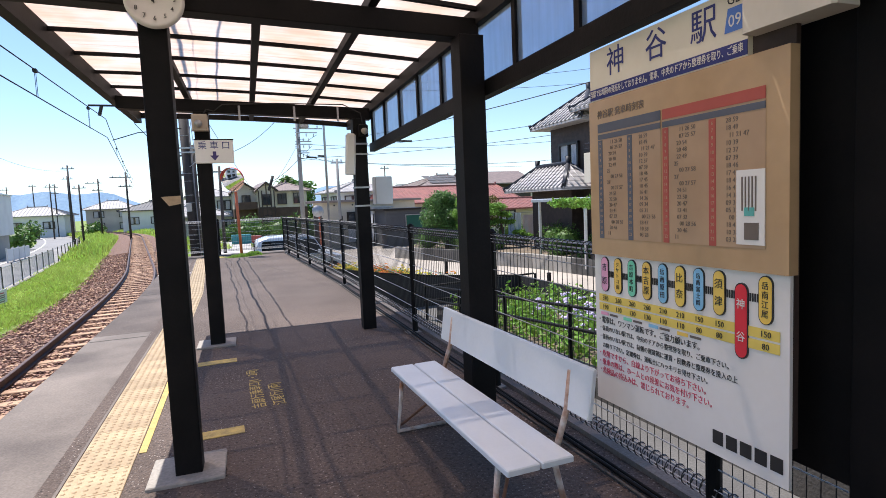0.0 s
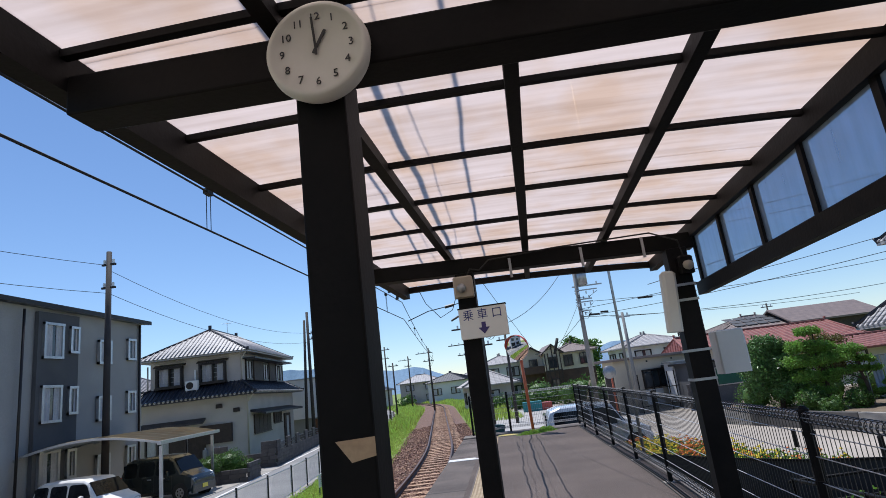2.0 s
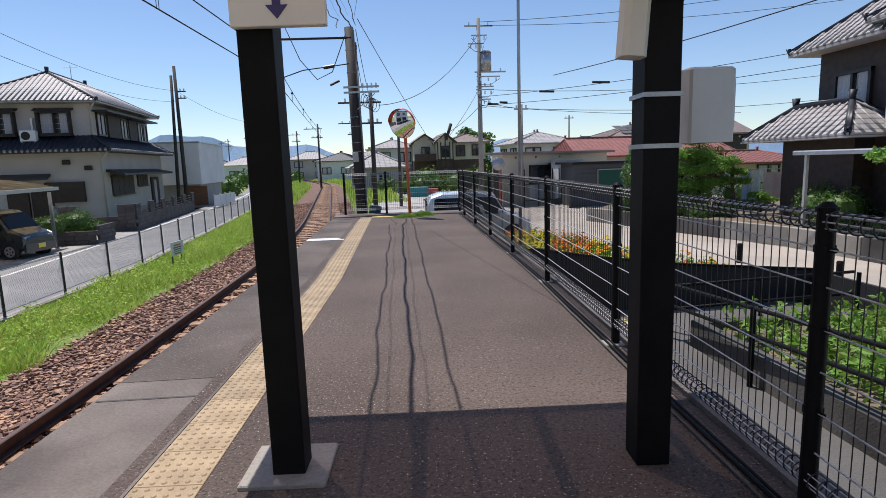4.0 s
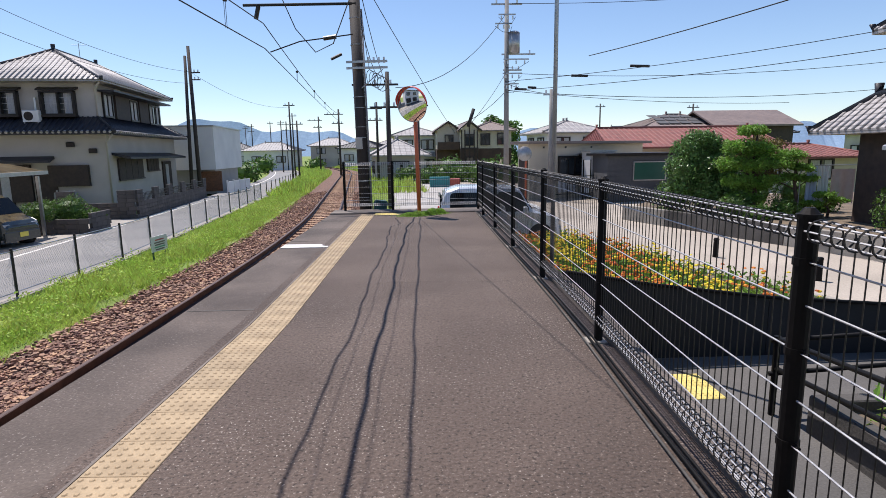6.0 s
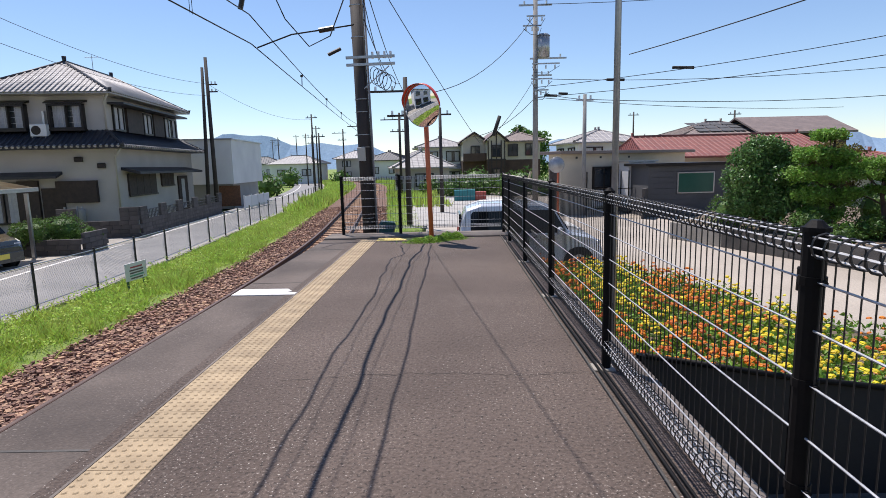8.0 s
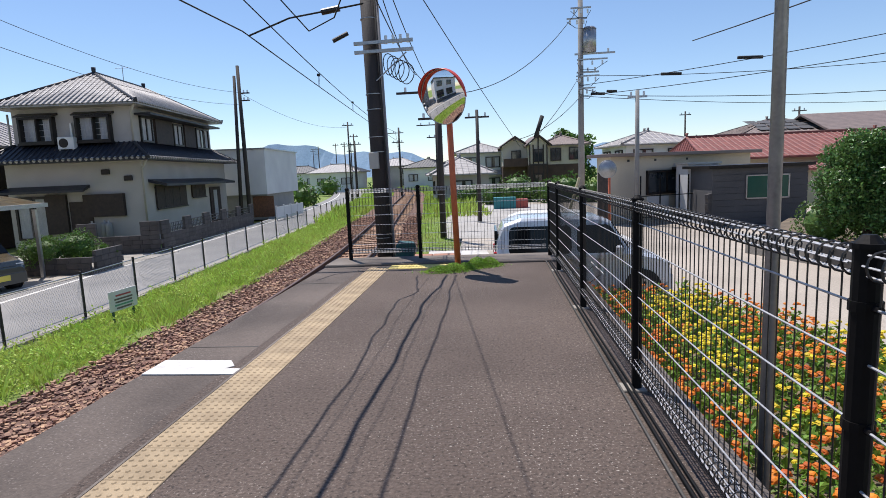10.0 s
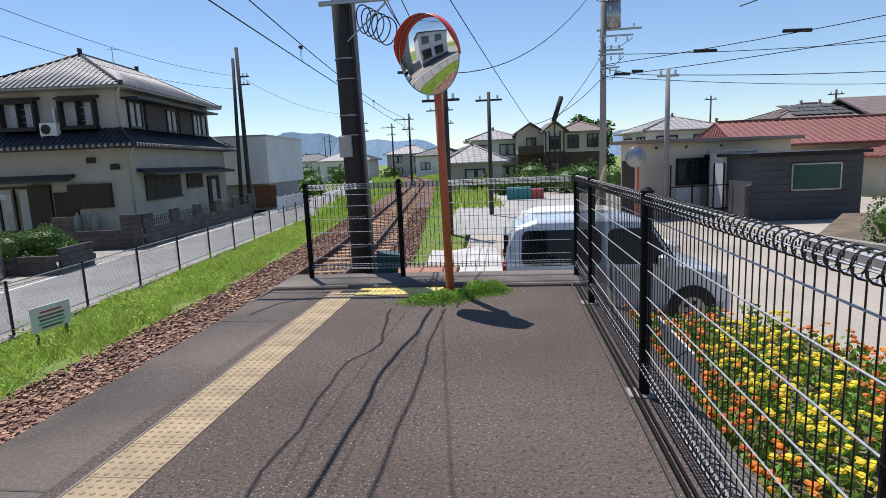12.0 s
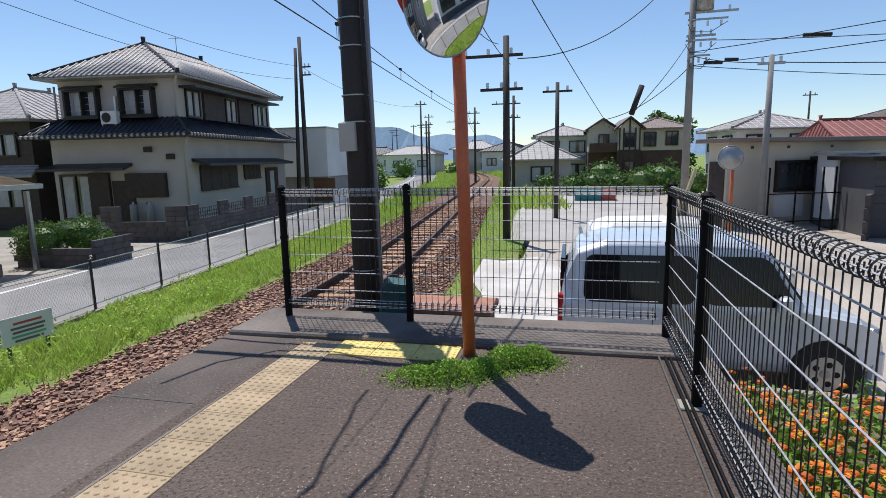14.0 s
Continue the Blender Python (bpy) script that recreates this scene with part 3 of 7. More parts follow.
def fence_post():
    q = Geo()
    q.tube([(0, 0, -0.02), (0, 0, FH)], 0.03, 12)
    q.tube([(0, 0, FH), (0, 0, FH + 0.012)], 0.036, 12)
    q.tube([(0, 0, FH + 0.012), (0, 0, FH + 0.03)], 0.03, 12, 0.014)
    for z in (0.42, 0.72, 1.0):
        q.tube([(0, 0, z - 0.012), (0, 0, z + 0.012)], 0.034, 12)
        q.tube([(0, -0.03, z), (0, -0.052, z)], 0.009, 6)
    return q


post_me = fence_post().mesh("post")
post_me.materials.append(BLACK)
side_fence = thing("platform_fence", "black welded wire fence with rolled top along the platform", "fence")
base_me = Geo().chamfer(-0.1, -0.06, -0.01, 0.05, 0.07, 0.012, 0.005).mesh("base")
base_me.materials.append(CONC)
fys = [20.0, 18.88, 16.87, 14.87, 12.87, 10.86, 8.70, 6.69, 4.69, 2.69, 0.69, -1.31, -3.31, -5.31]
pan2, pan1, pan3 = fence_panel(2.0), fence_panel(1.12), fence_panel(2.16)
for i, y in enumerate(fys):
    part("post", post_me, None, side_fence, m=pose(2.13 + bend(y), y, 0))
    if i:
        part("base", base_me, None, side_fence, m=pose(2.13 + bend(y), y, 0))
        a, b = Vector((2.13 + bend(y), y, 0)), Vector((2.13 + bend(fys[i - 1]), fys[i - 1], 0))
        hang(pan1 if i == 1 else pan3 if i == 6 else pan2, side_fence, pose(a.x, a.y, 0, 0, 0, math.degrees(math.atan2(b.y - a.y, b.x - a.x))))
end_fence = thing("end_fence", "black welded wire fence closing the platform's end", "fence")
for x in (-0.94, 0.16):
    part("post", post_me, None, end_fence, m=pose(x, 20.08, 0))
for x, pair in ((-0.94, fence_panel(1.1)), (0.16, fence_panel(1.94))):
    hang(pair, end_fence, pose(x, 20.08, 0))

# ---- track ----
track = thing("railway_track", "single railway track with rusty rails on timber sleepers", "track")
rail_ring = [(-0.06, -0.14), (0.06, -0.14), (0.06, -0.125), (0.012, -0.11), (0.012, -0.04), (0.033, -0.03), (0.033, -0.002), (-0.033, -0.002), (-0.033, -0.03), (-0.012, -0.04), (-0.012, -0.11), (-0.06, -0.125)]
TY = [-20 + 1.0 * i for i in range(60)] + [40 + 2.0 * i for i in range(45)]


def sweep(ring, off, ys, z):
    q = Geo()
    n = len(ring)
    for y in ys:
        q.v += [(track_x(y) + off + u, y, z + w) for u, w in ring]
    for i in range(len(ys) - 1):
        for j in range(n):
            a, b = i * n + j, i * n + (j + 1) % n
            q.f.append((a, b, b + n, a + n))
    q.f += [tuple(range(n)), tuple(range(len(q.v) - n, len(q.v)))]
    return q


for off in (-0.565, 0.565):
    rl = part("rail", sweep(rail_ring, off, TY, RAIL_Z), RAIL, track)
    part("rail_head", sweep([(-0.027, -0.002), (0.027, -0.002), (0.02, 0.003), (-0.02, 0.003)], off, TY, RAIL_Z), RAIL_TOP, rl, "shiny worn rail head")
slp = Geo().chamfer(-1.05, -0.1, -0.1, 1.05, 0.1, 0.06, 0.012).mesh("sleeper")
slp.materials.append(SLEEPER)
y = -8.0
while y < 105:
    dx = track_x(y + 0.5) - track_x(y - 0.5)
    part("sleeper", slp, None, track, m=pose(track_x(y) + rng.uniform(-0.05, 0.05), y, RAIL_Z - 0.21 + rng.uniform(-0.012, 0.006), 0, 0, -math.degrees(dx) + rng.uniform(-1.5, 1.5)))
    y += 0.62

# ---- street mirror ----
mir = thing("traffic_mirror", "round convex mirror with red hood on a leaning orange post", "traffic mirror", pose(0.775, 19.46, 0))
part("pole", Geo().tube([(0, 0, -0.02), (-0.055, 0.0, 2.5)], 0.043, 16).tube([(-0.055, 0, 2.5), (-0.056, 0, 2.515)], 0.045, 16, 0.03), ORANGE, mir, "faded orange steel pole", True)
MC = Vector((-0.135, -0.19, 2.33))
MM = look(MC, MC + Vector((-0.52, -0.83, -0.19)))
dish = Geo()
N, R, SAG = 40, 0.365, 0.05
for k in range(9):
    r = R * k / 8
    zc = -SAG * (k / 8) ** 2
    dish.v += [(r * math.cos(2 * math.pi * i / N), r * math.sin(2 * math.pi * i / N), zc) for i in range(N)]
for k in range(8):
    dish.f += [(k * N + i, k * N + (i + 1) % N, (k + 1) * N + (i + 1) % N, (k + 1) * N + i) for i in range(N)]
FLIP = Matrix.Rotation(math.pi, 4, "Y")
part("mirror", dish, MIRROR, mir, "convex steel mirror face", True, MM @ FLIP)
rimg = Geo()
rimg.tube([(R * math.cos(2 * math.pi * i / N), R * math.sin(2 * math.pi * i / N), -SAG) for i in range(N + 1)], 0.006, 8, cap=False)
part("rim", rimg, GALV, mir, "thin steel rim", True, MM @ FLIP)
HOOD = mat("hood_red", (0.66, 0.055, 0.03), (0.55, 0.05, 0.03), 0.4, scale=5, fine=60, bump=0.02)
hood, HN = Geo(), 28
for i in range(HN + 1):
    a = radians(-6 + 192 * i / HN)
    reach = 0.075 * min(1.0, 2.4 * math.sin(math.pi * i / HN))
    for rad, z in ((R + 0.004, -SAG - 0.02), (R + 0.010, -SAG + reach), (R + 0.014, -SAG + reach), (R + 0.009, -SAG - 0.02)):
        hood.v.append((rad * math.cos(a), rad * math.sin(a), z))
for i in range(HN):
    hood.f += [(4 * i + k, 4 * i + (k + 1) % 4, 4 * i + 4 + (k + 1) % 4, 4 * i + 4 + k) for k in range(4)]
hood.f += [(0, 1, 2, 3), (4 * HN + 3, 4 * HN + 2, 4 * HN + 1, 4 * HN)]
part("hood", hood, HOOD, mir, "red sun hood", True, MM @ FLIP)
back = Geo()
for k in range(5):
    r, zc = (R, -SAG) if k == 0 else (R * (1 - k / 4), -SAG - 0.07 * math.sin(k / 4 * math.pi / 2))
    back.v += [(r * math.cos(2 * math.pi * i / N), r * math.sin(2 * math.pi * i / N), zc) for i in range(N)]
for k in range(4):
    back.f += [(k * N + i, k * N + (i + 1) % N, (k + 1) * N + (i + 1) % N, (k + 1) * N + i) for i in range(N)]
part("back_shell", back, ORANGE, mir, "", True, MM @ FLIP)
part("bracket", Geo().box(-0.10, -0.10, 2.27, 0.0, 0.05, 2.39).tube([(-0.06, 0, 2.33), (-0.075, -0.09, 2.34)], 0.035, 10), GALV, mir)

# ---- bench ----
bench = thing("bench", "white slatted bench with rusty pipe legs under the shelter", "bench", pose(1.13, 3.6, 0, 0, 0, -0.5))
for x in (-0.15, 0.0):
    part("seat_plank", Geo().chamfer(x, -0.75, 0.345, x + 0.142, 0.75, 0.37, 0.005), WHITE, bench)
part("backrest", Geo().chamfer(-0.012, -0.77, -0.1, 0.012, 0.77, 0.1, 0.005), WHITE, bench, m=pose(0.22, 0.0, 0.6, 0, 8, 0))
for y in (-0.62, 0.62):
    part("leg", Geo().tube([(-0.12, y, 0.345), (-0.16, y, 0.015), (0.2, y, 0.015)], 0.013, 8), RUSTY, bench, "rusty white pipe leg", True)
    part("leg", Geo().tube([(0.12, y, 0.345), (0.2, y, 0.015)], 0.013, 8), RUSTY, bench, "rusty white pipe leg", True)
    part("back_stay", Geo().tube([(0.13, y, 0.3), (0.2, y, 0.5), (0.225, y, 0.66)], 0.014, 8), RUSTY, bench, "rusty white pipe stay", True)
    part("brace", Geo().tube([(-0.14, y, 0.05), (0.1, y * 0.6, 0.34)], 0.008, 6), RUST, bench, "", True)

# ---- notice board ----
def facing(x, y, z):
    """Pose for flat artwork on a board that faces the track."""
    return Matrix(((0, 0, -1, x), (-1, 0, 0, y), (0, 1, 0, z), (0, 0, 0, 1)))


BX = 1.52
board = thing("notice_board", "station notice board with white fare chart and faded timetable", "notice board", pose(BX, 2.60, 0, 0, 0, -1.5) @ Matrix.Diagonal((1, 0.955, 1, 1)))
TAN = mat("aged_timetable", (0.50, 0.35, 0.20), (0.42, 0.28, 0.15), 0.22, scale=1.6, fine=12, bump=0.02, fine_amt=0.15)
TAN2 = mat("aged_timetable_paper", (0.47, 0.335, 0.215), (0.40, 0.27, 0.165), 0.3, scale=2.5, fine=12, bump=0, fine_amt=0.12)
RED_INK, GREY_INK, YEL = flat("faded_red", (0.42, 0.09, 0.07)), flat("faded_grey", (0.16, 0.13, 0.11)), flat("chart_yellow", (0.80, 0.62, 0.13))
poster = part("fare_poster", Geo().box(-0.004, -0.47, 0.5, 0.008, 0.46, 1.13), PAPER, board, "white fare poster with coloured station tags")
frame_ = part("timetable_case", Geo().box(-0.016, -0.475, 1.12, 0.02, 0.462, 1.745), TAN, board, "tan timetable case")
sign_ = part("station_sign", Geo().box(-0.008, -0.33, 1.748, 0.012, 0.462, 1.95), flat("cream_sign", (0.74, 0.70, 0.58)), board, "cream station name sign")
part("lamp_case", Geo().chamfer(-0.05, -0.62, 1.8, 0.05, -0.34, 2.02, 0.01), flat("stained_white", (0.6, 0.58, 0.52)), board, "stained white box")
part("backing", Geo().box(0.012, -0.47, 0.62, 0.03, 0.46, 1.94), WOOD_DARK, board)


def mark(y0, z0, y1, z1, material, parent, x=-0.006, name="print"):
    return part(name, Geo().box(x - 0.001, min(y0, y1), min(z0, z1), x + 0.001, max(y0, y1), max(z0, z1)), material, parent)


def write(text, size, y, z, material, parent, x=-0.006, vertical=False, squeeze=1.0):
    if vertical:
        n = len(text)
        for i, ch in enumerate(text):
            part("lettering", lettering(ch, size, material), None, parent, m=facing(x, y, z + (n - 1) * size * 0.55 - i * size * 1.1))
        return None
    return part("lettering", lettering(text, size, material), None, parent, m=facing(x, y, z) @ Matrix.Diagonal((squeeze, 1, 1, 1)))


write("神", 0.115, 0.29, 1.875, BLUE_INK, sign_, -0.0095)
write("谷", 0.115, 0.06, 1.875, BLUE_INK, sign_, -0.0095)
write("駅", 0.115, -0.16, 1.875, BLUE_INK, sign_, -0.0095)
mark(-0.33, 1.752, 0.46, 1.795, BLUE_INK, sign_, -0.0095, "blue_band")
write("当駅では切符の発売をしておりません。電車、中央のドアから整理券を取り、ご乗車", 0.03, 0.07, 1.774, PAPER, sign_, -0.012, squeeze=0.68)
LBLUE = flat("sign_blue", (0.08, 0.2, 0.6))
part("badge", Geo().add([(-0.0095, -0.245, 1.83), (-0.0095, -0.325, 1.83), (-0.0095, -0.312, 1.90), (-0.0095, -0.258, 1.90)], [(0, 1, 2, 3)]), LBLUE, sign_)
write("GD", 0.04, -0.285, 1.922, INK, sign_, -0.0095)
write("09", 0.05, -0.285, 1.86, PAPER, sign_, -0.0105)
TIMES = (("11 26 50", "07 25 57", "20 54", "20 48", "22 49", "25", "00 27 58", "27", "00 27 57", "24 51", "22 50", "20 47", "13 41", "07 32", "00 28 56", "20 46", "11"),
         ("28 59", "18 49", "11 21 47", "10 39", "12 37", "07 39", "18 46", "17 45", "18 45", "16 41", "14 36", "09 34", "05 31", "00 23 56", "18 47", "10 38", "03 28"))
# timetable sheets: two halves, heads, hour columns and rows of figures
SLATE = flat("faded_slate", (0.10, 0.115, 0.15))
for y0, y1, ink in ((0.40, 0.03, SLATE), (0.02, -0.40, RED_INK)):
    mark(y0, 1.19, y1, 1.635, TAN2, frame_, -0.017, "sheet")
    mark(y0, 1.615, y1, 1.65, ink, frame_, -0.0185, "head")
    mid = (y0 + y1) / 2
    mark(y0, 1.588, y1, 1.608, SLATE, frame_, -0.0185, "head")
    for c, yc in enumerate((y0 - 0.015, mid - 0.015)):
        mark(yc + 0.014, 1.19, yc - 0.014, 1.585, ink, frame_, -0.0185, "hours")
        for r in range(17):
            z = 1.572 - 0.0225 * r
            write(str(6 + r), 0.016, yc, z, TAN2, frame_, -0.0195)
            cells = TIMES[c][r]
            write(cells, 0.021, yc - 0.034 - 0.0085 * len(cells), z, GREY_INK, frame_, -0.0185)
write("神谷駅 発車時刻表", 0.035, 0.26, 1.685, GREY_INK, frame_, -0.0175)
leaf_ = part("leaflet", Geo().box(-0.021, -0.40, 1.2, -0.018, -0.30, 1.42), PAPER, frame_, "small white leaflet")
for i in range(5):
    mark(-0.32 - 0.012 * i, 1.30 + 0.01 * (i % 2), -0.324 - 0.012 * i, 1.40, GREY_INK, leaf_, -0.022)
mark(-0.33, 1.285, -0.365, 1.31, flat("teal", (0.12, 0.45, 0.42)), leaf_, -0.022)
mark(-0.33, 1.215, -0.38, 1.265, GREY_INK, leaf_, -0.022)
# fare chart
TAGS = (("吉原", (0.85, 0.42, 0.60)), ("ジヤトコ前", (0.85, 0.58, 0.12)), ("吉原本町", (0.2, 0.68, 0.45)), ("本吉原", (0.85, 0.58, 0.12)), ("岳南原田", (0.25, 0.55, 0.78)), ("比奈", (0.85, 0.62, 0.12)), ("岳南富士岡", (0.25, 0.55, 0.8)), ("須津", (0.85, 0.6, 0.12)), ("神谷", (0.72, 0.03, 0.05)), ("岳南江尾", (0.85, 0.58, 0.1)))
FARES = ("370", "260", "260", "260", "210", "210", "150", "150", "", "150")
CHILD = ("190", "130", "130", "130", "110", "110", "80", "80", "", "80")
TX = [0.385 - 0.0865 * i for i in range(10)]
mark(0.43, 0.925, -0.44, 0.955, YEL, poster)
mark(0.43, 0.888, -0.44, 0.918, YEL, poster)
for i in range(9):
    for k in range(4):
        a = TX[i] - 0.028 - 0.009 * k
        mark(a, 1.03, a - 0.005, 1.055, INK, poster)
for i, (txt, col) in enumerate(TAGS):
    h = 0.17 if i == 8 else 0.068
    zc = 0.965 if i == 8 else 1.04
    h -= 0.02
    ring = [(TX[i] + 0.0245 * math.cos(a), zc + s * h * (1 if i != 8 else 0.62) + 0.0245 * math.sin(a)) for s, a0 in ((1, 0), (-1, math.pi)) for a in (a0 + math.pi * k / 8 for k in range(9))]
    tg = part("station_tag", Geo().prism(ring, "x", -0.009, -0.004), INK, poster)
    ring2 = [(TX[i] + (u - TX[i]) * 0.88, zc + (w - zc) * 0.96) for u, w in ring]
    part("tag_face", Geo().prism(ring2, "x", -0.0105, -0.0085), flat("tag", col), tg)
    n = len(txt)
    span = (h * (1 if i != 8 else 0.62)) * 2 + 0.015
    for k, ch in enumerate(txt):
        s = min(0.034, span / n * 0.9)
        part("lettering", lettering(ch, s, PAPER if i == 8 else INK), None, tg, m=facing(-0.0115, TX[i], zc + span / 2 - span * (k + 0.5) / n))
    if FARES[i]:
        write(FARES[i], 0.026, TX[i], 0.939, INK, poster, -0.0085)
        write(CHILD[i], 0.026, TX[i], 0.902, INK, poster, -0.0085)
PINK = flat("notice_red", (0.62, 0.06, 0.12))
for k, (txt, ink, ind) in enumerate((("・電車は、ワンマン運転です。ご協力願います。", INK, 0.0), ("・係員のいない駅では、中央のドアから整理券を取り、ご乗車下さい。", INK, 0.01), ("・係員のいない駅では、前側の運賃箱に運賃・回数券と整理券を投入の上", INK, 0.01), ("お降り下さい。定期券は、運転士にハッキリお見せ下さい。", INK, 0.03), ("・危険ですから、白線より下がってお待ち下さい。", PINK, 0.0), ("・乗車の際は、ホームとの段差にお気を付け下さい。", PINK, 0.0), ("・危険品の持込みは、禁じられております。", PINK, 0.0))):
    big = 0.03 if k in (0, 4, 5, 6) else 0.0245
    w = len(txt) * big * 0.86
    write(txt, big, 0.43 - ind - w / 2, 0.845 - 0.036 * k, ink, poster, squeeze=0.9)
for k in range(5):
    mark(-0.19 - 0.055 * k, 0.54, -0.232 - 0.055 * k, 0.585, INK, poster)
for k, col in enumerate(((0.85, 0.42, 0.6), (0.2, 0.68, 0.45), (0.25, 0.55, 0.8), (0.85, 0.6, 0.12))):
    mark(0.42 - 0.15 * k, 0.868, 0.37 - 0.15 * k, 0.88, flat("key", col), poster)
    mark(0.36 - 0.15 * k, 0.87, 0.31 - 0.15 * k, 0.878, GREY_INK, poster)

# waiting-room screen beside the board
scr = thing("shelter_side_wall", "black framed glass side wall of the waiting area", "wall", pose(1.56, 1.0, 0, 0, 0, -3))
part("wall_panel", Geo().box(0, 0.62, 0.0, 0.09, 1.06, 2.3), BLACK, scr, bevel=0.005)
part("wall_panel", Geo().box(0.02, 1.06, 0.52, 0.09, 1.5, 2.3), BLACK, scr, bevel=0.005)
part("wall_panel", Geo().box(0, -2.5, 0.0, 0.07, 0.62, 0.75), BLACK, scr)
part("top_frame", Geo().box(0, -2.5, 1.95, 0.08, 0.62, 2.3), BLACK, scr)
for y in (0.55, -0.5, -1.6):
    part("window_pane", Geo().box(0.03, y - 0.98, 0.75, 0.036, y, 1.95), SIDE_SHEET, scr, "clear pane")
    part("mullion", Geo().box(0.0, y, 0.75, 0.07, y + 0.06, 1.95), BLACK, scr)
part("name_strip", Geo().box(-0.012, 0.36, 0.7, -0.004, 0.5, 1.75), flat("grey_strip", (0.45, 0.45, 0.44)), scr, "grey vertical name strip")
for k in range(8):
    part("bar", Geo().box(-0.016, 0.40, 1.28 - 0.05 * k, -0.011, 0.45, 1.315 - 0.05 * k), INK, scr)

# ---- clock ----
clock = thing("wall_clock", "round white station clock hung on a shelter post", "clock", pose(-0.145, 4.155, 2.385, 90, 0, -4))
N = 48
disc = Geo()
for r, z in ((0.0, 0.02), (0.113, 0.02), (0.117, 0.028), (0.13, 0.026), (0.134, 0.0), (0.125, -0.025)):
    disc.v += [(r * math.cos(2 * math.pi * i / N), r * math.sin(2 * math.pi * i / N), z) for i in range(N)]
for k in range(5):
    disc.f += [(k * N + i, k * N + (i + 1) % N, (k + 1) * N + (i + 1) % N, (k + 1) * N + i) for i in range(N)]
part("case", disc, flat("clock_white", (0.68, 0.66, 0.6)), clock, "", True)
for h in range(1, 13):
    a = math.radians(90 - 30 * h)
    part("numeral", lettering(str(h), 0.03, INK), None, clock, m=Matrix.Translation((0.09 * math.cos(a), 0.09 * math.sin(a), 0.0225)))
part("hour_hand", Geo().box(-0.004, -0.015, 0.0245, 0.004, 0.053, 0.026), INK, clock, m=pose(0, 0, 0, 0, 0, -30))
part("minute_hand", Geo().box(-0.003, -0.02, 0.0265, 0.003, 0.088, 0.028), INK, clock, m=pose(0, 0, 0, 0, 0, 4))

# ---- things hung on the shelter ----
bs = thing("boarding_sign", "white boarding place sign with navy lettering on a post", "sign", pose(0.1, 7.17, 1.97, 90, 0, -4))
part("panel", Geo().box(-0.18, -0.115, -0.02, 0.18, 0.115, 0.02), PAPER, bs, bevel=0.004)
part("cap", Geo().box(-0.184, 0.112, -0.022, 0.184, 0.122, 0.022), BLACK, bs)
part("lettering", lettering("乗 車 口", 0.085, BLUE_INK), None, bs, m=Matrix.Translation((0.0, 0.055, 0.0212)))
part("arrow", Geo().prism([(-0.016, 0.0), (-0.016, -0.04), (-0.042, -0.04), (0.0, -0.09), (0.042, -0.04), (0.016, -0.04), (0.016, 0.0)], "z", 0.0205, 0.0222), flat("arrow_ink", (0.05, 0.035, 0.16)), bs)
cam_box = thing("security_camera", "beige security camera with round lens below the beam", "camera", pose(-0.01, 7.17, 2.25))
part("housing", Geo().chamfer(-0.08, -0.06, -0.08, 0.07, 0.03, 0.08, 0.012), flat("beige_plastic", (0.40, 0.34, 0.27)), cam_box)
part("lens", Geo().tube([(-0.02, -0.05, -0.01), (-0.02, -0.1, -0.02)], 0.035, 16), GALV, cam_box, "", True)
lp = thing("strip_lamp", "white plastic strip lamp hung on a shelter post", "lamp", pose(1.46, 7.12, 1.92, 0, 4, 0))
part("cover", Geo().chamfer(-0.05, -0.05, -0.21, 0.05, 0.05, 0.23, 0.02), flat("lamp_plastic", (0.66, 0.66, 0.62)), lp)
sp = thing("speaker", "small round speaker on a black post", "speaker", pose(1.6, 7.06, 2.17))
part("housing", Geo().chamfer(-0.05, -0.03, -0.06, 0.05, 0.05, 0.07, 0.012), BLACK, sp)
part("horn", Geo().tube([(0, -0.02, 0), (0, -0.07, -0.01)], 0.03, 14, 0.035), flat("beige_horn", (0.4, 0.36, 0.3)), sp, "", True)
eb = thing("switch_box", "pale grey electrical box behind a shelter post", "electrical box", pose(1.86, 7.3, 1.54))
part("case", Geo().chamfer(-0.11, -0.07, -0.16, 0.09, 0.07, 0.15, 0.01), flat("grey_case", (0.62, 0.63, 0.62)), eb)
part("hinge", Geo().tube([(0.092, -0.05, -0.1), (0.092, -0.05, 0.1)], 0.006, 6), GALV, eb)
cb = Geo()
cb.tube([(0.0, 7.17, 2.31), (0.05, 7.14, 2.38), (0.12, 7.13, 2.36), (0.2, 7.14, 2.43), (0.7, 7.12, 2.45), (1.4, 7.09, 2.45), (1.58, 7.06, 2.36), (1.6, 7.06, 2.22)], 0.006, 6)
solid("cable", cb, TYRE, "black cable clipped along a shelter beam", "cable", smooth=True)
for x in (0.36, 0.9, 1.35):
    part("clip", Geo().box(x - 0.01, 7.28 - x * 0.052 - 0.082, 2.28, x + 0.01, 7.28 - x * 0.052 - 0.074, 2.43), GALV, shelter, m=SH.inverted())

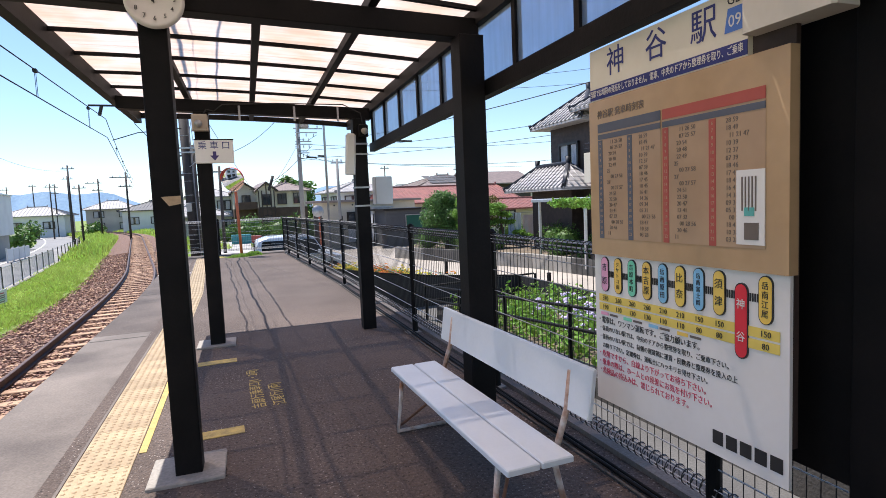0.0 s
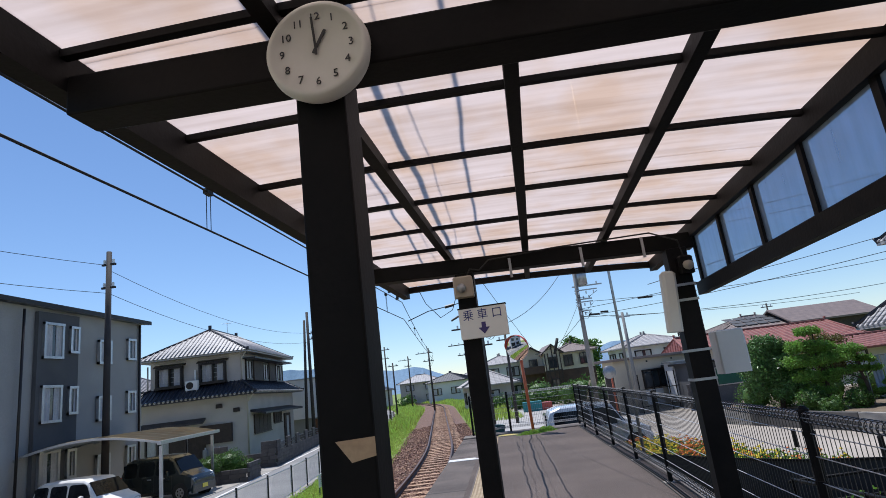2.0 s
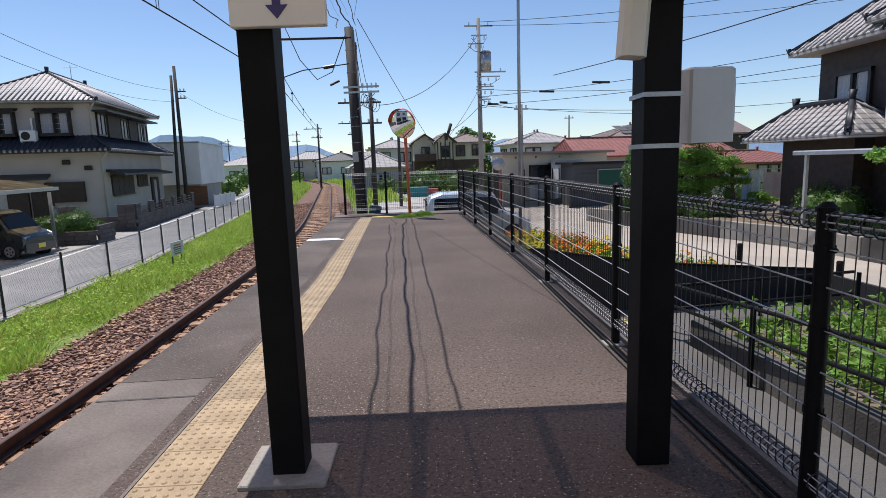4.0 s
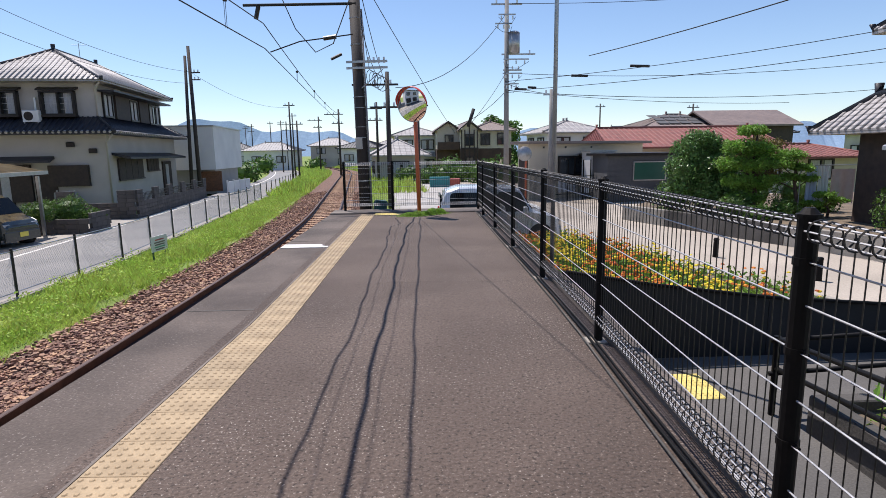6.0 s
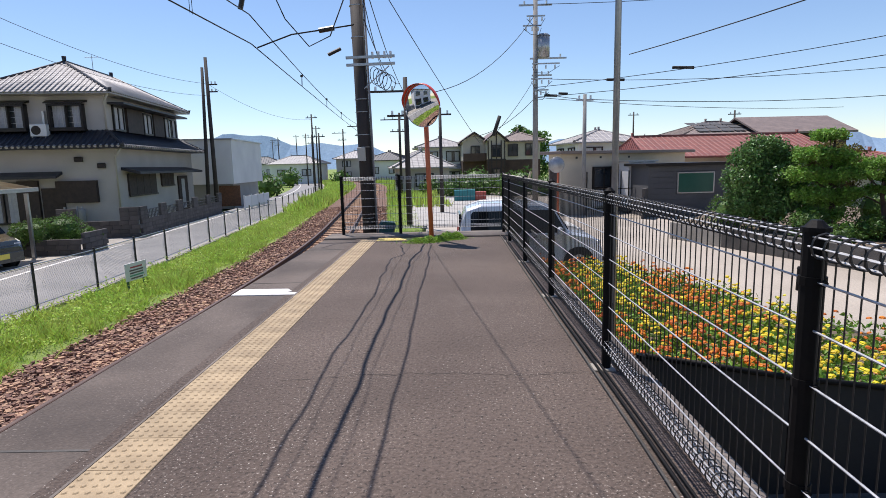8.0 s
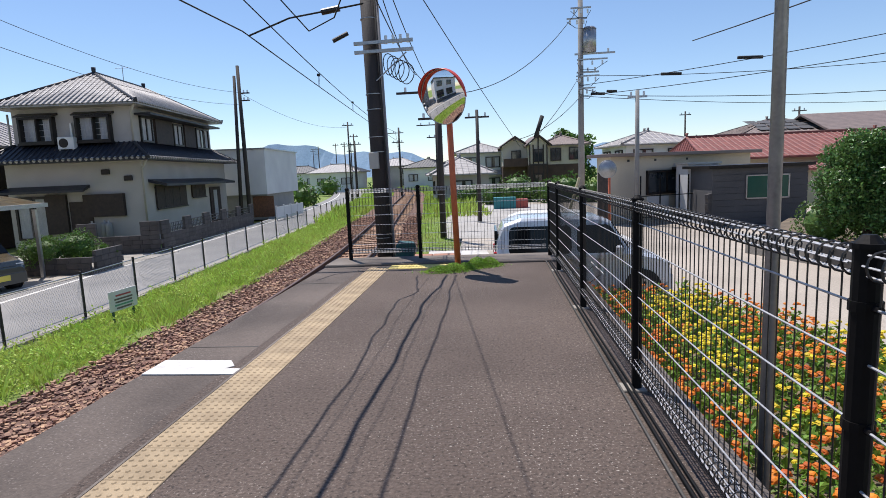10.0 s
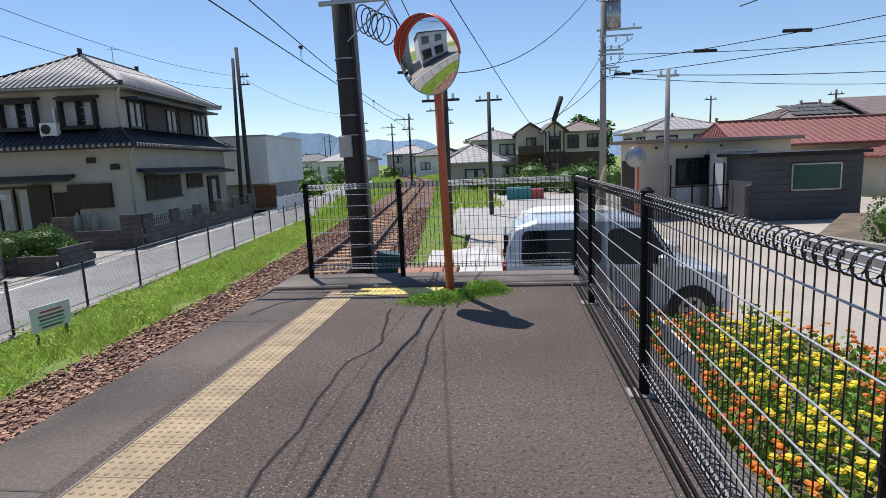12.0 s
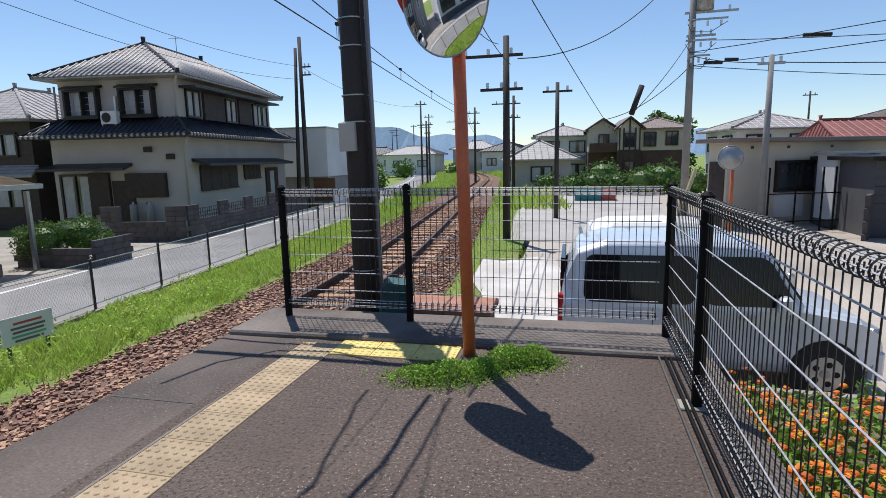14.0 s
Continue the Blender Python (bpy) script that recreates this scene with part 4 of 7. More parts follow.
ps = thing("paper_notice", "laminated paper notice tied to the fence", "notice", pose(1.875, 5.0, 0.76, 0, 0, -2))
part("sheet", Geo().box(-0.004, -0.13, -0.25, 0.0, 0.13, 0.25), PAPER, ps)
for k in range(5):
    for j in range(9 if k < 4 else 5):
        mark(0.09 - 0.045 * k, 0.17 - 0.042 * j, 0.072 - 0.045 * k, 0.198 - 0.042 * j, INK, ps, -0.006)
part("flower_mark", Geo().tube([(-0.006, 0.03, 0.225), (-0.005, 0.03, 0.225)], 0.025, 10), FL_YELLOW, ps)
wp = thing("white_plate", "white tin plate leaning inside the wire fence", "plate", pose(2.24, 16.64, 0.34, 0, -14, 0))
part("plate", Geo().chamfer(-0.006, -0.31, -0.095, 0.006, 0.31, 0.095, 0.003), PAPER, wp)
for y in (-0.2, 0.2):
    part("tie", Geo().tube([(0.0, y, 0.07), (-0.12, y, 0.02)], 0.003, 5), WIRE, wp)
cond = thing("conduit", "black conduit pipes along the fence foot", "conduit")
for x, r, mt in ((2.07, 0.010, BLACK), (2.03, 0.007, CONC_DARK), (2.1, 0.008, BLACK)):
    part("pipe", Geo().tube([(x + bend(y), y, 0.016 + 0.004 * math.sin(y * 3)) for y in [-5 + i for i in range(25)] + [19.6]], r, 6), mt, cond, "", True)

# ---- paint on the platform ----
pm = thing("platform_marking", "worn yellow boarding marks painted on the asphalt", "floor marking", kind="structure")
for x0, x1, y0, y1 in ((-0.18, 0.15, 6.47, 6.6), (-0.17, 0.13, 4.69, 4.81)):
    part("bar", Geo().box(x0, y0, 0.0, x1, y1, 0.004), YPAINT, pm)
part("line", ribbon([4.66 + 0.3 * i for i in range(9)], lambda y: -0.205 + bend(y), lambda y: -0.165 + bend(y), 0.004, 0.004, 0.004), YPAINT, pm)
GT = Matrix(((0, -1, 0, 0), (1, 0, 0, 0), (0, 0, 1, 0), (0, 0, 0, 1)))
part("lettering", lettering("吉原行乗車口(1・2両)", 0.105, YPAINT), None, pm, m=Matrix.Translation((0.255, 5.6, 0.003)) @ GT)
part("lettering", lettering("江尾行(1両)", 0.105, YPAINT), None, pm, m=Matrix.Translation((0.39, 5.36, 0.003)) @ GT)
solid("stop_mark", Geo().prism([(-1.21, 15.17), (-0.53, 15.16), (-0.53, 15.27), (-0.64, 15.28), (-0.60, 15.33), (-0.68, 15.45), (-1.21, 15.47)], "z", -0.003, 0.006), WPAINT, "worn white stopping mark near the platform edge", "floor marking", kind="structure")
cr = Geo()
for y0, y1, x in ((8.2, 8.22, -1.2), (11.9, 11.92, -1.2), (15.8, 15.815, -1.2), (18.4, 18.415, -1.2)):
    cr.box(x + bend(y0), y0, -0.003, -0.62 + bend(y0), y1, -0.0015)
solid("edge_joint", cr, CONC_DARK, "dark joints across the concrete edge", "joint", kind="structure")


# ---- plants: helpers ----
def blades(q, x, y, z, h, w, lean, r=rng):
    """One grass blade."""
    a = r.uniform(0, 6.283)
    dx, dy = math.cos(a), math.sin(a)
    lx, ly = r.uniform(-lean, lean), r.uniform(-lean, lean)
    q.add([(x - dx * w, y - dy * w, z), (x + dx * w, y + dy * w, z), (x + lx * 0.4 + dx * w * 0.6, y + ly * 0.4 + dy * w * 0.6, z + h * 0.6), (x + lx, y + ly, z + h)], [(0, 1, 2), (0, 2, 3)])


def leaf(q, c, size, r=rng):
    """One bent leaf of four corners."""
    n = Vector((r.gauss(0, 1), r.gauss(0, 1), r.gauss(0.4, 1))).normalized()
    u = n.orthogonal().normalized()
    u.rotate(Matrix.Rotation(r.uniform(0, 6.28), 3, n))
    v = n.cross(u)
    q.add([c - u * size, c + v * size * 0.5 + n * size * 0.15, c + u * size, c - v * size * 0.5 + n * size * 0.15], [(0, 1, 2, 3)])


def clump(q, c, rx, rz, n, size, r=rng, shell=0.55):
    """Leaves spread through the outer part of a lumpy ball."""
    for _ in range(n):
        d = Vector((r.gauss(0, 1), r.gauss(0, 1), r.gauss(0, 1))).normalized()
        k = r.uniform(shell, 1.0) * (1 + 0.25 * math.sin(d.x * 5 + c.x * 3) * math.cos(d.y * 4 + c.y))
        leaf(q, c + Vector((d.x * rx * k, d.y * rx * k, d.z * rz * k)), size * r.uniform(0.6, 1.3), r)


def tree(name, x, y, z, height, spread, label, lumps, n, size, material=None, trunk=0.12, group=""):
    """Tapered trunk, limbs to each lump, and a crown of single leaves."""
    material = material or FOLIAGE
    r = random.Random(hash((round(x * 7), round(y * 7))) & 0xffff)
    t = thing(name, label, "tree", pose(x, y, z), group)
    tr, cr = Geo(), Geo()
    tr.tube([(0, 0, -0.2), (0.06, 0.03, height * 0.35), (-0.05, 0.05, height * 0.75)], trunk, 8, trunk * 0.45)
    for i in range(lumps):
        a = 2.4 * i + r.uniform(-0.4, 0.4)
        hz = height * (0.2 + 0.7 * (i + 0.5) / lumps)
        rad = spread * (0.75 - 0.5 * abs((i + 0.5) / lumps - 0.35)) * r.uniform(0.6, 1.0)
        c = Vector((math.cos(a) * rad, math.sin(a) * rad, hz))
        tr.tube([(0, 0, hz * 0.72), c * 0.55 + Vector((0, 0, hz * 0.4)), c], trunk * 0.35, 6, trunk * 0.1)
        clump(cr, c, spread * r.uniform(0.38, 0.55), height * r.uniform(0.11, 0.17), n, size, r)
    part("trunk", tr, BARK, t, "", True)
    part("crown", cr, material, t)
    return t


def bush(name, x, y, z, rx, rz, n, size, label="clipped green shrub", material=None, group="shrubs"):
    r = random.Random(int(abs(x * 31 + y * 17) * 10))
    q = Geo()
    clump(q, Vector((0, 0, rz * 0.8)), rx, rz, n, size, r, 0.75)
    stem = Geo()
    for k in range(4):
        stem.tube([(0, 0, -0.05), (rx * 0.5 * math.cos(k * 1.6), rx * 0.5 * math.sin(k * 1.6), rz * 0.9)], 0.02, 5, 0.008)
    inner = Geo()
    for ring in range(5):
        aa = math.pi * (ring + 0.5) / 5
        inner.v += [(0.72 * rx * math.sin(aa) * math.cos(k * 0.7854), 0.72 * rx * math.sin(aa) * math.sin(k * 0.7854), rz * 0.8 + 0.72 * rz * math.cos(aa)) for k in range(8)]
    for ring in range(4):
        inner.f += [(ring * 8 + k, ring * 8 + (k + 1) % 8, ring * 8 + 8 + (k + 1) % 8, ring * 8 + 8 + k) for k in range(8)]
    t = thing(name, label, "shrub", pose(x, y, z), group)
    part("stems", stem, BARK, t)
    part("core", inner, FOLIAGE, t)
    part("leaves", q, material or FOLIAGE, t)
    return t


# ---- houses: helper ----
def ribs(q, e0, e1, t0, t1, pitch=0.27, r=0.045):
    """Rows of round tiles from an eave line e0-e1 up to a ridge line t0-t1."""
    e0, e1, t0, t1 = map(Vector, (e0, e1, t0, t1))
    L = (e1 - e0).length
    d = (e1 - e0) / L
    up0 = (t0 - e0).dot(d)
    up1 = (t1 - e0).dot(d)
    rise = ((t0 - e0) - d * up0)
    n = max(2, int(L / pitch))
    runs = []
    for i in range(n):
        s = L * (i + 0.5) / n
        k = 1.0
        if s < up0:
            k = min(k, s / max(up0, 1e-6))
        if s > up1:
            k = min(k, (L - s) / max(L - up1, 1e-6))
        if k > 0.03:
            a = e0 + d * s
            runs.append([a - rise * 0.012, a + rise * k])
            if q is not None:
                q.tube(runs[-1], r, 5)
    return runs


def hip_roof(parent, x0, y0, x1, y1, z, h, inset, material, ridge_mat, thick=0.12, name="roof", pitch=0.27, cut=None, rows=False):
    """Tiled hip roof over a rectangle; the ridge runs along the longer side."""
    lx, ly = x1 - x0, y1 - y0
    if cut:
        a0, a1, b0, b1 = (cut[0], cut[1], z + h), (cut[2], cut[1], z + h), (cut[0], cut[3], z + h), (cut[2], cut[3], z + h)
        c = [a0, a1, b1, b0]
    else:
        if ly >= lx:
            a, b = ((x0 + x1) / 2, y0 + inset, z + h), ((x0 + x1) / 2, y1 - inset, z + h)
            c = [a, a, b, b]
        else:
            a, b = (x0 + inset, (y0 + y1) / 2, z + h), (x1 - inset, (y0 + y1) / 2, z + h)
            c = [a, b, b, a]
    e = [(x0, y0, z), (x1, y0, z), (x1, y1, z), (x0, y1, z)]
    q = Geo()
    lo = [(p[0], p[1], p[2] - thick) for p in e]
    q.add(e + c + lo, [(0, 1, 5, 4), (1, 2, 6, 5), (2, 3, 7, 6), (3, 0, 4, 7), (8, 9, 1, 0), (9, 10, 2, 1), (10, 11, 3, 2), (11, 8, 0, 3), (11, 10, 9, 8)] + ([(4, 5, 6, 7)] if cut else []))
    rf = part(name, q, material, parent)
    t = Geo()
    for i in range(4):
        if rows:
            for run in ribs(None, e[i], e[(i + 1) % 4], c[i], c[(i + 1) % 4], pitch):
                part("roll", Geo().tube(run, 0.05, 6), material, rf, "", True)
        else:
            ribs(t, e[i], e[(i + 1) % 4], c[i], c[(i + 1) % 4], pitch)
    if not rows:
        tagged(part("tiling", t, material, rf), kind="stuff")
    for i in range(4):
        part("ridge", Geo().tube([(e[i][0], e[i][1], z + 0.16), e[i], c[i]], 0.09, 6), ridge_mat, rf, "", True)
    if not cut:
        part("ridge", Geo().tube([(c[0][0], c[0][1], c[0][2] + 0.3), c[0], c[2], (c[2][0], c[2][1], c[2][2] + 0.3)], 0.12, 6), ridge_mat, rf, "", True)
    return rf


def window(parent, m, w, h, cols=2, frame_mat=None, curtain=True, hood=0.0, depth=0.1, grid=False):
    """A framed window; m puts its centre on the wall, facing local -y."""
    frame_mat = frame_mat or FRAME
    wd = part("window", Geo().box(-w / 2, -0.01, -h / 2, w / 2, 0.05, h / 2), GLASS, parent, m=m)
    f = Geo()
    for x in (-w / 2, w / 2):
        f.box(x - 0.05, -depth, -h / 2 - 0.05, x + 0.05, 0.03, h / 2 + 0.05)
    for z in (-h / 2, h / 2):
        f.box(-w / 2 - 0.05, -depth - 0.01, z - 0.05, w / 2 + 0.05, 0.03, z + 0.05)
    for i in range(1, cols):
        x = -w / 2 + w * i / cols
        f.box(x - 0.03, -depth * 0.8, -h / 2, x + 0.03, 0.0, h / 2)
    part("window_frame", f, frame_mat, wd)
    if grid:
        mt = Geo()
        for i in range(1, 6):
            mt.box(-w / 2 + w * i / 6 - 0.012, -0.045, -h / 2, -w / 2 + w * i / 6 + 0.012, -0.035, h / 2)
        for i in range(1, 4):
            mt.box(-w / 2, -0.045, -h / 2 + h * i / 4 - 0.012, w / 2, -0.035, -h / 2 + h * i / 4 + 0.012)
        part("muntin_grid", mt, FRAME_SILVER, wd)
    if curtain:
        n = 20
        top = [(-w / 2 + w * i / n, -0.02 - 0.012 * (i % 2)) for i in range(n + 1)]
        ring = top + [(x, -0.012) for x, _ in reversed(top)]
        for lo, hi in ((-0.96, -0.1), (0.25, 0.96)):
            seg = [(u, v) for u, v in top if lo * w / 2 <= u <= hi * w / 2]
            if len(seg) > 1:
                part("curtain", Geo().prism(seg + [(u, -0.0115) for u, _ in reversed(seg)], "z", -h / 2 * 0.95, h / 2 * 0.92), CURTAIN, wd)
    if hood:
        part("hood", Geo().add([(-w / 2 - 0.25, 0, h / 2 + 0.35), (w / 2 + 0.25, 0, h / 2 + 0.35), (w / 2 + 0.25, -hood, h / 2 + 0.16), (-w / 2 - 0.25, -hood, h / 2 + 0.16), (-w / 2 - 0.25, 0, h / 2 + 0.22), (w / 2 + 0.25, 0, h / 2 + 0.22), (w / 2 + 0.25, -hood, h / 2 + 0.1), (-w / 2 - 0.25, -hood, h / 2 + 0.1)], [(0, 1, 2, 3), (7, 6, 5, 4), (3, 2, 6, 7), (0, 4, 5, 1), (0, 3, 7, 4), (1, 5, 6, 2)]), TILE_DARK, wd)
    return wd


def small_house(name, x, y, z, yaw, w, d, h, roof_h, label, wall_mat, tile_mat, wins=2, storeys=2, lower=True):
    """A plain house further off: walls, hip roof, storey roof and windows on two sides."""
    t = thing(name, label, "house", pose(x, y, z, 0, 0, yaw), "houses")
    part("wall", Geo().box(0, 0, -0.3, w, d, h), wall_mat, t)
    hip_roof(t, -0.6, -0.6, w + 0.6, d + 0.6, h, roof_h, min(w, d) / 2 + 0.2, tile_mat, tile_mat, pitch=0.5)
    sh = h / storeys
    for s in range(storeys):
        for i in range(wins):
            zc = sh * s + sh * 0.52
            window(t, pose(w * (i + 0.5) / wins, -0.01, zc), min(1.6, w / wins * 0.6), 1.1, hood=0.0)
            window(t, pose(-0.01, d * (i + 0.5) / wins, zc, 0, 0, -90), min(1.6, d / wins * 0.6), 1.1)
    if storeys > 1 and lower:
        q = Geo()
        for yy, s in ((0, -1),):
            q.add([(-0.5, -0.8, sh - 0.15), (w + 0.5, -0.8, sh - 0.15), (w + 0.2, 0, sh + 0.35), (-0.2, 0, sh + 0.35), (-0.5, -0.8, sh - 0.25), (w + 0.5, -0.8, sh - 0.25), (w + 0.2, 0, sh + 0.2), (-0.2, 0, sh + 0.2)], [(0, 1, 2, 3), (7, 6, 5, 4), (0, 4, 5, 1), (1, 5, 6, 2), (3, 7, 4, 0)])
        part("lower_roof", q, tile_mat, t)
    return t


# ---- the large house across the lane ----
# local x runs along the side facing the track, local y away from the camera
HM = pose(-16.1, 38.45, ROAD_Z, 0, 0, 7.2)
house = thing("house", "two-storey beige house with silver tiled hip roof", "house", HM)
HW, HD, UE, LE = 7.3, 12.1, 6.95, 4.2
part("lower_wall", Geo().box(-HW + 0.2, 0.5, -0.2, -0.3, HD + 0.4, LE + 0.3), WALL, house)
part("upper_wall", Geo().box(-HW + 0.65, 0.85, LE, -0.75, HD - 0.6, UE + 0.1), WALL, house)
hip_roof(house, -HW, 0, 0, HD, UE, 2.0, 3.3, TILE, TILE_DARK, name="upper_roof", rows=True)
hip_roof(house, -HW - 0.55, -0.55, 0.55, HD + 0.8, LE, 0.85, 1.2, TILE_DARK, TILE_DARK, name="lower_roof", rows=True, cut=(-HW + 0.65, 0.85, -0.75, HD - 0.6))
for x in (-5.35, -2.55):
    window(house, pose(x, 0.84, 5.75), 1.6, 1.2, depth=0.34, grid=True)
    part("bay_hood", Geo().add([(x - 1.0, 0.86, 6.62), (x + 1.0, 0.86, 6.62), (x + 0.95, 0.42, 6.46), (x - 0.95, 0.42, 6.46), (x - 1.0, 0.86, 6.5), (x + 1.0, 0.86, 6.5), (x + 0.95, 0.42, 6.4), (x - 0.95, 0.42, 6.4)], [(0, 1, 2, 3), (7, 6, 5, 4), (3, 2, 6, 7), (0, 3, 7, 4), (1, 5, 6, 2), (0, 4, 5, 1)]), FRAME, house, "dark bay window hood")
    part("bay_sill", Geo().box(x - 0.9, 0.44, 5.02, x + 0.9, 0.86, 5.12), FRAME, house)
window(house, pose(-0.74, 2.3, 5.75, 0, 0, 90), 1.2, 1.25, cols=2)
window(house, pose(-0.74, 6.2, 5.7, 0, 0, 90), 1.2, 1.2, cols=2)
window(house, pose(-0.74, 10.0, 5.7, 0, 0, 90), 2.0, 1.25, cols=3)
part("shutter_box", Geo().box(-0.75, 3.2, 5.05, -0.6, 5.3, 6.4), WOOD_DARK, house, "dark timber shutter case")
part("shutter_box", Geo().box(-0.75, 7.0, 5.05, -0.6, 8.6, 6.4), WOOD_DARK, house, "dark timber shutter case")
part("awning", Geo().box(-0.75, 1.2, 6.42, 0.1, 11.2, 6.52), TILE_DARK, house, "dark strip awning")
for ya, yb, za, zb in ((1.6, 5.4, 1.55, 2.72), (6.3, 8.4, 1.95, 2.75)):
    rw = part("shuttered_window", Geo().box(-0.31, ya, za, -0.2, yb, zb), WOOD_DARK, house, "dark closed rain shutters")
    part("shutter_frame", Geo().box(-0.22, ya - 0.06, za - 0.07, -0.16, yb + 0.06, za).box(-0.22, ya - 0.06, zb, -0.16, yb + 0.06, zb + 0.06), FRAME, rw)
    for k in range(1, 4):
        yk = ya + (yb - ya) * k / 4
        part("shutter_joint", Geo().box(-0.21, yk - 0.02, za, -0.185, yk + 0.02, zb), FRAME, rw)
part("awning", Geo().add([(-0.3, 1.0, 3.1), (-0.3, 11.2, 3.1), (0.75, 11.4, 2.85), (0.75, 0.8, 2.85), (-0.3, 1.0, 2.95), (-0.3, 11.2, 2.95), (0.75, 11.4, 2.72), (0.75, 0.8, 2.72)], [(0, 1, 2, 3), (7, 6, 5, 4), (3, 2, 6, 7), (0, 3, 7, 4), (1, 5, 6, 2)]), TILE_DARK, house, "dark tiled porch awning")
dr = part("door", Geo().box(-0.3, 9.2, 0.0, -0.2, 11.0, 2.5), WOOD_DARK, house)
part("door_glass", Geo().box(-0.21, 9.7, 0.3, -0.18, 10.3, 2.3), CURTAIN, dr)
window(house, pose(-6.0, 0.49, 1.35), 1.5, 2.1, curtain=True)
part("shutter_box", Geo().box(-5.2, 0.32, 0.5, -4.2, 0.5, 2.5), WOOD_DARK, house)
part("door", Geo().box(-4.1, 0.42, 0.0, -3.0, 0.5, 2.1), WOOD_DARK, house)
part("shutter_box", Geo().box(-3.3, 0.25, 1.3, -1.3, 0.5, 2.45), WOOD_DARK, house, "dark timber shutter case")
part("awning", Geo().add([(-7.0, 0.5, 2.95), (-3.0, 0.5, 2.95), (-2.8, -0.5, 2.72), (-7.2, -0.5, 2.72), (-7.0, 0.5, 2.8), (-3.0, 0.5, 2.8), (-2.8, -0.5, 2.6), (-7.2, -0.5, 2.6)], [(0, 1, 2, 3), (7, 6, 5, 4), (3, 2, 6, 7), (0, 3, 7, 4), (1, 5, 6, 2)]), TILE_DARK, house, "dark tiled door awning")
for x, z in ((-2.1, 3.55), (-1.0, 3.2)):
    part("vent", Geo().chamfer(x - 0.2, 0.34, z - 0.13, x + 0.2, 0.5, z + 0.13, 0.03), FRAME, house)
for p in (((-0.28, 0.42, 0.2), (-0.28, 0.42, 3.6), (0.3, -0.2, 4.05)), ((-0.7, 0.78, 4.9), (-0.7, 0.78, 6.5), (-0.2, 0.2, 6.85)), ((-HW + 0.5, 0.78, 4.9), (-HW + 0.5, 0.78, 6.6))):
    part("downpipe", Geo().tube(p, 0.05, 8), flat("pipe_beige", (0.45, 0.42, 0.38)), house, "", True)
for k in range(46):
    yk = -0.45 + 13.2 * (k + 0.5) / 46
    part("eave_tile", Geo().tube([(0.50, yk, LE + 0.015), (0.60, yk, LE - 0.03)], 0.075, 8), TILE, house)
for k in range(30):
    xk = -HW - 0.5 + (HW + 1.0) * (k + 0.5) / 30
    part("eave_tile", Geo().tube([(xk, -0.50, LE + 0.015), (xk, -0.60, LE - 0.03)], 0.075, 8), TILE, house)
part("tv_aerial", Geo().tube([(-3.2, 5.5, 8.8), (-3.2, 5.5, 9.7)], 0.02, 5).tube([(-3.6, 5.5, 9.6), (-2.8, 5.5, 9.6)], 0.015, 5), GALV, house)
ac = thing("air_conditioner", "white air conditioner unit on the lower roof", "air conditioner", HM @ pose(-3.75, 0.35, 4.75))
part("casing", Geo().chamfer(-0.4, -0.15, 0.0, 0.4, 0.15, 0.6, 0.02), PAPER, ac)
part("fan_grille", Geo().tube([(-0.1, -0.155, 0.3), (-0.1, -0.16, 0.3)], 0.23, 20), FRAME, ac)
part("stand", Geo().box(-0.35, -0.14, -0.3, -0.3, 0.14, 0.0).box(0.3, -0.14, -0.3, 0.35, 0.14, 0.0), GALV, ac)
part("duct", Geo().box(0.02, 0.3, 0.3, 0.12, 0.42, 1.3), PAPER, ac)

# block wall before the house: each block a piece
bw = thing("block_wall", "weathered dark concrete block garden wall with railings", "wall", pose(-12.45, 33.6, ROAD_Z, 0, 0, 8.0), kind="structure")
blk = Geo().chamfer(0.004, 0, 0.004, 0.386, 0.12, 0.186, 0.006).mesh("block")
blk.materials.append(BLOCK)


def block_run(parent, m, length, courses, extra=()):
    n = int(length / 0.39)
    for r in range(courses):
        for i in range(n):
            part("block", blk, None, parent, m=m @ Matrix.Translation((0.39 * i + (0.1 if r % 2 else 0), 0, 0.19 * r)))
    for k in extra:
        for r in range(courses, courses + 3):
            for j in (0, 1):
                part("block", blk, None, parent, m=m @ Matrix.Translation((k + 0.39 * j, -0.01, 0.19 * r)))


block_run(bw, pose(0, 0, 0, 0, 0, 90), 13.6, 4, (0, 2.4, 4.8, 7.4, 10.0, 12.6))
block_run(bw, pose(0, 0, 0, 0, 0, 180), 3.4, 4, (0.05, 2.6))
rl = Geo()
for a, b in ((0.9, 2.3), (3.3, 4.7), (5.7, 7.3), (8.3, 9.9), (10.9, 12.5)):
    for z in (0.85, 1.0, 1.15):
        rl.tube([(-0.06, a, z), (-0.06, b, z)], 0.018, 6)
    for k in range(8):
        yy = a + (b - a) * (k + 0.5) / 8
        rl.tube([(-0.06, yy, 0.76), (-0.06, yy, 1.15)], 0.012, 5)
part("railing", rl, FRAME, bw)
for i, (dx, dy) in enumerate(((0.0, 0.0), (0.5, 0.2), (0.9, -0.1))):
    tk = thing("gas_cylinder", "grey gas cylinder by the house wall", "cylinder", HM @ pose(-2.9 + dx, 0.1 + dy, 0), "gas cylinders")
    part("tank", Geo().tube([(0, 0, 0), (0, 0, 0.9), (0, 0, 1.0)], 0.18, 12, 0.15), WALL_GREY, tk, "", True)
    part("valve", Geo().tube([(0, 0, 1.0), (0, 0, 1.12)], 0.05, 8), GALV, tk)

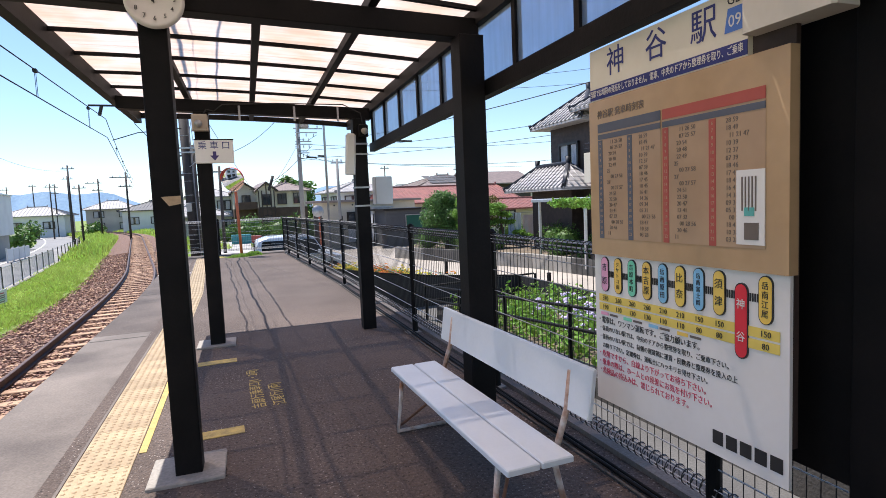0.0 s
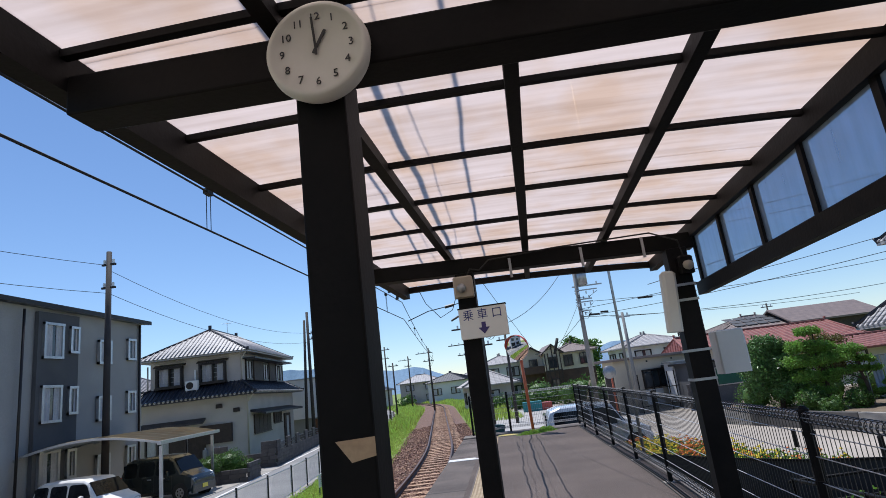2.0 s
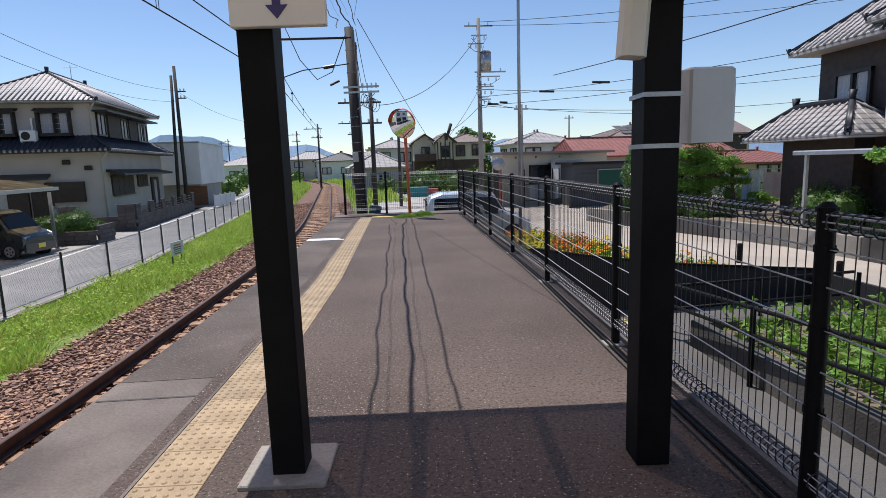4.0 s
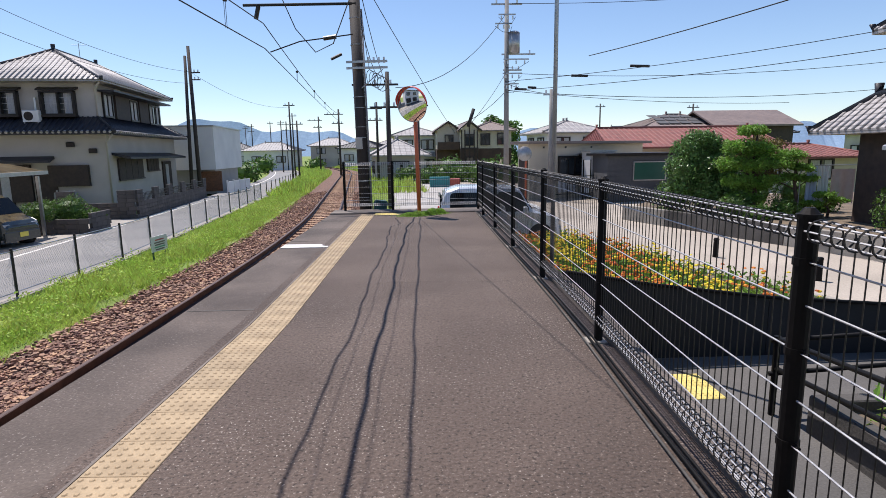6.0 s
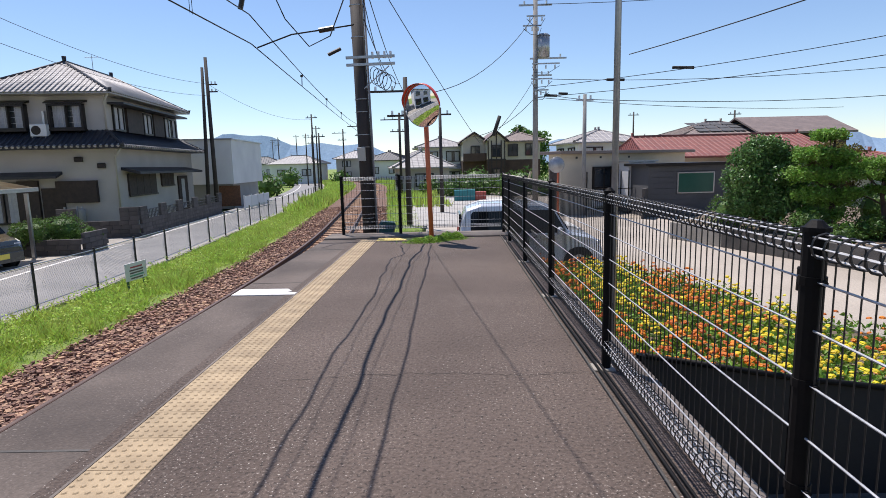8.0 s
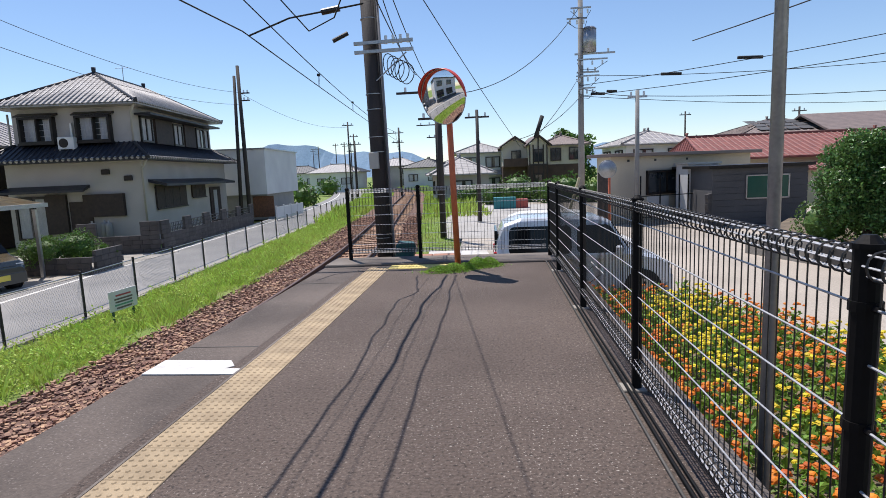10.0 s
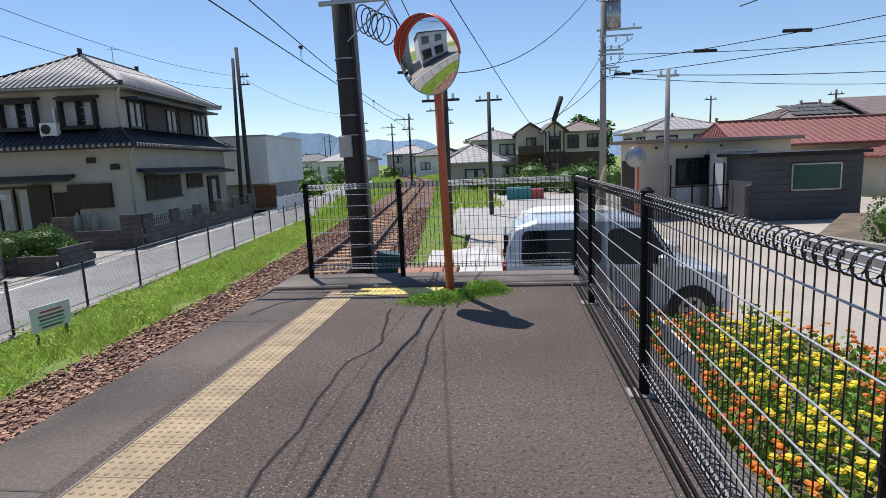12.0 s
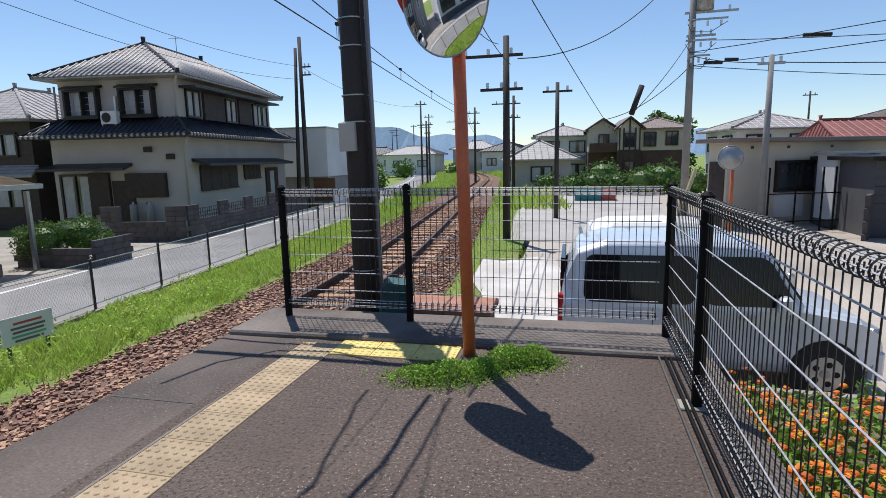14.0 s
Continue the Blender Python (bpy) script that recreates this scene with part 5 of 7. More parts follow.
# ---- apartment block, carport, cars across the lane ----
apt = thing("apartment_building", "three-storey grey apartment building with low pitched roof", "building", pose(-17.1, 28.9, ROAD_Z, 0, 0, 0))
part("wall", Geo().add([(0, 0, -0.3), (-0.2, -10, -0.3), (-10, -9.5, -0.3), (-10, 0, -0.3), (0, 0, 7.75), (-0.2, -10, 7.95), (-10, -9.5, 7.95), (-10, 0, 7.75)], [(0, 1, 5, 4), (1, 2, 6, 5), (2, 3, 7, 6), (3, 0, 4, 7), (4, 5, 6, 7)]), WALL_GREY, apt)
part("roof", Geo().add([(0.35, 0.3, 7.72), (0.15, -10.4, 7.95), (-5, -10, 8.7), (-5, 0.3, 8.5), (-10.3, -10, 7.95), (-10.3, 0.3, 7.75), (0.35, 0.3, 7.9), (0.15, -10.4, 8.12), (-5, -10, 8.9), (-5, 0.3, 8.7), (-10.3, -10, 8.12), (-10.3, 0.3, 7.93)], [(6, 7, 8, 9), (9, 8, 10, 11), (0, 1, 7, 6), (3, 2, 1, 0), (5, 4, 2, 3), (0, 6, 9, 3), (3, 9, 11, 5), (1, 2, 8, 7)]), FRAME, apt)
part("dark_band", Geo().box(-0.1, -6.3, -0.2, 0.06, -4.2, 7.7), WALL_DARK, apt, "dark vertical cladding band")
for z in (1.5, 3.9, 6.3):
    window(apt, pose(0.01, -2.6, z, 0, 0, 90), 0.7, 0.95, 1, frame_mat=FRAME_SILVER)
    window(apt, pose(0.01, -0.8, z + 0.2, 0, 0, 90), 0.5, 0.9, cols=1, frame_mat=FRAME_SILVER)
    window(apt, pose(0.07, -5.6, z + 0.3, 0, 0, 90), 0.9, 1.3, 1, frame_mat=FRAME_SILVER)
    window(apt, pose(0.07, -4.5, z + 0.4, 0, 0, 90), 0.4, 1.0, cols=1, frame_mat=FRAME_SILVER)
    window(apt, pose(-0.05, -8.5, z + 0.2, 0, 0, 90), 0.9, 1.1, 1, frame_mat=FRAME_SILVER)
for y in (-0.25, -7.0):
    part("downpipe", Geo().tube([(0.08, y, 0), (0.08, y, 7.7)], 0.05, 8), FRAME, apt, "", True)

shop = thing("shop_building", "white two-storey building with wide dark windows across the lane", "building", pose(-13.6, 5.5, ROAD_Z))
part("wall", Geo().box(-9, 0, -0.3, 0, 10.5, 6.4), WALL_WHITE, shop)
part("roof", Geo().box(-9.3, -0.3, 6.4, 0.3, 10.8, 6.6), FRAME, shop)
part("plinth", Geo().box(-0.02, -0.02, -0.3, 0.12, 10.52, 0.9), WALL_DARK, shop, "dark cladding round the foot")
for yy, zz, ww, hh in ((8.2, 2.2, 3.2, 1.9), (3.6, 2.2, 3.2, 1.9), (8.2, 5.0, 2.2, 1.3), (3.6, 5.0, 2.2, 1.3)):
    window(shop, pose(0.01, yy, zz, 0, 0, 90), ww, hh, 3, frame_mat=FRAME, curtain=False)

cp = thing("carport", "arched carport with beige translucent roof sheets", "carport", pose(-12.9, 27.3, ROAD_Z, 0, 0, 8))
arc = [(-5.4 * i / 14, 2.15 + 0.62 * math.sin(math.pi * (0.12 + 0.8 * i / 14))) for i in range(15)]
for k in range(6):
    ya, yb = -4.6 + 0.95 * k, -4.6 + 0.95 * (k + 1) - 0.04
    part("roof_sheet", Geo().prism(arc + [(u, w - 0.01) for u, w in reversed(arc)], "y", ya, yb), CARPORT_SHEET, cp)
for k in range(7):
    yy = -4.6 + 0.95 * k
    part("rafter", Geo().prism([(u, w - 0.012) for u, w in arc] + [(u, w - 0.09) for u, w in reversed(arc)], "y", yy - 0.04, yy), FRAME_SILVER, cp)
for u, w in (arc[0], arc[-1]):
    part("gutter", Geo().box(u - 0.07, -4.7, w - 0.12, u + 0.07, 1.15, w + 0.01), FRAME_SILVER, cp)
for x in (-0.15, -5.2):
    for y in (-4.2, 0.8):
        part("post", Geo().box(x - 0.05, y - 0.05, 0, x + 0.05, y + 0.05, 2.2), FRAME_SILVER, cp)


def profile_car(name, m, L, W, H, label, paint, boxy=True, plate=(0.75, 0.62, 0.1), group="", rack=False):
    """A small car lofted from cross-sections; nose towards local +x."""
    t = thing(name, label, "car", m, group)
    if boxy:
        prof = [(0.0, 0.42, 0.75, 0.5), (0.02, 0.3, 0.95, 0.75), (0.06, 0.24, 1.0, 0.93), (0.16, 0.22, 1.0, 0.995), (0.45, 0.2, 1.0, 1.0), (0.6, 0.2, 1.0, 0.985), (0.66, 0.2, 1.0, 0.94), (0.76, 0.2, 1.0, 0.62), (0.8, 0.2, 1.0, 0.575), (0.93, 0.22, 0.97, 0.52), (0.98, 0.24, 0.92, 0.45), (1.0, 0.28, 0.85, 0.36)]
    else:
        prof = [(0.0, 0.4, 0.75, 0.55), (0.02, 0.28, 0.95, 0.7), (0.08, 0.22, 1.0, 0.93), (0.16, 0.2, 1.0, 0.985), (0.45, 0.2, 1.0, 1.0), (0.66, 0.2, 1.0, 0.97), (0.72, 0.2, 1.0, 0.9), (0.84, 0.2, 1.0, 0.62), (0.9, 0.21, 1.0, 0.56), (0.97, 0.24, 0.94, 0.5), (1.0, 0.3, 0.86, 0.4)]
    q = Geo()
    n = 12
    belt = 0.56
    for s, lo, wd, top in prof:
        x = (s - 0.5) * L
        hw = W / 2 * wd
        zt, zb = H * top, H * lo * 0.72
        zm = min(zt - 0.04, H * belt)
        tuck = 0.86 if zt > H * 0.7 else 0.94
        ring = [(0.0, zb), (hw * 0.9, zb), (hw, zb + 0.12), (hw, zm), (hw * tuck, zt - 0.06), (hw * tuck * 0.88, zt), (0, zt + 0.01), (-hw * tuck * 0.88, zt), (-hw * tuck, zt - 0.06), (-hw, zm), (-hw, zb + 0.12), (-hw * 0.9, zb)]
        q.v += [(x, a, b) for a, b in ring]
    for i in range(len(prof) - 1):
        q.f += [(i * n + j, i * n + (j + 1) % n, (i + 1) * n + (j + 1) % n, (i + 1) * n + j) for j in range(n)]
    q.f += [tuple(range(n)), tuple(range(len(q.v) - n, len(q.v)))]
    body = part("body", q, paint, t, "", False, bevel=0.025)
    zw0, zw1 = H * 0.585, H * 0.90
    for s in (-1, 1):
        spans = ((0.085, 0.44), (0.465, 0.655)) if boxy else ((0.07, 0.24), (0.27, 0.48), (0.5, 0.7))
        for a, b in spans:
            xa, xb = (a - 0.5) * L, (b - 0.5) * L
            slope = 0.3 if b > 0.6 else 0.0
            y0, y1 = s * (W / 2 * 0.99 + 0.004), s * (W / 2 * 0.885 + 0.012)
            pts = [(xa, y0, zw0), (xb + slope, y0, zw0), (xb, y1, zw1), (xa + 0.02, y1, zw1)]
            c0, c1, c2, c3 = (Vector(p) for p in pts)
            ru, rv, out = 0.10 / (xb - xa), 0.10 / (zw1 - zw0), []
            for cu, cv, a0 in ((1 - ru, 1 - rv, 0), (ru, 1 - rv, 90), (ru, rv, 180), (1 - ru, rv, 270)):
                for k in range(6):
                    an = radians(a0 + 18 * k)
                    u, v = cu + ru * math.cos(an), cv + rv * math.sin(an)
                    out.append((c0.lerp(c1, u)).lerp(c3.lerp(c2, u), v))
            n_ = len(out)
            pane = Geo().add([tuple(p) for p in out] + [(p.x, p.y - s * 0.03, p.z) for p in out], [tuple(range(n_)), tuple(range(2 * n_ - 1, n_ - 1, -1))] + [(k, n_ + k, n_ + (k + 1) % n_, (k + 1) % n_) for k in range(n_)])
            part("side_window", pane, CARGLASS, body)
        for a in (0.31, 0.48, 0.72):
            xa = (a - 0.5) * L
            part("door_seam", Geo().box(xa - 0.004, s * W / 2 - 0.004, H * 0.2, xa + 0.004, s * W / 2 + 0.003, H * 0.56), INK, body)
        for a in (0.42, 0.6):
            xa = (a - 0.5) * L
            part("door_handle", Geo().chamfer(xa - 0.09, s * W / 2 - 0.02, H * 0.5, xa + 0.09, s * W / 2 + 0.02, H * 0.525, 0.006), FRAME_SILVER, body)
        mx = (0.695 - 0.5) * L
        part("wing_mirror", Geo().chamfer(mx - 0.06, s * (W / 2 + 0.09) - 0.08, H * 0.57, mx + 0.06, s * (W / 2 + 0.09) + 0.08, H * 0.67, 0.03), paint, body)
        part("headlight", Geo().chamfer(L * 0.455, s * W * 0.36 - 0.13, H * 0.36, L * 0.488, s * W * 0.36 + 0.13, H * 0.46, 0.02), GALV, body)
        part("tail_light", Geo().chamfer(-L * 0.5, s * W * 0.42 - 0.05, H * 0.42, -L * 0.482, s * W * 0.42 + 0.06, H * 0.62, 0.015), flat("tail_red", (0.5, 0.02, 0.02), 0.2), body)
    k0, k1 = (0.665, 0.755) if boxy else (0.725, 0.835)
    xa, xb = (k1 - 0.5) * L + 0.02, (k0 - 0.5) * L + 0.01
    part("windscreen", Geo().add([(xa, -W * 0.44, H * 0.63), (xa, W * 0.44, H * 0.63), (xb, W * 0.385, H * 0.925), (xb, -W * 0.385, H * 0.925), (xa - 0.05, -W * 0.44, H * 0.61), (xa - 0.05, W * 0.44, H * 0.61), (xb - 0.05, W * 0.385, H * 0.9), (xb - 0.05, -W * 0.385, H * 0.9)], [(0, 1, 2, 3), (7, 6, 5, 4), (0, 4, 5, 1), (2, 6, 7, 3), (1, 5, 6, 2), (0, 3, 7, 4)]), CARGLASS, body)
    part("rear_window", Geo().box(-L * 0.492, -W * 0.36, H * 0.6, -L * 0.476, W * 0.36, H * 0.86), CARGLASS, body, bevel=0.006)
    part("grille", Geo().box(L * 0.47, -W * 0.26, H * 0.36, L * 0.495, W * 0.26, H * 0.43), FRAME, body)
    part("number_plate", Geo().box(L * 0.49, -0.16, H * 0.2, L * 0.507, 0.16, H * 0.29), flat("plate", plate), body)
    part("bumper", Geo().chamfer(L * 0.46, -W * 0.46, H * 0.13, L * 0.503, W * 0.46, H * 0.32, 0.03), paint, body)
    r = 0.28
    for a in (0.17, 0.83):
        for s in (-1, 1):
            x, y = (a - 0.5) * L, s * (W / 2 - 0.09)
            w_ = part("wheel", Geo().tube([(x, y - 0.085, r), (x, y + 0.085, r)], r, 24), TYRE, t, "", True)
            part("wheel_arch", Geo().tube([(x, y + s * 0.08, r + 0.02), (x, y + s * 0.096, r + 0.02)], r + 0.07, 24), TYRE, body)
            part("rim", Geo().tube([(x, y + s * 0.088, r), (x, y + s * 0.1, r)], r * 0.68, 20), FRAME_SILVER, w_)
            for k in range(5):
                an = k * 1.2566
                part("spoke_gap", Geo().tube([(x + 0.11 * math.cos(an), y + s * 0.1, r + 0.11 * math.sin(an)), (x + 0.11 * math.cos(an), y + s * 0.102, r + 0.11 * math.sin(an))], 0.035, 8), TYRE, w_)
            part("hub", Geo().tube([(x, y + s * 0.1, r), (x, y + s * 0.108, r)], 0.05, 12), GALV, w_)
    return t


profile_car("car", pose(-13.9, 25.9, ROAD_Z, 0, 0, -8), 3.4, 1.48, 1.7, "dark green van-shaped small car under the carport", CARDARK, False)
profile_car("car", pose(-14.6, 22.2, ROAD_Z, 0, 0, -10), 3.4, 1.48, 1.5, "white small car parked before the carport", PAPER, False)
for x, y, rx, rz in ((-13.1, 29.6, 0.75, 0.6), (-13.6, 28.7, 0.7, 0.55), (-12.3, 29.6, 0.5, 0.3)):
    bush("shrub", x, y, ROAD_Z + 0.3, rx, rz, 2600, 0.04, "bright rounded garden shrub behind a low wall")
pw = thing("low_wall", "low dark block wall round the shrubs", "wall", pose(-11.75, 28.6, ROAD_Z, 0, 0, 95), kind="structure")
block_run(pw, pose(0, 0, 0), 1.7, 4)
block_run(pw, pose(0, 0, 0, 0, 0, 90), 2.6, 3)
# house glimpsed behind the carport, and the white works beyond the big house
small_house("house", -31.5, 38.0, ROAD_Z, 6, 6.5, 8, 5.2, 1.9, "dark timber house with silver tiles behind a carport", WOOD_DARK, TILE)
wb = thing("workshop", "plain white box workshop with dark ground floor", "building", pose(-14.6, 52.6, ROAD_Z, 0, 0, 5))
part("wall", Geo().box(-7.0, 0, 1.75, -1.0, 9, 5.1), WALL_WHITE, wb)
part("wall", Geo().box(-6.6, 0.8, -0.2, -1.3, 8.4, 1.75), WALL_GREY, wb)
part("door", Geo().box(-2.4, 0.75, 0, -0.8, 0.82, 1.6), RUST, wb, "rust-red shutter door")
part("roof", Geo().box(-7.1, -0.1, 5.1, -0.9, 9.1, 5.2), GALV, wb)
gf = thing("garden_fence", "white lattice garden fence by the lane", "fence", pose(-13.4, 48.6, ROAD_Z, 0, 0, 92))
for k in range(4):
    part("panel", Geo().box(1.5 * k, 0, 0.1, 1.5 * k + 1.42, 0.06, 0.95), WALL_WHITE, gf)
    part("post", Geo().box(1.5 * k - 0.06, -0.02, 0, 1.5 * k, 0.08, 1.05), WALL_WHITE, gf)

# ---- right side: ramp yard, flower bed, lot ----
YARD_Z, BED_Z = -0.98, -1.02
solid("yard_floor", Geo().box(2.36, -12, YARD_Z - 0.5, 6.6, 13.9, YARD_Z), mat("yard_concrete", (0.125, 0.118, 0.11), (0.08, 0.076, 0.072), 0.92, scale=0.8, fine=60, bump=0.3, fine_amt=0.4), "grey concrete yard below the platform", "yard", kind="structure")
yp = thing("tactile_pad", "yellow tactile tiles at the foot of the ramp", "tactile paving", kind="structure")
for i in range(2):
    part("tile", ytile_me, None, yp, m=pose(3.24 + 0.3 * i, 12.38, YARD_Z, 0, 0, 0))
    part("tile", ytile_me, None, yp, m=pose(3.24 + 0.3 * i, 12.08, YARD_Z, 0, 0, 0))
SCREEN = mat("black_sheet", (0.012, 0.012, 0.013), (0.02, 0.019, 0.019), 0.8, scale=2, fine=30, bump=0.1)
bk = thing("screen_wall", "black sheet screen wall behind the ramp", "wall")
TOPS = [(2.42, 0.02), (3.4, -0.15), (4.7, -0.32), (6.9, -0.50)]
for (xa, za), (xb, zb) in zip(TOPS, TOPS[1:]):
    part("sheet", Geo().prism([(xa + 0.004, YARD_Z - 0.1), (xb - 0.004, YARD_Z - 0.1), (xb - 0.004, zb), (xa + 0.004, za)], "y", 13.0, 13.05), SCREEN, bk)
part("rail", Geo().tube([(x, 12.98, z + 0.02) for x, z in TOPS], 0.02, 8), BLACK, bk, "", True)
for x, z in TOPS:
    part("post", Geo().tube([(x, 13.07, YARD_Z), (x, 13.07, z)], 0.03, 8), BLACK, bk)
part("sheet", Geo().box(6.86, 8.5, YARD_Z - 0.1, 6.92, 13.0, -0.5), SCREEN, bk)
hr = thing("handrail", "black pipe handrail of the access ramp", "handrail")
for x0, y0, x1, y1, za, zb in ((3.9, 11.6, 4.1, 2.0, -0.28, 0.35), (3.9, 11.6, 4.1, 2.0, -0.55, 0.08), (3.85, 11.6, 6.6, 11.9, -0.3, -0.3), (3.85, 11.6, 6.6, 11.9, -0.6, -0.6)):
    part("rail", Geo().tube([(x0, y0, za), (x1, y1, zb)], 0.021, 8), BLACK, hr, "", True)
for k in range(7):
    f = k / 6
    part("post", Geo().tube([(3.9 + 0.2 * f, 11.6 - 9.6 * f, YARD_Z), (3.9 + 0.2 * f, 11.6 - 9.6 * f, -0.26 + 0.63 * f)], 0.028, 8), BLACK, hr)
for x in (5.2, 6.55):
    part("post", Geo().tube([(x, 11.75, YARD_Z), (x, 11.75, -0.28)], 0.028, 8), BLACK, hr)
pk = thing("planter", "low concrete planter kerb holding leafy plants", "planter", kind="structure")
part("kerb", Geo().chamfer(4.0, 3.0, YARD_Z, 4.14, 11.3, YARD_Z + 0.32, 0.012), CONC_DARK, pk)
part("kerb", Geo().chamfer(4.14, 11.16, YARD_Z, 6.6, 11.3, YARD_Z + 0.32, 0.012), CONC_DARK, pk)
part("soil", Geo().box(4.14, 3.0, YARD_Z, 6.6, 11.16, YARD_Z + 0.22), DIRT, pk)

# flower bed polygon
BED = [(2.5, 13.95), (6.6, 13.95), (7.2, 15.2), (6.2, 17.4), (4.6, 21.6), (2.6, 21.7)]
bed = Geo()
bed.prism(BED, "z", BED_Z - 0.5, BED_Z + 0.0)
solid("flower_bed", bed, DIRT, "bare soil of the flower bed", "flower bed", kind="structure")
kb = thing("bed_kerb", "pale concrete kerb round the flower bed", "kerb", kind="structure")
for (xa, ya), (xb, yb) in zip(BED[2:5], BED[3:6]):
    L, an = math.hypot(xb - xa, yb - ya), math.degrees(math.atan2(yb - ya, xb - xa))
    n = max(1, int(L / 0.6))
    for i in range(n):
        part("kerb_stone", Geo().chamfer(L / n * i + 0.006, -0.05, -0.3, L / n * (i + 1) - 0.006, 0.06, 0.05, 0.012), CONC, kb, m=pose(xa, ya, BED_Z, 0, 0, an))


def inside(x, y, poly):
    c = False
    for (xa, ya), (xb, yb) in zip(poly, poly[1:] + poly[:1]):
        if (ya > y) != (yb > y) and x < (xb - xa) * (y - ya) / (yb - ya) + xa:
            c = not c
    return c


def blossom(q, c, r, rr, petals=9):
    """A full marigold head: two rings of petals round a dome."""
    tilt = Vector((rr.uniform(-0.35, 0.35), rr.uniform(-0.35, 0.35), 1)).normalized()
    u = tilt.orthogonal().normalized()
    w = tilt.cross(u)
    k = len(q.v)
    ring = lambda rad, up, ph: [tuple(c + (u * math.cos(a) + w * math.sin(a)) * rad * (1 if i % 2 else 0.86) + tilt * up) for i, a in ((i, ph + 6.283 * i / petals) for i in range(petals))]
    q.v += ring(r, 0.0, 0) + ring(r * 0.78, r * 0.42, 0.35) + ring(r * 0.35, r * 0.62, 0.1)
    for s in (0, petals):
        q.f += [(k + s + i, k + s + (i + 1) % petals, k + s + petals + (i + 1) % petals, k + s + petals + i) for i in range(petals)]
    q.f.append(tuple(k + 2 * petals + i for i in range(petals)))


fr = random.Random(21)
greens, oranges, yellows = Geo(), Geo(), Geo()
cells = [(2.62 + 0.19 * i + (0.09 if j % 2 else 0), 14.3 + 0.19 * j) for i in range(24) for j in range(39)]
for x, y in cells:
    x, y = x + fr.uniform(-0.06, 0.06), y + fr.uniform(-0.06, 0.06)
    if not inside(x, y, [(2.62, 14.25), (6.3, 14.3), (6.9, 15.2), (6.0, 17.3), (4.45, 21.4), (2.75, 21.4)]):
        continue
    thin = x > 5.6 or (y > 20.9)
    if thin and fr.random() < 0.55:
        continue
    h = fr.uniform(0.22, 0.36)
    for k in range(26):
        a, rad = fr.uniform(0, 6.28), fr.uniform(0.0, 0.13)
        leaf(greens, Vector((x + math.cos(a) * rad, y + math.sin(a) * rad, BED_Z + h * fr.uniform(0.2, 0.98))), fr.uniform(0.028, 0.055), fr)
    band = (x * 0.5 + (21.7 - y) * 0.12) % 1.0
    colour = oranges if (x < 3.35 or band > 0.52) else yellows
    if fr.random() < 0.12:
        colour = yellows if colour is oranges else oranges
    for k in range(fr.choice((2, 3, 3, 4)) if not thin else fr.choice((0, 1, 2))):
        blossom(colour, Vector((x + fr.uniform(-0.11, 0.11), y + fr.uniform(-0.11, 0.11), BED_Z + h + fr.uniform(0.0, 0.08))), fr.uniform(0.026, 0.044), fr)
solid("marigold_leaves", greens, WEED, "dense green marigold foliage in the bed", "plants", kind="stuff")
solid("orange_marigolds", oranges, FL_ORANGE, "orange marigold heads in rows", "flowers", kind="stuff")
solid("yellow_marigolds", yellows, FL_YELLOW, "yellow marigold heads in rows", "flowers", kind="stuff")
pg, pp, po = Geo(), Geo(), Geo()
for _ in range(520):
    x, y = fr.uniform(4.25, 6.5), fr.uniform(3.2, 11.0)
    h = fr.uniform(0.15, 0.5)
    for k in range(16):
        leaf(pg, Vector((x + fr.gauss(0, 0.09), y + fr.gauss(0, 0.09), YARD_Z + 0.22 + h * fr.random())), fr.uniform(0.03, 0.07), fr)
    if y < 9.2 and x > 4.7 and fr.random() < 0.75:
        for k in range(3):
            blossom(pp if x < 6.1 else po, Vector((x + fr.gauss(0, 0.08), y + fr.gauss(0, 0.08), YARD_Z + 0.25 + h)), fr.uniform(0.03, 0.05), fr, 7)
solid("planter_leaves", pg, WEED, "loose pale green foliage in the planter", "plants", kind="stuff")
solid("lilac_flowers", pp, FL_PURPLE, "lilac flowers among planter foliage", "flowers", kind="stuff")
solid("orange_flowers", po, FL_ORANGE, "orange flowers at the planter's edge", "flowers", kind="stuff")

profile_car("car", pose(2.95, 22.95, LOT_Z, 0, 0, 0.5), 3.35, 1.48, 1.68, "silver boxy small car parked beyond the platform's end", CARWHITE, True)
profile_car("car", pose(3.2, 26.2, LOT_Z, 0, 0, 2), 3.4, 1.48, 1.5, "white small car parked behind the silver car", PAPER, True)
SLAB = [(0.5, 20.9), (1.5, 20.9), (1.45, 24.0), (1.3, 27.0), (1.0, 29.9), (0.5, 30.3), (-0.3, 29.6), (-0.85, 29.8), (-0.7, 27.3), (-0.3, 26.2), (0.15, 24.6)]
solid("concrete_slab", Geo().prism(SLAB, "z", LOT_Z - 0.3, LOT_Z + 0.05), mat("white_slab", (0.60, 0.57, 0.53), (0.42, 0.39, 0.355), 0.9, scale=1, fine=40, bump=0.2), "bright broken concrete slab by the car", "slab", kind="structure")
bx = thing("cable_trough", "low concrete box with rusty lid behind the fence", "box", pose(0.19, 21.3, RAIL_Z - 0.2))
part("body", Geo().box(-0.42, -0.2, 0, 0.46, 0.22, 1.06), CONC_DARK, bx)
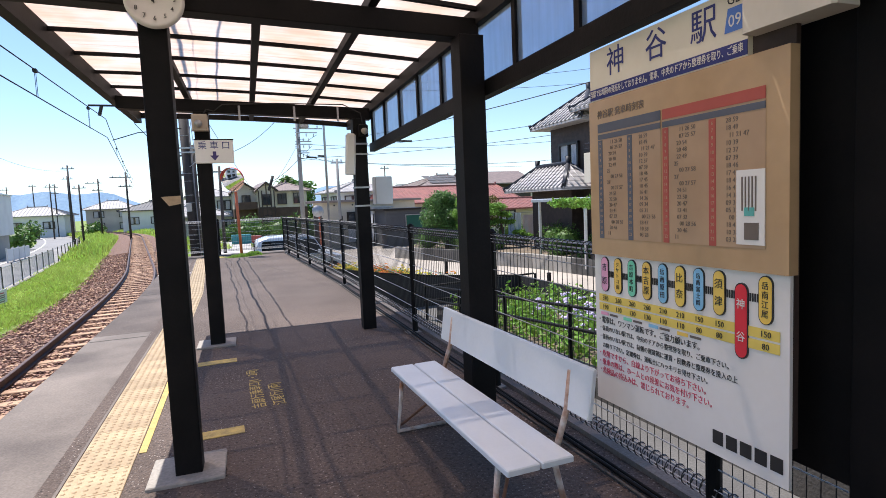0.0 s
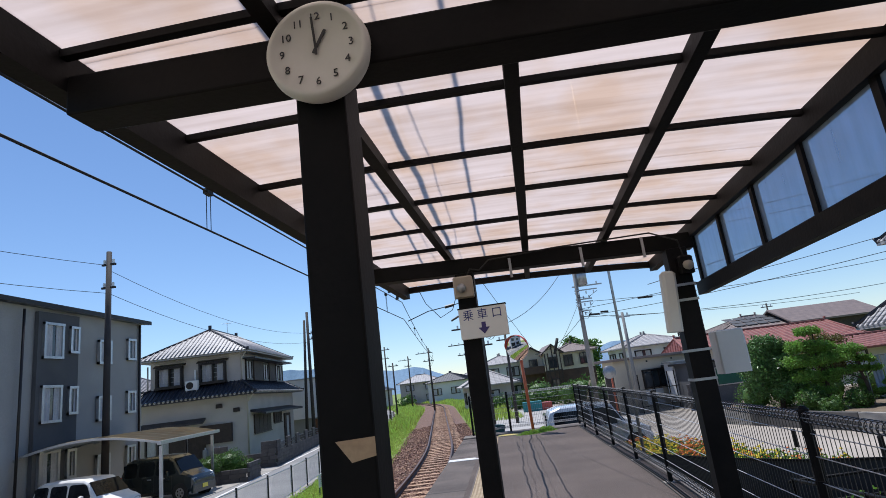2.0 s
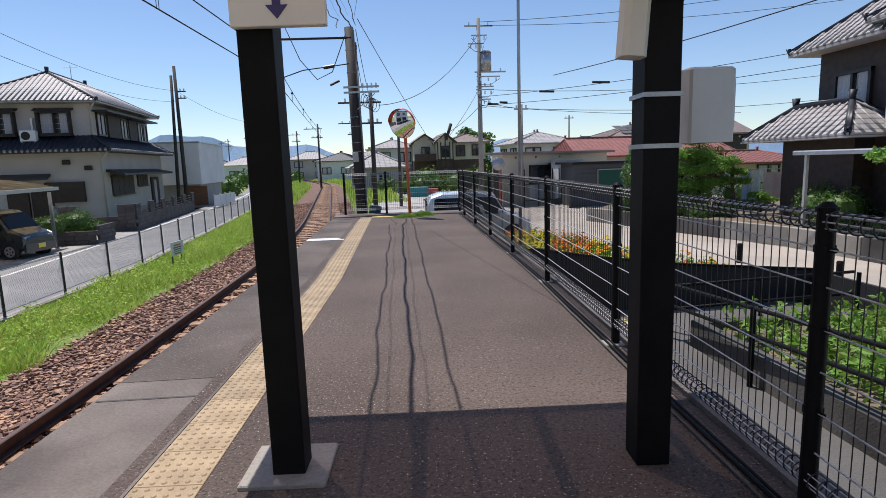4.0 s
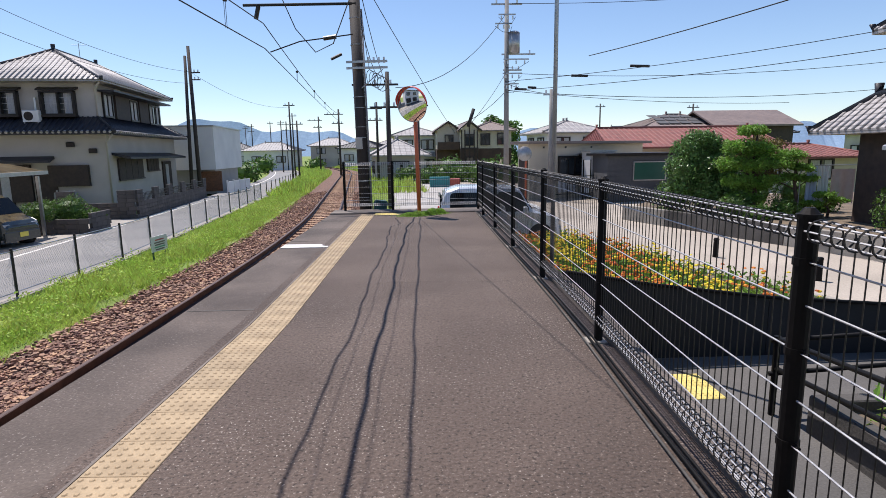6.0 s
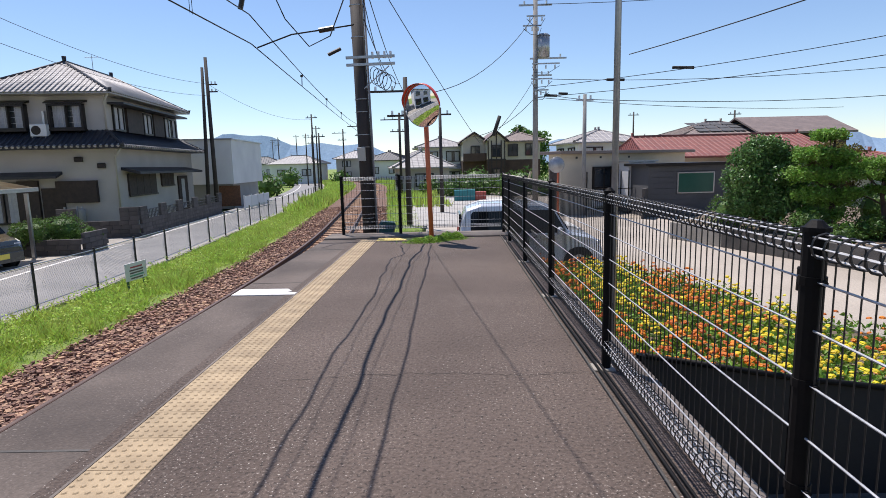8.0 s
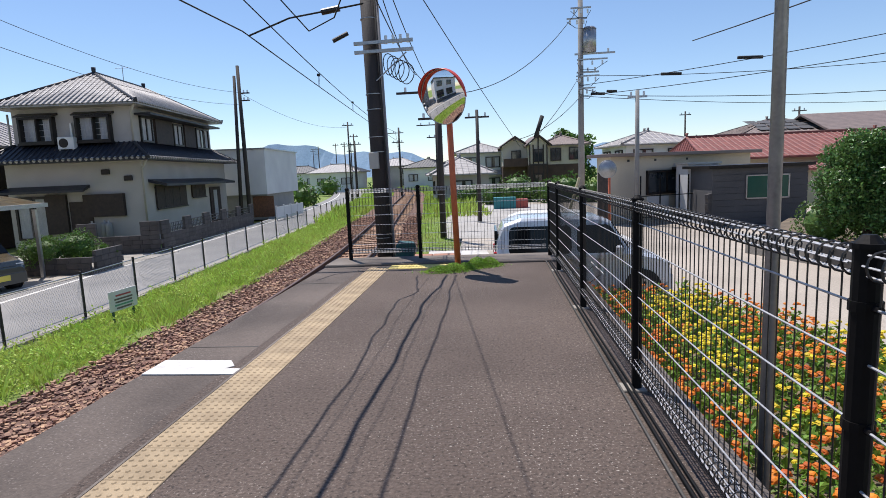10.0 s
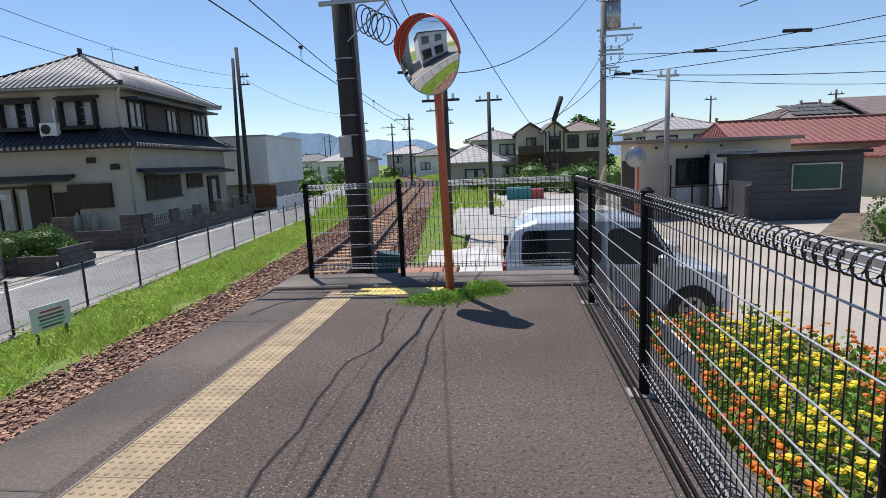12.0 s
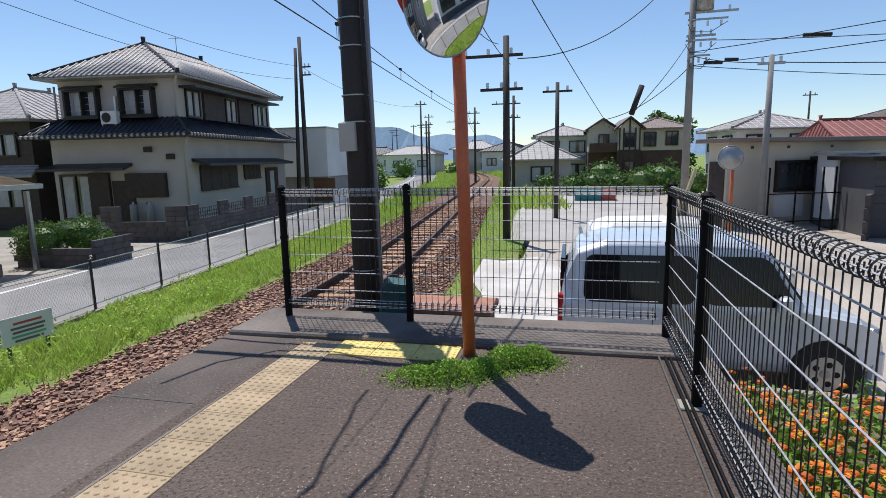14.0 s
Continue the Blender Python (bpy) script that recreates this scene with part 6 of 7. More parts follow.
for x0, x1 in ((-0.47, 0.0), (0.008, 0.5)):
    part("lid", Geo().chamfer(x0, -0.26, 1.06, x1, 0.27, 1.12, 0.012), mat("rusty_lid", (0.42, 0.20, 0.13), (0.30, 0.14, 0.09), 0.8, scale=6, fine=50, bump=0.2), bx, "rusty iron lid")
gb = thing("signal_box", "weathered dark green junction box behind the fence", "junction box", pose(-0.26, 20.78, -0.45, 0, 7, 14))
TEAL = mat("dull_teal_paint", (0.018, 0.095, 0.09), (0.012, 0.06, 0.06), 0.55, scale=6, fine=40, bump=0.1)
part("case", Geo().chamfer(-0.14, -0.12, -0.7, 0.16, 0.12, 0.60, 0.03), TEAL, gb)
part("lid", Geo().prism([(-0.16, 0.56), (0.18, 0.56), (0.15, 0.66), (-0.1, 0.66)], "y", -0.14, 0.14), TEAL, gb, bevel=0.01)
part("door", Geo().box(-0.1, -0.128, -0.2, 0.12, -0.12, 0.5), TEAL, gb)
for i, (x, y) in enumerate(((7.9, 20.2), (9.0, 15.0), (8.6, 17.6), (9.4, 12.0), (9.8, 9.6))):
    bo = thing("bollard", "short black bollard on the lot", "bollard", pose(x, y, LOT_Z), "bollards")
    part("shaft", Geo().tube([(0, 0, -0.05), (0, 0, 0.42), (0, 0, 0.45)], 0.065, 12, 0.055), BLACK, bo)
    part("cap", Geo().tube([(0, 0, 0.43), (0, 0, 0.47)], 0.07, 12, 0.05), BLACK, bo)

# weeds at the mirror's foot
wd = Geo()
for cx, cy, n, rx, ry, hh in ((0.55, 18.98, 1500, 0.11, 0.07, 0.09), (0.74, 19.06, 1800, 0.11, 0.09, 0.11), (0.90, 19.16, 1300, 0.09, 0.07, 0.09), (1.06, 19.32, 2200, 0.10, 0.08, 0.14), (1.22, 19.38, 2000, 0.09, 0.07, 0.13), (0.62, 19.15, 700, 0.09, 0.05, 0.06)):
    for _ in range(n):
        dx, dy = fr.gauss(0, 1), fr.gauss(0, 1)
        top = hh * max(0.15, 1 - 0.28 * (dx * dx + dy * dy))
        leaf(wd, Vector((cx + dx * rx, cy + dy * ry, 0.004 + top * fr.random() ** 0.7)), fr.uniform(0.006, 0.014), fr)
solid("weeds", wd, leafy(island(mat("weed_green", (0.20, 0.36, 0.04), (0.30, 0.44, 0.06), 0.6, scale=8, fine=30, bump=0), 0.5, 1.5, 0.02)), "green weeds growing from the asphalt", "weeds", kind="stuff")
# cable shadows come from these overhead wires and the pole


def sag(a, b, drop=0.3, n=14):
    a, b = Vector(a), Vector(b)
    return [a.lerp(b, i / n) - Vector((0, 0, drop * 4 * (i / n) * (1 - i / n))) for i in range(n + 1)]


def wire(name, label, spans, r=0.008, mt=None):
    t = thing(name, label, "wire")
    for s in spans:
        part("strand", Geo().tube(sag(*s), r, 5), mt or TYRE, t, "", True)
    return t


tp = thing("railway_pole", "thick dark railway pole with steel arm and strapped pipes", "pole", pose(-0.56, 21.05, RAIL_Z - 0.3, 0, -0.9, 0))
part("shaft", Geo().tube([(0, 0, 0), (0, 0, 6.4)], 0.145, 16, 0.125), POLE, tp, "", True)
part("pipe", Geo().tube([(0.17, -0.05, 0.2), (0.16, -0.05, 6.0)], 0.022, 8), flat("grey_pipe", (0.25, 0.25, 0.27)), tp, "", True)
part("pipe", Geo().tube([(0.14, -0.11, 0.2), (0.13, -0.11, 6.3)], 0.014, 8), TYRE, tp, "", True)
for z in (1.6, 2.0, 2.4, 3.05, 3.3, 3.75, 4.0, 5.2, 5.8):
    part("band", Geo().tube([(0, 0, z), (0, 0, z + 0.012)], 0.148, 14), GALV, tp)
part("label_box", Geo().chamfer(-0.13, -0.2, 2.78, 0.03, -0.13, 3.05, 0.01), flat("beige_box", (0.48, 0.46, 0.42)), tp, "beige equipment box")
for z in (4.64, 4.78):
    part("cross_arm", Geo().box(-0.25, -0.17, z, 0.72, -0.12, z + 0.05), GALV, tp)
for x in (0.28, 0.4, 0.52, 0.64):
    part("insulator", Geo().tube([(x, -0.14, 4.77), (x, -0.14, 4.83), (x, -0.14, 4.9)], 0.025, 8), WHITE, tp)
for k in range(5):
    a0 = 0.3 + 0.07 * k
    part("cable_loop", Geo().tube([(a0 + 0.09 * math.cos(a) * (1 + 0.1 * k), -0.12 + 0.04 * math.sin(a * 2), 4.45 + 0.17 * math.sin(a) - 0.04 * k) for a in (6.283 * i / 16 for i in range(17))], 0.008, 5), TYRE, tp, "", True)
part("arm_brace", Geo().tube([(0.6, -0.145, 4.62), (0.08, -0.145, 4.2)], 0.012, 6), GALV, tp)
part("pull_off", Geo().tube([(0.05, -0.1, 6.11), (-2.55, -0.1, 6.13)], 0.032, 8), TYRE, tp, "", True)
part("steady_arm", Geo().tube([(0, -0.1, 5.44), (-0.7, -0.12, 5.36), (-1.3, -0.12, 5.3), (-2.0, -0.12, 5.08)], 0.016, 6), TYRE, tp, "", True)
part("insulator", Geo().tube([(-0.45, -0.11, 5.39), (-0.75, -0.12, 5.35)], 0.05, 8), FRAME, tp)
part("insulator", Geo().tube([(-2.2, -0.1, 6.1), (-2.28, -0.1, 5.82)], 0.05, 8), FRAME, tp)
part("insulator", Geo().tube([(-0.35, -0.08, 5.0), (-0.6, -0.13, 4.88)], 0.035, 8), FRAME, tp)
part("jumper", Geo().tube([(-0.1, -0.1, 6.2), (-0.5, -0.3, 5.2), (-0.9, -0.4, 5.0), (-1.3, -0.5, 5.5), (-1.6, -0.6, 6.3)], 0.012, 6), TYRE, tp, "", True)

wire("contact_wire", "railway contact wire over the track", [((-2.8, -20, 2.95), (-2.78, 21.0, 3.80), 0.04), ((-2.78, 21.0, 3.80), (-5.9, 54, 3.9), 0.05), ((-5.9, 54, 3.9), (-9.6, 78, 3.8), 0.05)], 0.012)
wire("messenger_wire", "railway messenger wire above the contact wire", [((-2.8, -20, 3.2), (-2.78, 21.0, 4.36), 0.06), ((-2.78, 21.0, 4.36), (-5.9, 54, 4.5), 0.35), ((-5.9, 54, 4.5), (-9.6, 78, 4.4), 0.35)], 0.012)
dp = thing("dropper_set", "thin droppers between the railway wires", "wire")
for y in (3.6, 8.6, 13.6, 18.4, 27.0, 33.0, 39.0):
    if y < 21:
        xc, zc, zm = -2.79, 2.95 + 0.85 * (y + 20) / 41 - 0.03, 3.2 + 1.16 * (y + 20) / 41 - 0.05
    else:
        xc, zc, zm = -2.78 - 3.12 * (y - 21) / 33, 3.80, 4.1
    for dy in (-0.045, 0.045):
        part("dropper", Geo().tube([(xc, y + dy, zc), (xc, y + dy, zm)], 0.005, 4), TYRE, dp)
    part("clamp", Geo().box(xc - 0.03, y - 0.06, zm - 0.03, xc + 0.03, y + 0.06, zm + 0.03), TYRE, dp)
fc = thing("feeder_cables", "black twisted cables strung along the platform from the railway pole", "cable")
wob = random.Random(3)
for k, (x_foot, x_pole, r_, wv, dz) in enumerate(((0.31, 0.30, 0.0095, 0.016, 0.0), (0.40, 0.42, 0.003, 0.010, 0.25), (0.55, 0.66, 0.0155, 0.012, 0.0), (0.63, 0.66, 0.003, 0.010, 0.3), (0.805, 0.80, 0.009, 0.008, 0.05))):
    pts, ph = [], [wob.uniform(0, 6.28) for _ in range(5)]
    for i in range(166):
        f = i / 165
        y = 20.6 - 33.0 * f
        # slack gathers near the pole, so the strands kink most there
        slack = 1.0 + 2.0 * math.exp(-((y - 19.4) / 1.2) ** 2) * (1.8 if k == 0 else 0.5)
        z = 4.95 + dz - 1.1 * f * (1 - f) + 0.02 * math.sin(y * 3.3 + ph[3])
        near = math.exp(-((y - 20.6) / 1.6) ** 2)
        x = x_foot + (x_pole - x_foot) * near - 0.249 * z
        x += wv * slack * (math.sin(y * 1.9 + ph[0]) + 0.6 * math.sin(y * 4.7 + ph[1]) + 0.35 * math.sin(y * 9.3 + ph[2]))
        pts.append((x, y, z))
    part("strand", Geo().tube(pts, r_, 5), TYRE, fc, "", True)
for k, (x1, z1) in enumerate(((-0.25, 4.1), (-1.1, 5.0), (-0.6, 4.7))):
    part("strand", Geo().tube(sag((-0.45, 20.6, 4.9 - 0.4 * k), (x1 - 0.3, 33.3, z1), 0.4), 0.010, 5), TYRE, fc, "", True)
part("strand", Geo().tube(sag((-0.5, 20.6, 5.1), (1.2, 7.0, 6.0), 0.15), 0.004, 5), TYRE, fc, "", True)
wire("guy_wire", "steel guy wire with black guard running down to the ground", [((-0.4, 20.7, 5.2), (2.6, 38.0, 2.35), 0.1)], 0.010)


def pole(name, x, y, z, h, r, label, material, arms=(), lean=0.0, group="poles"):
    t = thing(name, label, "pole", pose(x, y, z, 0, lean, 0), group)
    part("shaft", Geo().tube([(0, 0, -0.3), (0, 0, h)], r, 12, r * 0.7), material, t, "", True)
    for az, al, ar in arms:
        part("cross_arm", Geo().box(-al, -0.05, h - az, ar, 0.05, h - az + 0.08), GALV if material is CPOLE else POLE, t)
        for k in range(3):
            xk = -al + (al + ar) * (k + 0.5) / 3
            part("insulator", Geo().tube([(xk, 0, h - az + 0.08), (xk, 0, h - az + 0.25)], 0.05, 8), WHITE, t)
    return t


up = pole("utility_pole", 5.9, 41.5, LOT_Z, 11.5, 0.17, "concrete utility pole with grey transformer", CPOLE, ((0.5, 0.9, 0.9), (3.3, 0.3, 1.7), (4.2, 0.2, 0.9)))
part("transformer", Geo().tube([(0.42, -0.1, 8.3), (0.42, -0.1, 9.4)], 0.34, 16), GALV, up, "grey steel transformer", True)
for k, (zz, lo, hi) in enumerate(((10.4, 0.5, 0.5), (9.9, 0.7, 0.3), (7.9, 0.2, 1.3), (7.1, 0.25, 0.9), (6.5, 0.15, 0.7))):
    part("cross_arm", Geo().box(-lo, -0.2, zz, hi, -0.13, zz + 0.07), GALV, up)
    for q_ in range(3):
        xk = -lo + (lo + hi) * (q_ + 0.5) / 3
        part("insulator", Geo().tube([(xk, -0.16, zz - 0.04), (xk, -0.16, zz - 0.24)], 0.045, 8), WHITE, up)
    part("jumper", Geo().tube([(-lo, -0.16, zz - 0.1), (-lo * 0.4, -0.3, zz - 0.45), (hi * 0.5, -0.3, zz - 0.5), (hi, -0.16, zz - 0.1)], 0.014, 5), TYRE, up, "", True)
part("transformer_lid", Geo().tube([(0.42, -0.1, 9.4), (0.42, -0.1, 9.5)], 0.36, 16, 0.25), GALV, up)
pole("utility_pole", 7.5, 36.6, LOT_Z, 5.7, 0.12, "short concrete pole beside the cream building", CPOLE, ((0.3, 0.4, 0.4),))
lpost = pole("flag_pole", 2.52, 14.12, BED_Z, 9.0, 0.03, "slim galvanised pole standing behind the platform fence", GALV)
part("base", Geo().chamfer(-0.12, -0.12, -0.02, 0.12, 0.12, 0.12, 0.02), CONC, lpost)
pole("utility_pole", -16.05, 50.2, ROAD_Z, 10.7, 0.16, "dark utility pole with bracket beside the house", POLE, ((1.9, 0.1, 0.7), (2.4, 0.1, 0.7)))
pole("utility_pole", -16.6, 50.0, ROAD_Z, 10.0, 0.14, "dark leaning stay pole beside the house", POLE, (), 2.0)
pole("utility_pole", -15.7, 24.6, ROAD_Z, 10.3, 0.15, "dark utility pole before the apartment building", POLE, ((0.6, 0.3, 0.3), (1.6, 0.3, 0.3)))
for x, y, h in ((-0.7, 33.5, 6.2), (-3.2, 58.0, 7.0), (-8.6, 72.0, 7.5), (-14.5, 92, 8), (-24.0, 112, 8.5), (-35, 128, 9)):
    pole("railway_pole", x, y, RAIL_Z - 0.2, h, 0.13, "dark railway pole with bracket arm along the curve", POLE, ((0.6, 1.6, 0.5), (1.6, 0.8, 0.5)))
for x, y, h in ((0.6, 40.0, 5.6), (-13.6, 70, 8.2), (-16.5, 84, 8), (-22, 100, 8), (-29, 120, 9), (-40, 140, 9), (-12.0, 66, 6.0), (22, 75, 8), (28, 64, 7)):
    pole("utility_pole", x, y, LOT_Z, h, 0.11, "distant slim utility pole", POLE, ((0.4, 0.6, 0.6),))
street_wires = wire("street_wires", "black overhead wires across the lot", [((5.9, 41.5, 5.43), (30, 24, 7.5), 0.6), ((5.9, 41.5, 4.9), (30, 24, 6.57), 0.6), ((5.9, 41.5, 5.9), (30, 40, 6.3), 0.5), ((5.9, 41.5, 9.8), (34, 38, 11.0), 0.6), ((5.9, 41.5, 10.0), (34, 36, 12.0), 0.6), ((5.9, 41.5, 5.3), (7.5, 36.6, 4.2), 0.1), ((7.5, 36.6, 4.2), (34, 42, 5.2), 0.5), ((5.9, 41.5, 4.9), (2.4, 41, 2.8), 0.4), ((5.9, 41.5, 9.3), (-0.3, 33, 4.2), 1.0), ((5.9, 41.5, 4.9), (30, 52, 4.8), 0.3), ((7.5, 30, 5.0), (14, 4, 5.5), 0.4)], 0.016)
for x, y, z, L in ((6.7, 41.2, 4.95, 0.7), (7.4, 41.3, 5.05, 0.5), (9.6, 39, 5.4, 0.9), (12.2, 37, 5.6, 1.0)):
    solid("cable_joint", Geo().tube([(x - L / 2, y, z), (x + L / 2, y, z - 0.03)], 0.07, 8), TYRE, "black cable joint on an overhead wire", "cable joint", "cable joints", smooth=True)
part("guard", Geo().tube([(2.86, 32.14, 2.42), (3.12, 32.27, 3.18)], 0.075, 10), TYRE, street_wires, "black tubular guard", True)
part("strand", Geo().tube(sag((5.9, 41.5, 6.0), (2.86, 32.14, 2.42), 0.15), 0.012, 5), TYRE, street_wires, "", True)
wire("lane_wires", "overhead wires along the far lane", [((-15.7, 24.6, 8.0), (-16.05, 50.2, 7.4), 0.8), ((-15.7, 24.6, 7.0), (-16.2, 50.2, 6.6), 0.8), ((-15.7, 24.6, 8.2), (-20, -4, 9), 0.8), ((-16.05, 50.2, 7.4), (-13.6, 70, 6.4), 0.8), ((-15.7, 24.6, 7.0), (-19, -4, 8), 0.8)], 0.011)

# ---- lane-side mesh fence and its sign ----
rf = thing("roadside_fence", "low mesh fence with slim dark posts along the lane", "fence")
fp_me = Geo().tube([(0, 0, 0), (0, 0, 1.0)], 0.028, 8).mesh("post")
fp_me.materials.append(POLE)
FY = [4.0 + 2.05 * i for i in range(32)]
for y in FY:
    part("post", fp_me, None, rf, m=pose(fence_x(y), y, ROAD_Z + 0.08))
for a, b in zip(FY, FY[1:]):
    q = Geo()
    for z in (0.2, 1.02):
        q.tube([(fence_x(a), a, ROAD_Z + z), (fence_x(b), b, ROAD_Z + z)], 0.012, 5)
    if b < 45:
        for k in range(36):
            f = k / 36
            for s in (0, 1):
                f0, f1 = (f, f + 0.22) if s else (f + 0.22, f)
                q.tube([(fence_x(a + 2.05 * min(f0, 1)), a + 2.05 * min(f0, 1), ROAD_Z + 0.2), (fence_x(a + 2.05 * min(f1, 1)), a + 2.05 * min(f1, 1), ROAD_Z + 1.02)], 0.0016, 3, cap=False)
    part("mesh_panel", q, GALV, rf)
rs = thing("roadside_sign", "small white notice board on dark green legs in the grass", "sign", pose(-6.14, 21.93, -1.47, 0, 0, 84))
part("board", Geo().box(-0.36, -0.02, 0.36, 0.36, 0.0, 0.76), PAPER, rs)
for x in (-0.27, 0.27):
    part("leg", Geo().box(x - 0.02, 0.0, -0.15, x + 0.02, 0.03, 0.74), flat("dark_green_leg", (0.03, 0.1, 0.06)), rs)
for z, mt, w in ((0.66, flat("sign_red", (0.5, 0.08, 0.08)), 0.2), (0.59, GREY_INK, 0.24), (0.53, GREY_INK, 0.22), (0.47, flat("sign_green", (0.15, 0.4, 0.25)), 0.24), (0.41, GREY_INK, 0.2)):
    part("bar", Geo().box(-w, -0.024, z - 0.018, w, -0.0195, z + 0.014), mt, rs)

# ---- right side buildings ----
cw = thing("works_building", "low cream flat-roofed building with gate posts", "building", pose(6.45, 36.9, LOT_Z, 0, 0, 30))
part("wall", Geo().box(0, 0, -0.3, 9.0, 0.9, 2.95), WALL_CREAM, cw)
part("roof", Geo().box(-0.35, -0.4, 2.95, 9.35, 1.2, 3.1), flat("roof_edge", (0.22, 0.17, 0.15)), cw, bevel=0.02)
window(cw, pose(3.3, -0.01, 1.75), 2.4, 1.0, cols=2, curtain=False, frame_mat=FRAME)
part("panel_wall", Geo().box(2.1, -0.06, 0.3, 3.4, -0.001, 1.15), WALL_WHITE, cw)
window(cw, pose(6.6, -0.01, 1.75), 1.8, 1.0, cols=2, curtain=False)
# dark panel added over most of the short side wall
part("side_door", Geo().box(-0.04, 0.1, 0.0, -0.001, 0.8, 2.3), WOOD_DARK, cw)
for x in (1.0, 2.6, 4.6):
    part("vent", Geo().box(x - 0.06, -0.02, 2.72, x + 0.06, -0.001, 2.82), INK, cw)
gt = thing("gate", "dark steel gate posts before the cream building", "gate", pose(7.35, 36.3, LOT_Z, 0, 0, 20))
for x in (0, 0.95, 1.9, 2.35, 3.0):
    part("post", Geo().tube([(x, -0.4, 0), (x, -0.4, 2.1)], 0.03, 8), BLACK, gt)
for z in (0.35, 1.25):
    part("rail", Geo().tube([(0, -0.4, z), (3.0, -0.4, z)], 0.02, 6), BLACK, gt)
sd = thing("shed", "small white steel shed beside the dark building", "shed", pose(9.75, 37.0, LOT_Z + 0.15, 0, 0, 10))
part("wall", Geo().box(0, 0, 0.15, 1.4, 1.0, 2.35), WALL_WHITE, sd)
part("roof", Geo().box(-0.08, -0.1, 2.35, 1.5, 1.1, 2.43), GALV, sd)
for k in range(12):
    part("sheet_rib", Geo().box(0.04 + 0.115 * k, -0.02, 0.2, 0.085 + 0.115 * k, -0.001, 2.34), WALL_WHITE, sd)
part("base", Geo().box(0.02, 0.02, -0.1, 1.38, 0.98, 0.15), CONC_DARK, sd)
db = thing("dark_building", "dark timber-clad low building with green window", "building", pose(10.0, 34.9, LOT_Z, 0, 0, 3))
part("wall", Geo().box(0, 0, -0.2, 3.7, 4, 2.3), WALL_DARK, db)
for k in range(9):
    part("board", Geo().box(-0.01, -0.02, 0.05 + 0.25 * k, 3.72, -0.001, 0.28 + 0.25 * k), WALL_DARK, db)
part("roof", Geo().box(-0.2, -0.2, 2.3, 3.9, 4.2, 2.42), FRAME, db)
gw = part("window", Geo().box(1.35, -0.05, 1.1, 2.95, -0.02, 1.95), flat("green_glass", (0.03, 0.11, 0.08), 0.12), db, "dark green pane")
part("window_frame", Geo().box(1.3, -0.07, 1.05, 3.0, -0.03, 1.1).box(1.3, -0.07, 1.95, 3.0, -0.03, 2.0).box(1.3, -0.07, 1.05, 1.35, -0.03, 2.0).box(2.95, -0.07, 1.05, 3.0, -0.03, 2.0), FRAME_SILVER, gw)
gbw = thing("block_wall", "grey concrete block wall beside the dark building", "wall", pose(9.6, 34.2, LOT_Z, 0, 0, 60), kind="structure")
block_run(gbw, pose(0, 0, 0), 1.0, 7)
m2 = thing("traffic_mirror", "round street mirror on an orange post by the lot", "traffic mirror", pose(5.25, 31.6, LOT_Z))
part("pole", Geo().tube([(0.08, 0, 0), (0.08, 0, 2.6)], 0.045, 10), ORANGE, m2, "", True)
part("mirror", Geo().tube([(0, -0.08, 2.48), (0, -0.1, 2.48), (0, -0.13, 2.48)], 0.3, 28, 0.27), GALV, m2, "", True)
part("rim", Geo().tube([(0.3 * math.cos(6.283 * i / 28), -0.09, 2.48 + 0.3 * math.sin(6.283 * i / 28)) for i in range(29)], 0.015, 6), GALV, m2, "", True)

rh = thing("house", "long house with red tiled roof", "house", pose(14.0, 48.0, LOT_Z, 0, 0, 3), "houses")
part("wall", Geo().box(0.6, 0.5, -0.3, 13, 7, 2.75), WALL_CREAM, rh)
hip_roof(rh, 0.2, -0.4, 13.6, 7.6, 2.75, 1.5, 0.5, TILE_RED, TILE_RED, pitch=0.4)
for x in (2.0, 5.0, 8.5, 11.5):
    window(rh, pose(x, 0.49, 1.5), 1.6, 1.2)
rh2 = thing("house", "low house with red tiled roof and white balustrade", "house", pose(20.0, 40.5, LOT_Z, 0, 0, 4), "houses")
part("wall", Geo().box(0, 0.5, -0.3, 8, 6, 2.0), WALL_CREAM, rh2)
hip_roof(rh2, -0.6, -0.4, 8.6, 6.6, 2.0, 0.75, 2.0, TILE_RED, TILE_RED, pitch=0.4)
for x in (2.0, 5.5):
    window(rh2, pose(x, 0.49, 1.2), 1.6, 1.2)
sol = small_house("house", 21.0, 58, LOT_Z, 2, 8.6, 8, 4.5, 1.35, "house with solar panels on its brown roof", WALL_GREY, TILE_BROWN, 3, 1)
for i in range(6):
    for j in range(3):
        x0, f0 = 1.3 + 1.05 * i + 0.2 * (j % 2), 0.18 + 0.24 * j
        part("solar_panel", Geo().add([(x0, -0.6 + 4.6 * f0, 4.62 + 1.35 * f0), (x0 + 0.95, -0.6 + 4.6 * f0, 4.62 + 1.35 * f0), (x0 + 0.95, -0.6 + 4.6 * (f0 + 0.2), 4.62 + 1.35 * (f0 + 0.2)), (x0, -0.6 + 4.6 * (f0 + 0.2), 4.62 + 1.35 * (f0 + 0.2))], [(0, 1, 2, 3)]), WALL_DARK, sol, "dark solar panel")
lg = thing("house", "long grey gabled house behind the red roofs", "house", pose(27.0, 57, LOT_Z, 0, 0, 3), "houses")
part("wall", Geo().box(0, 0.4, -0.3, 7.4, 7, 4.5), WOOD_DARK, lg)
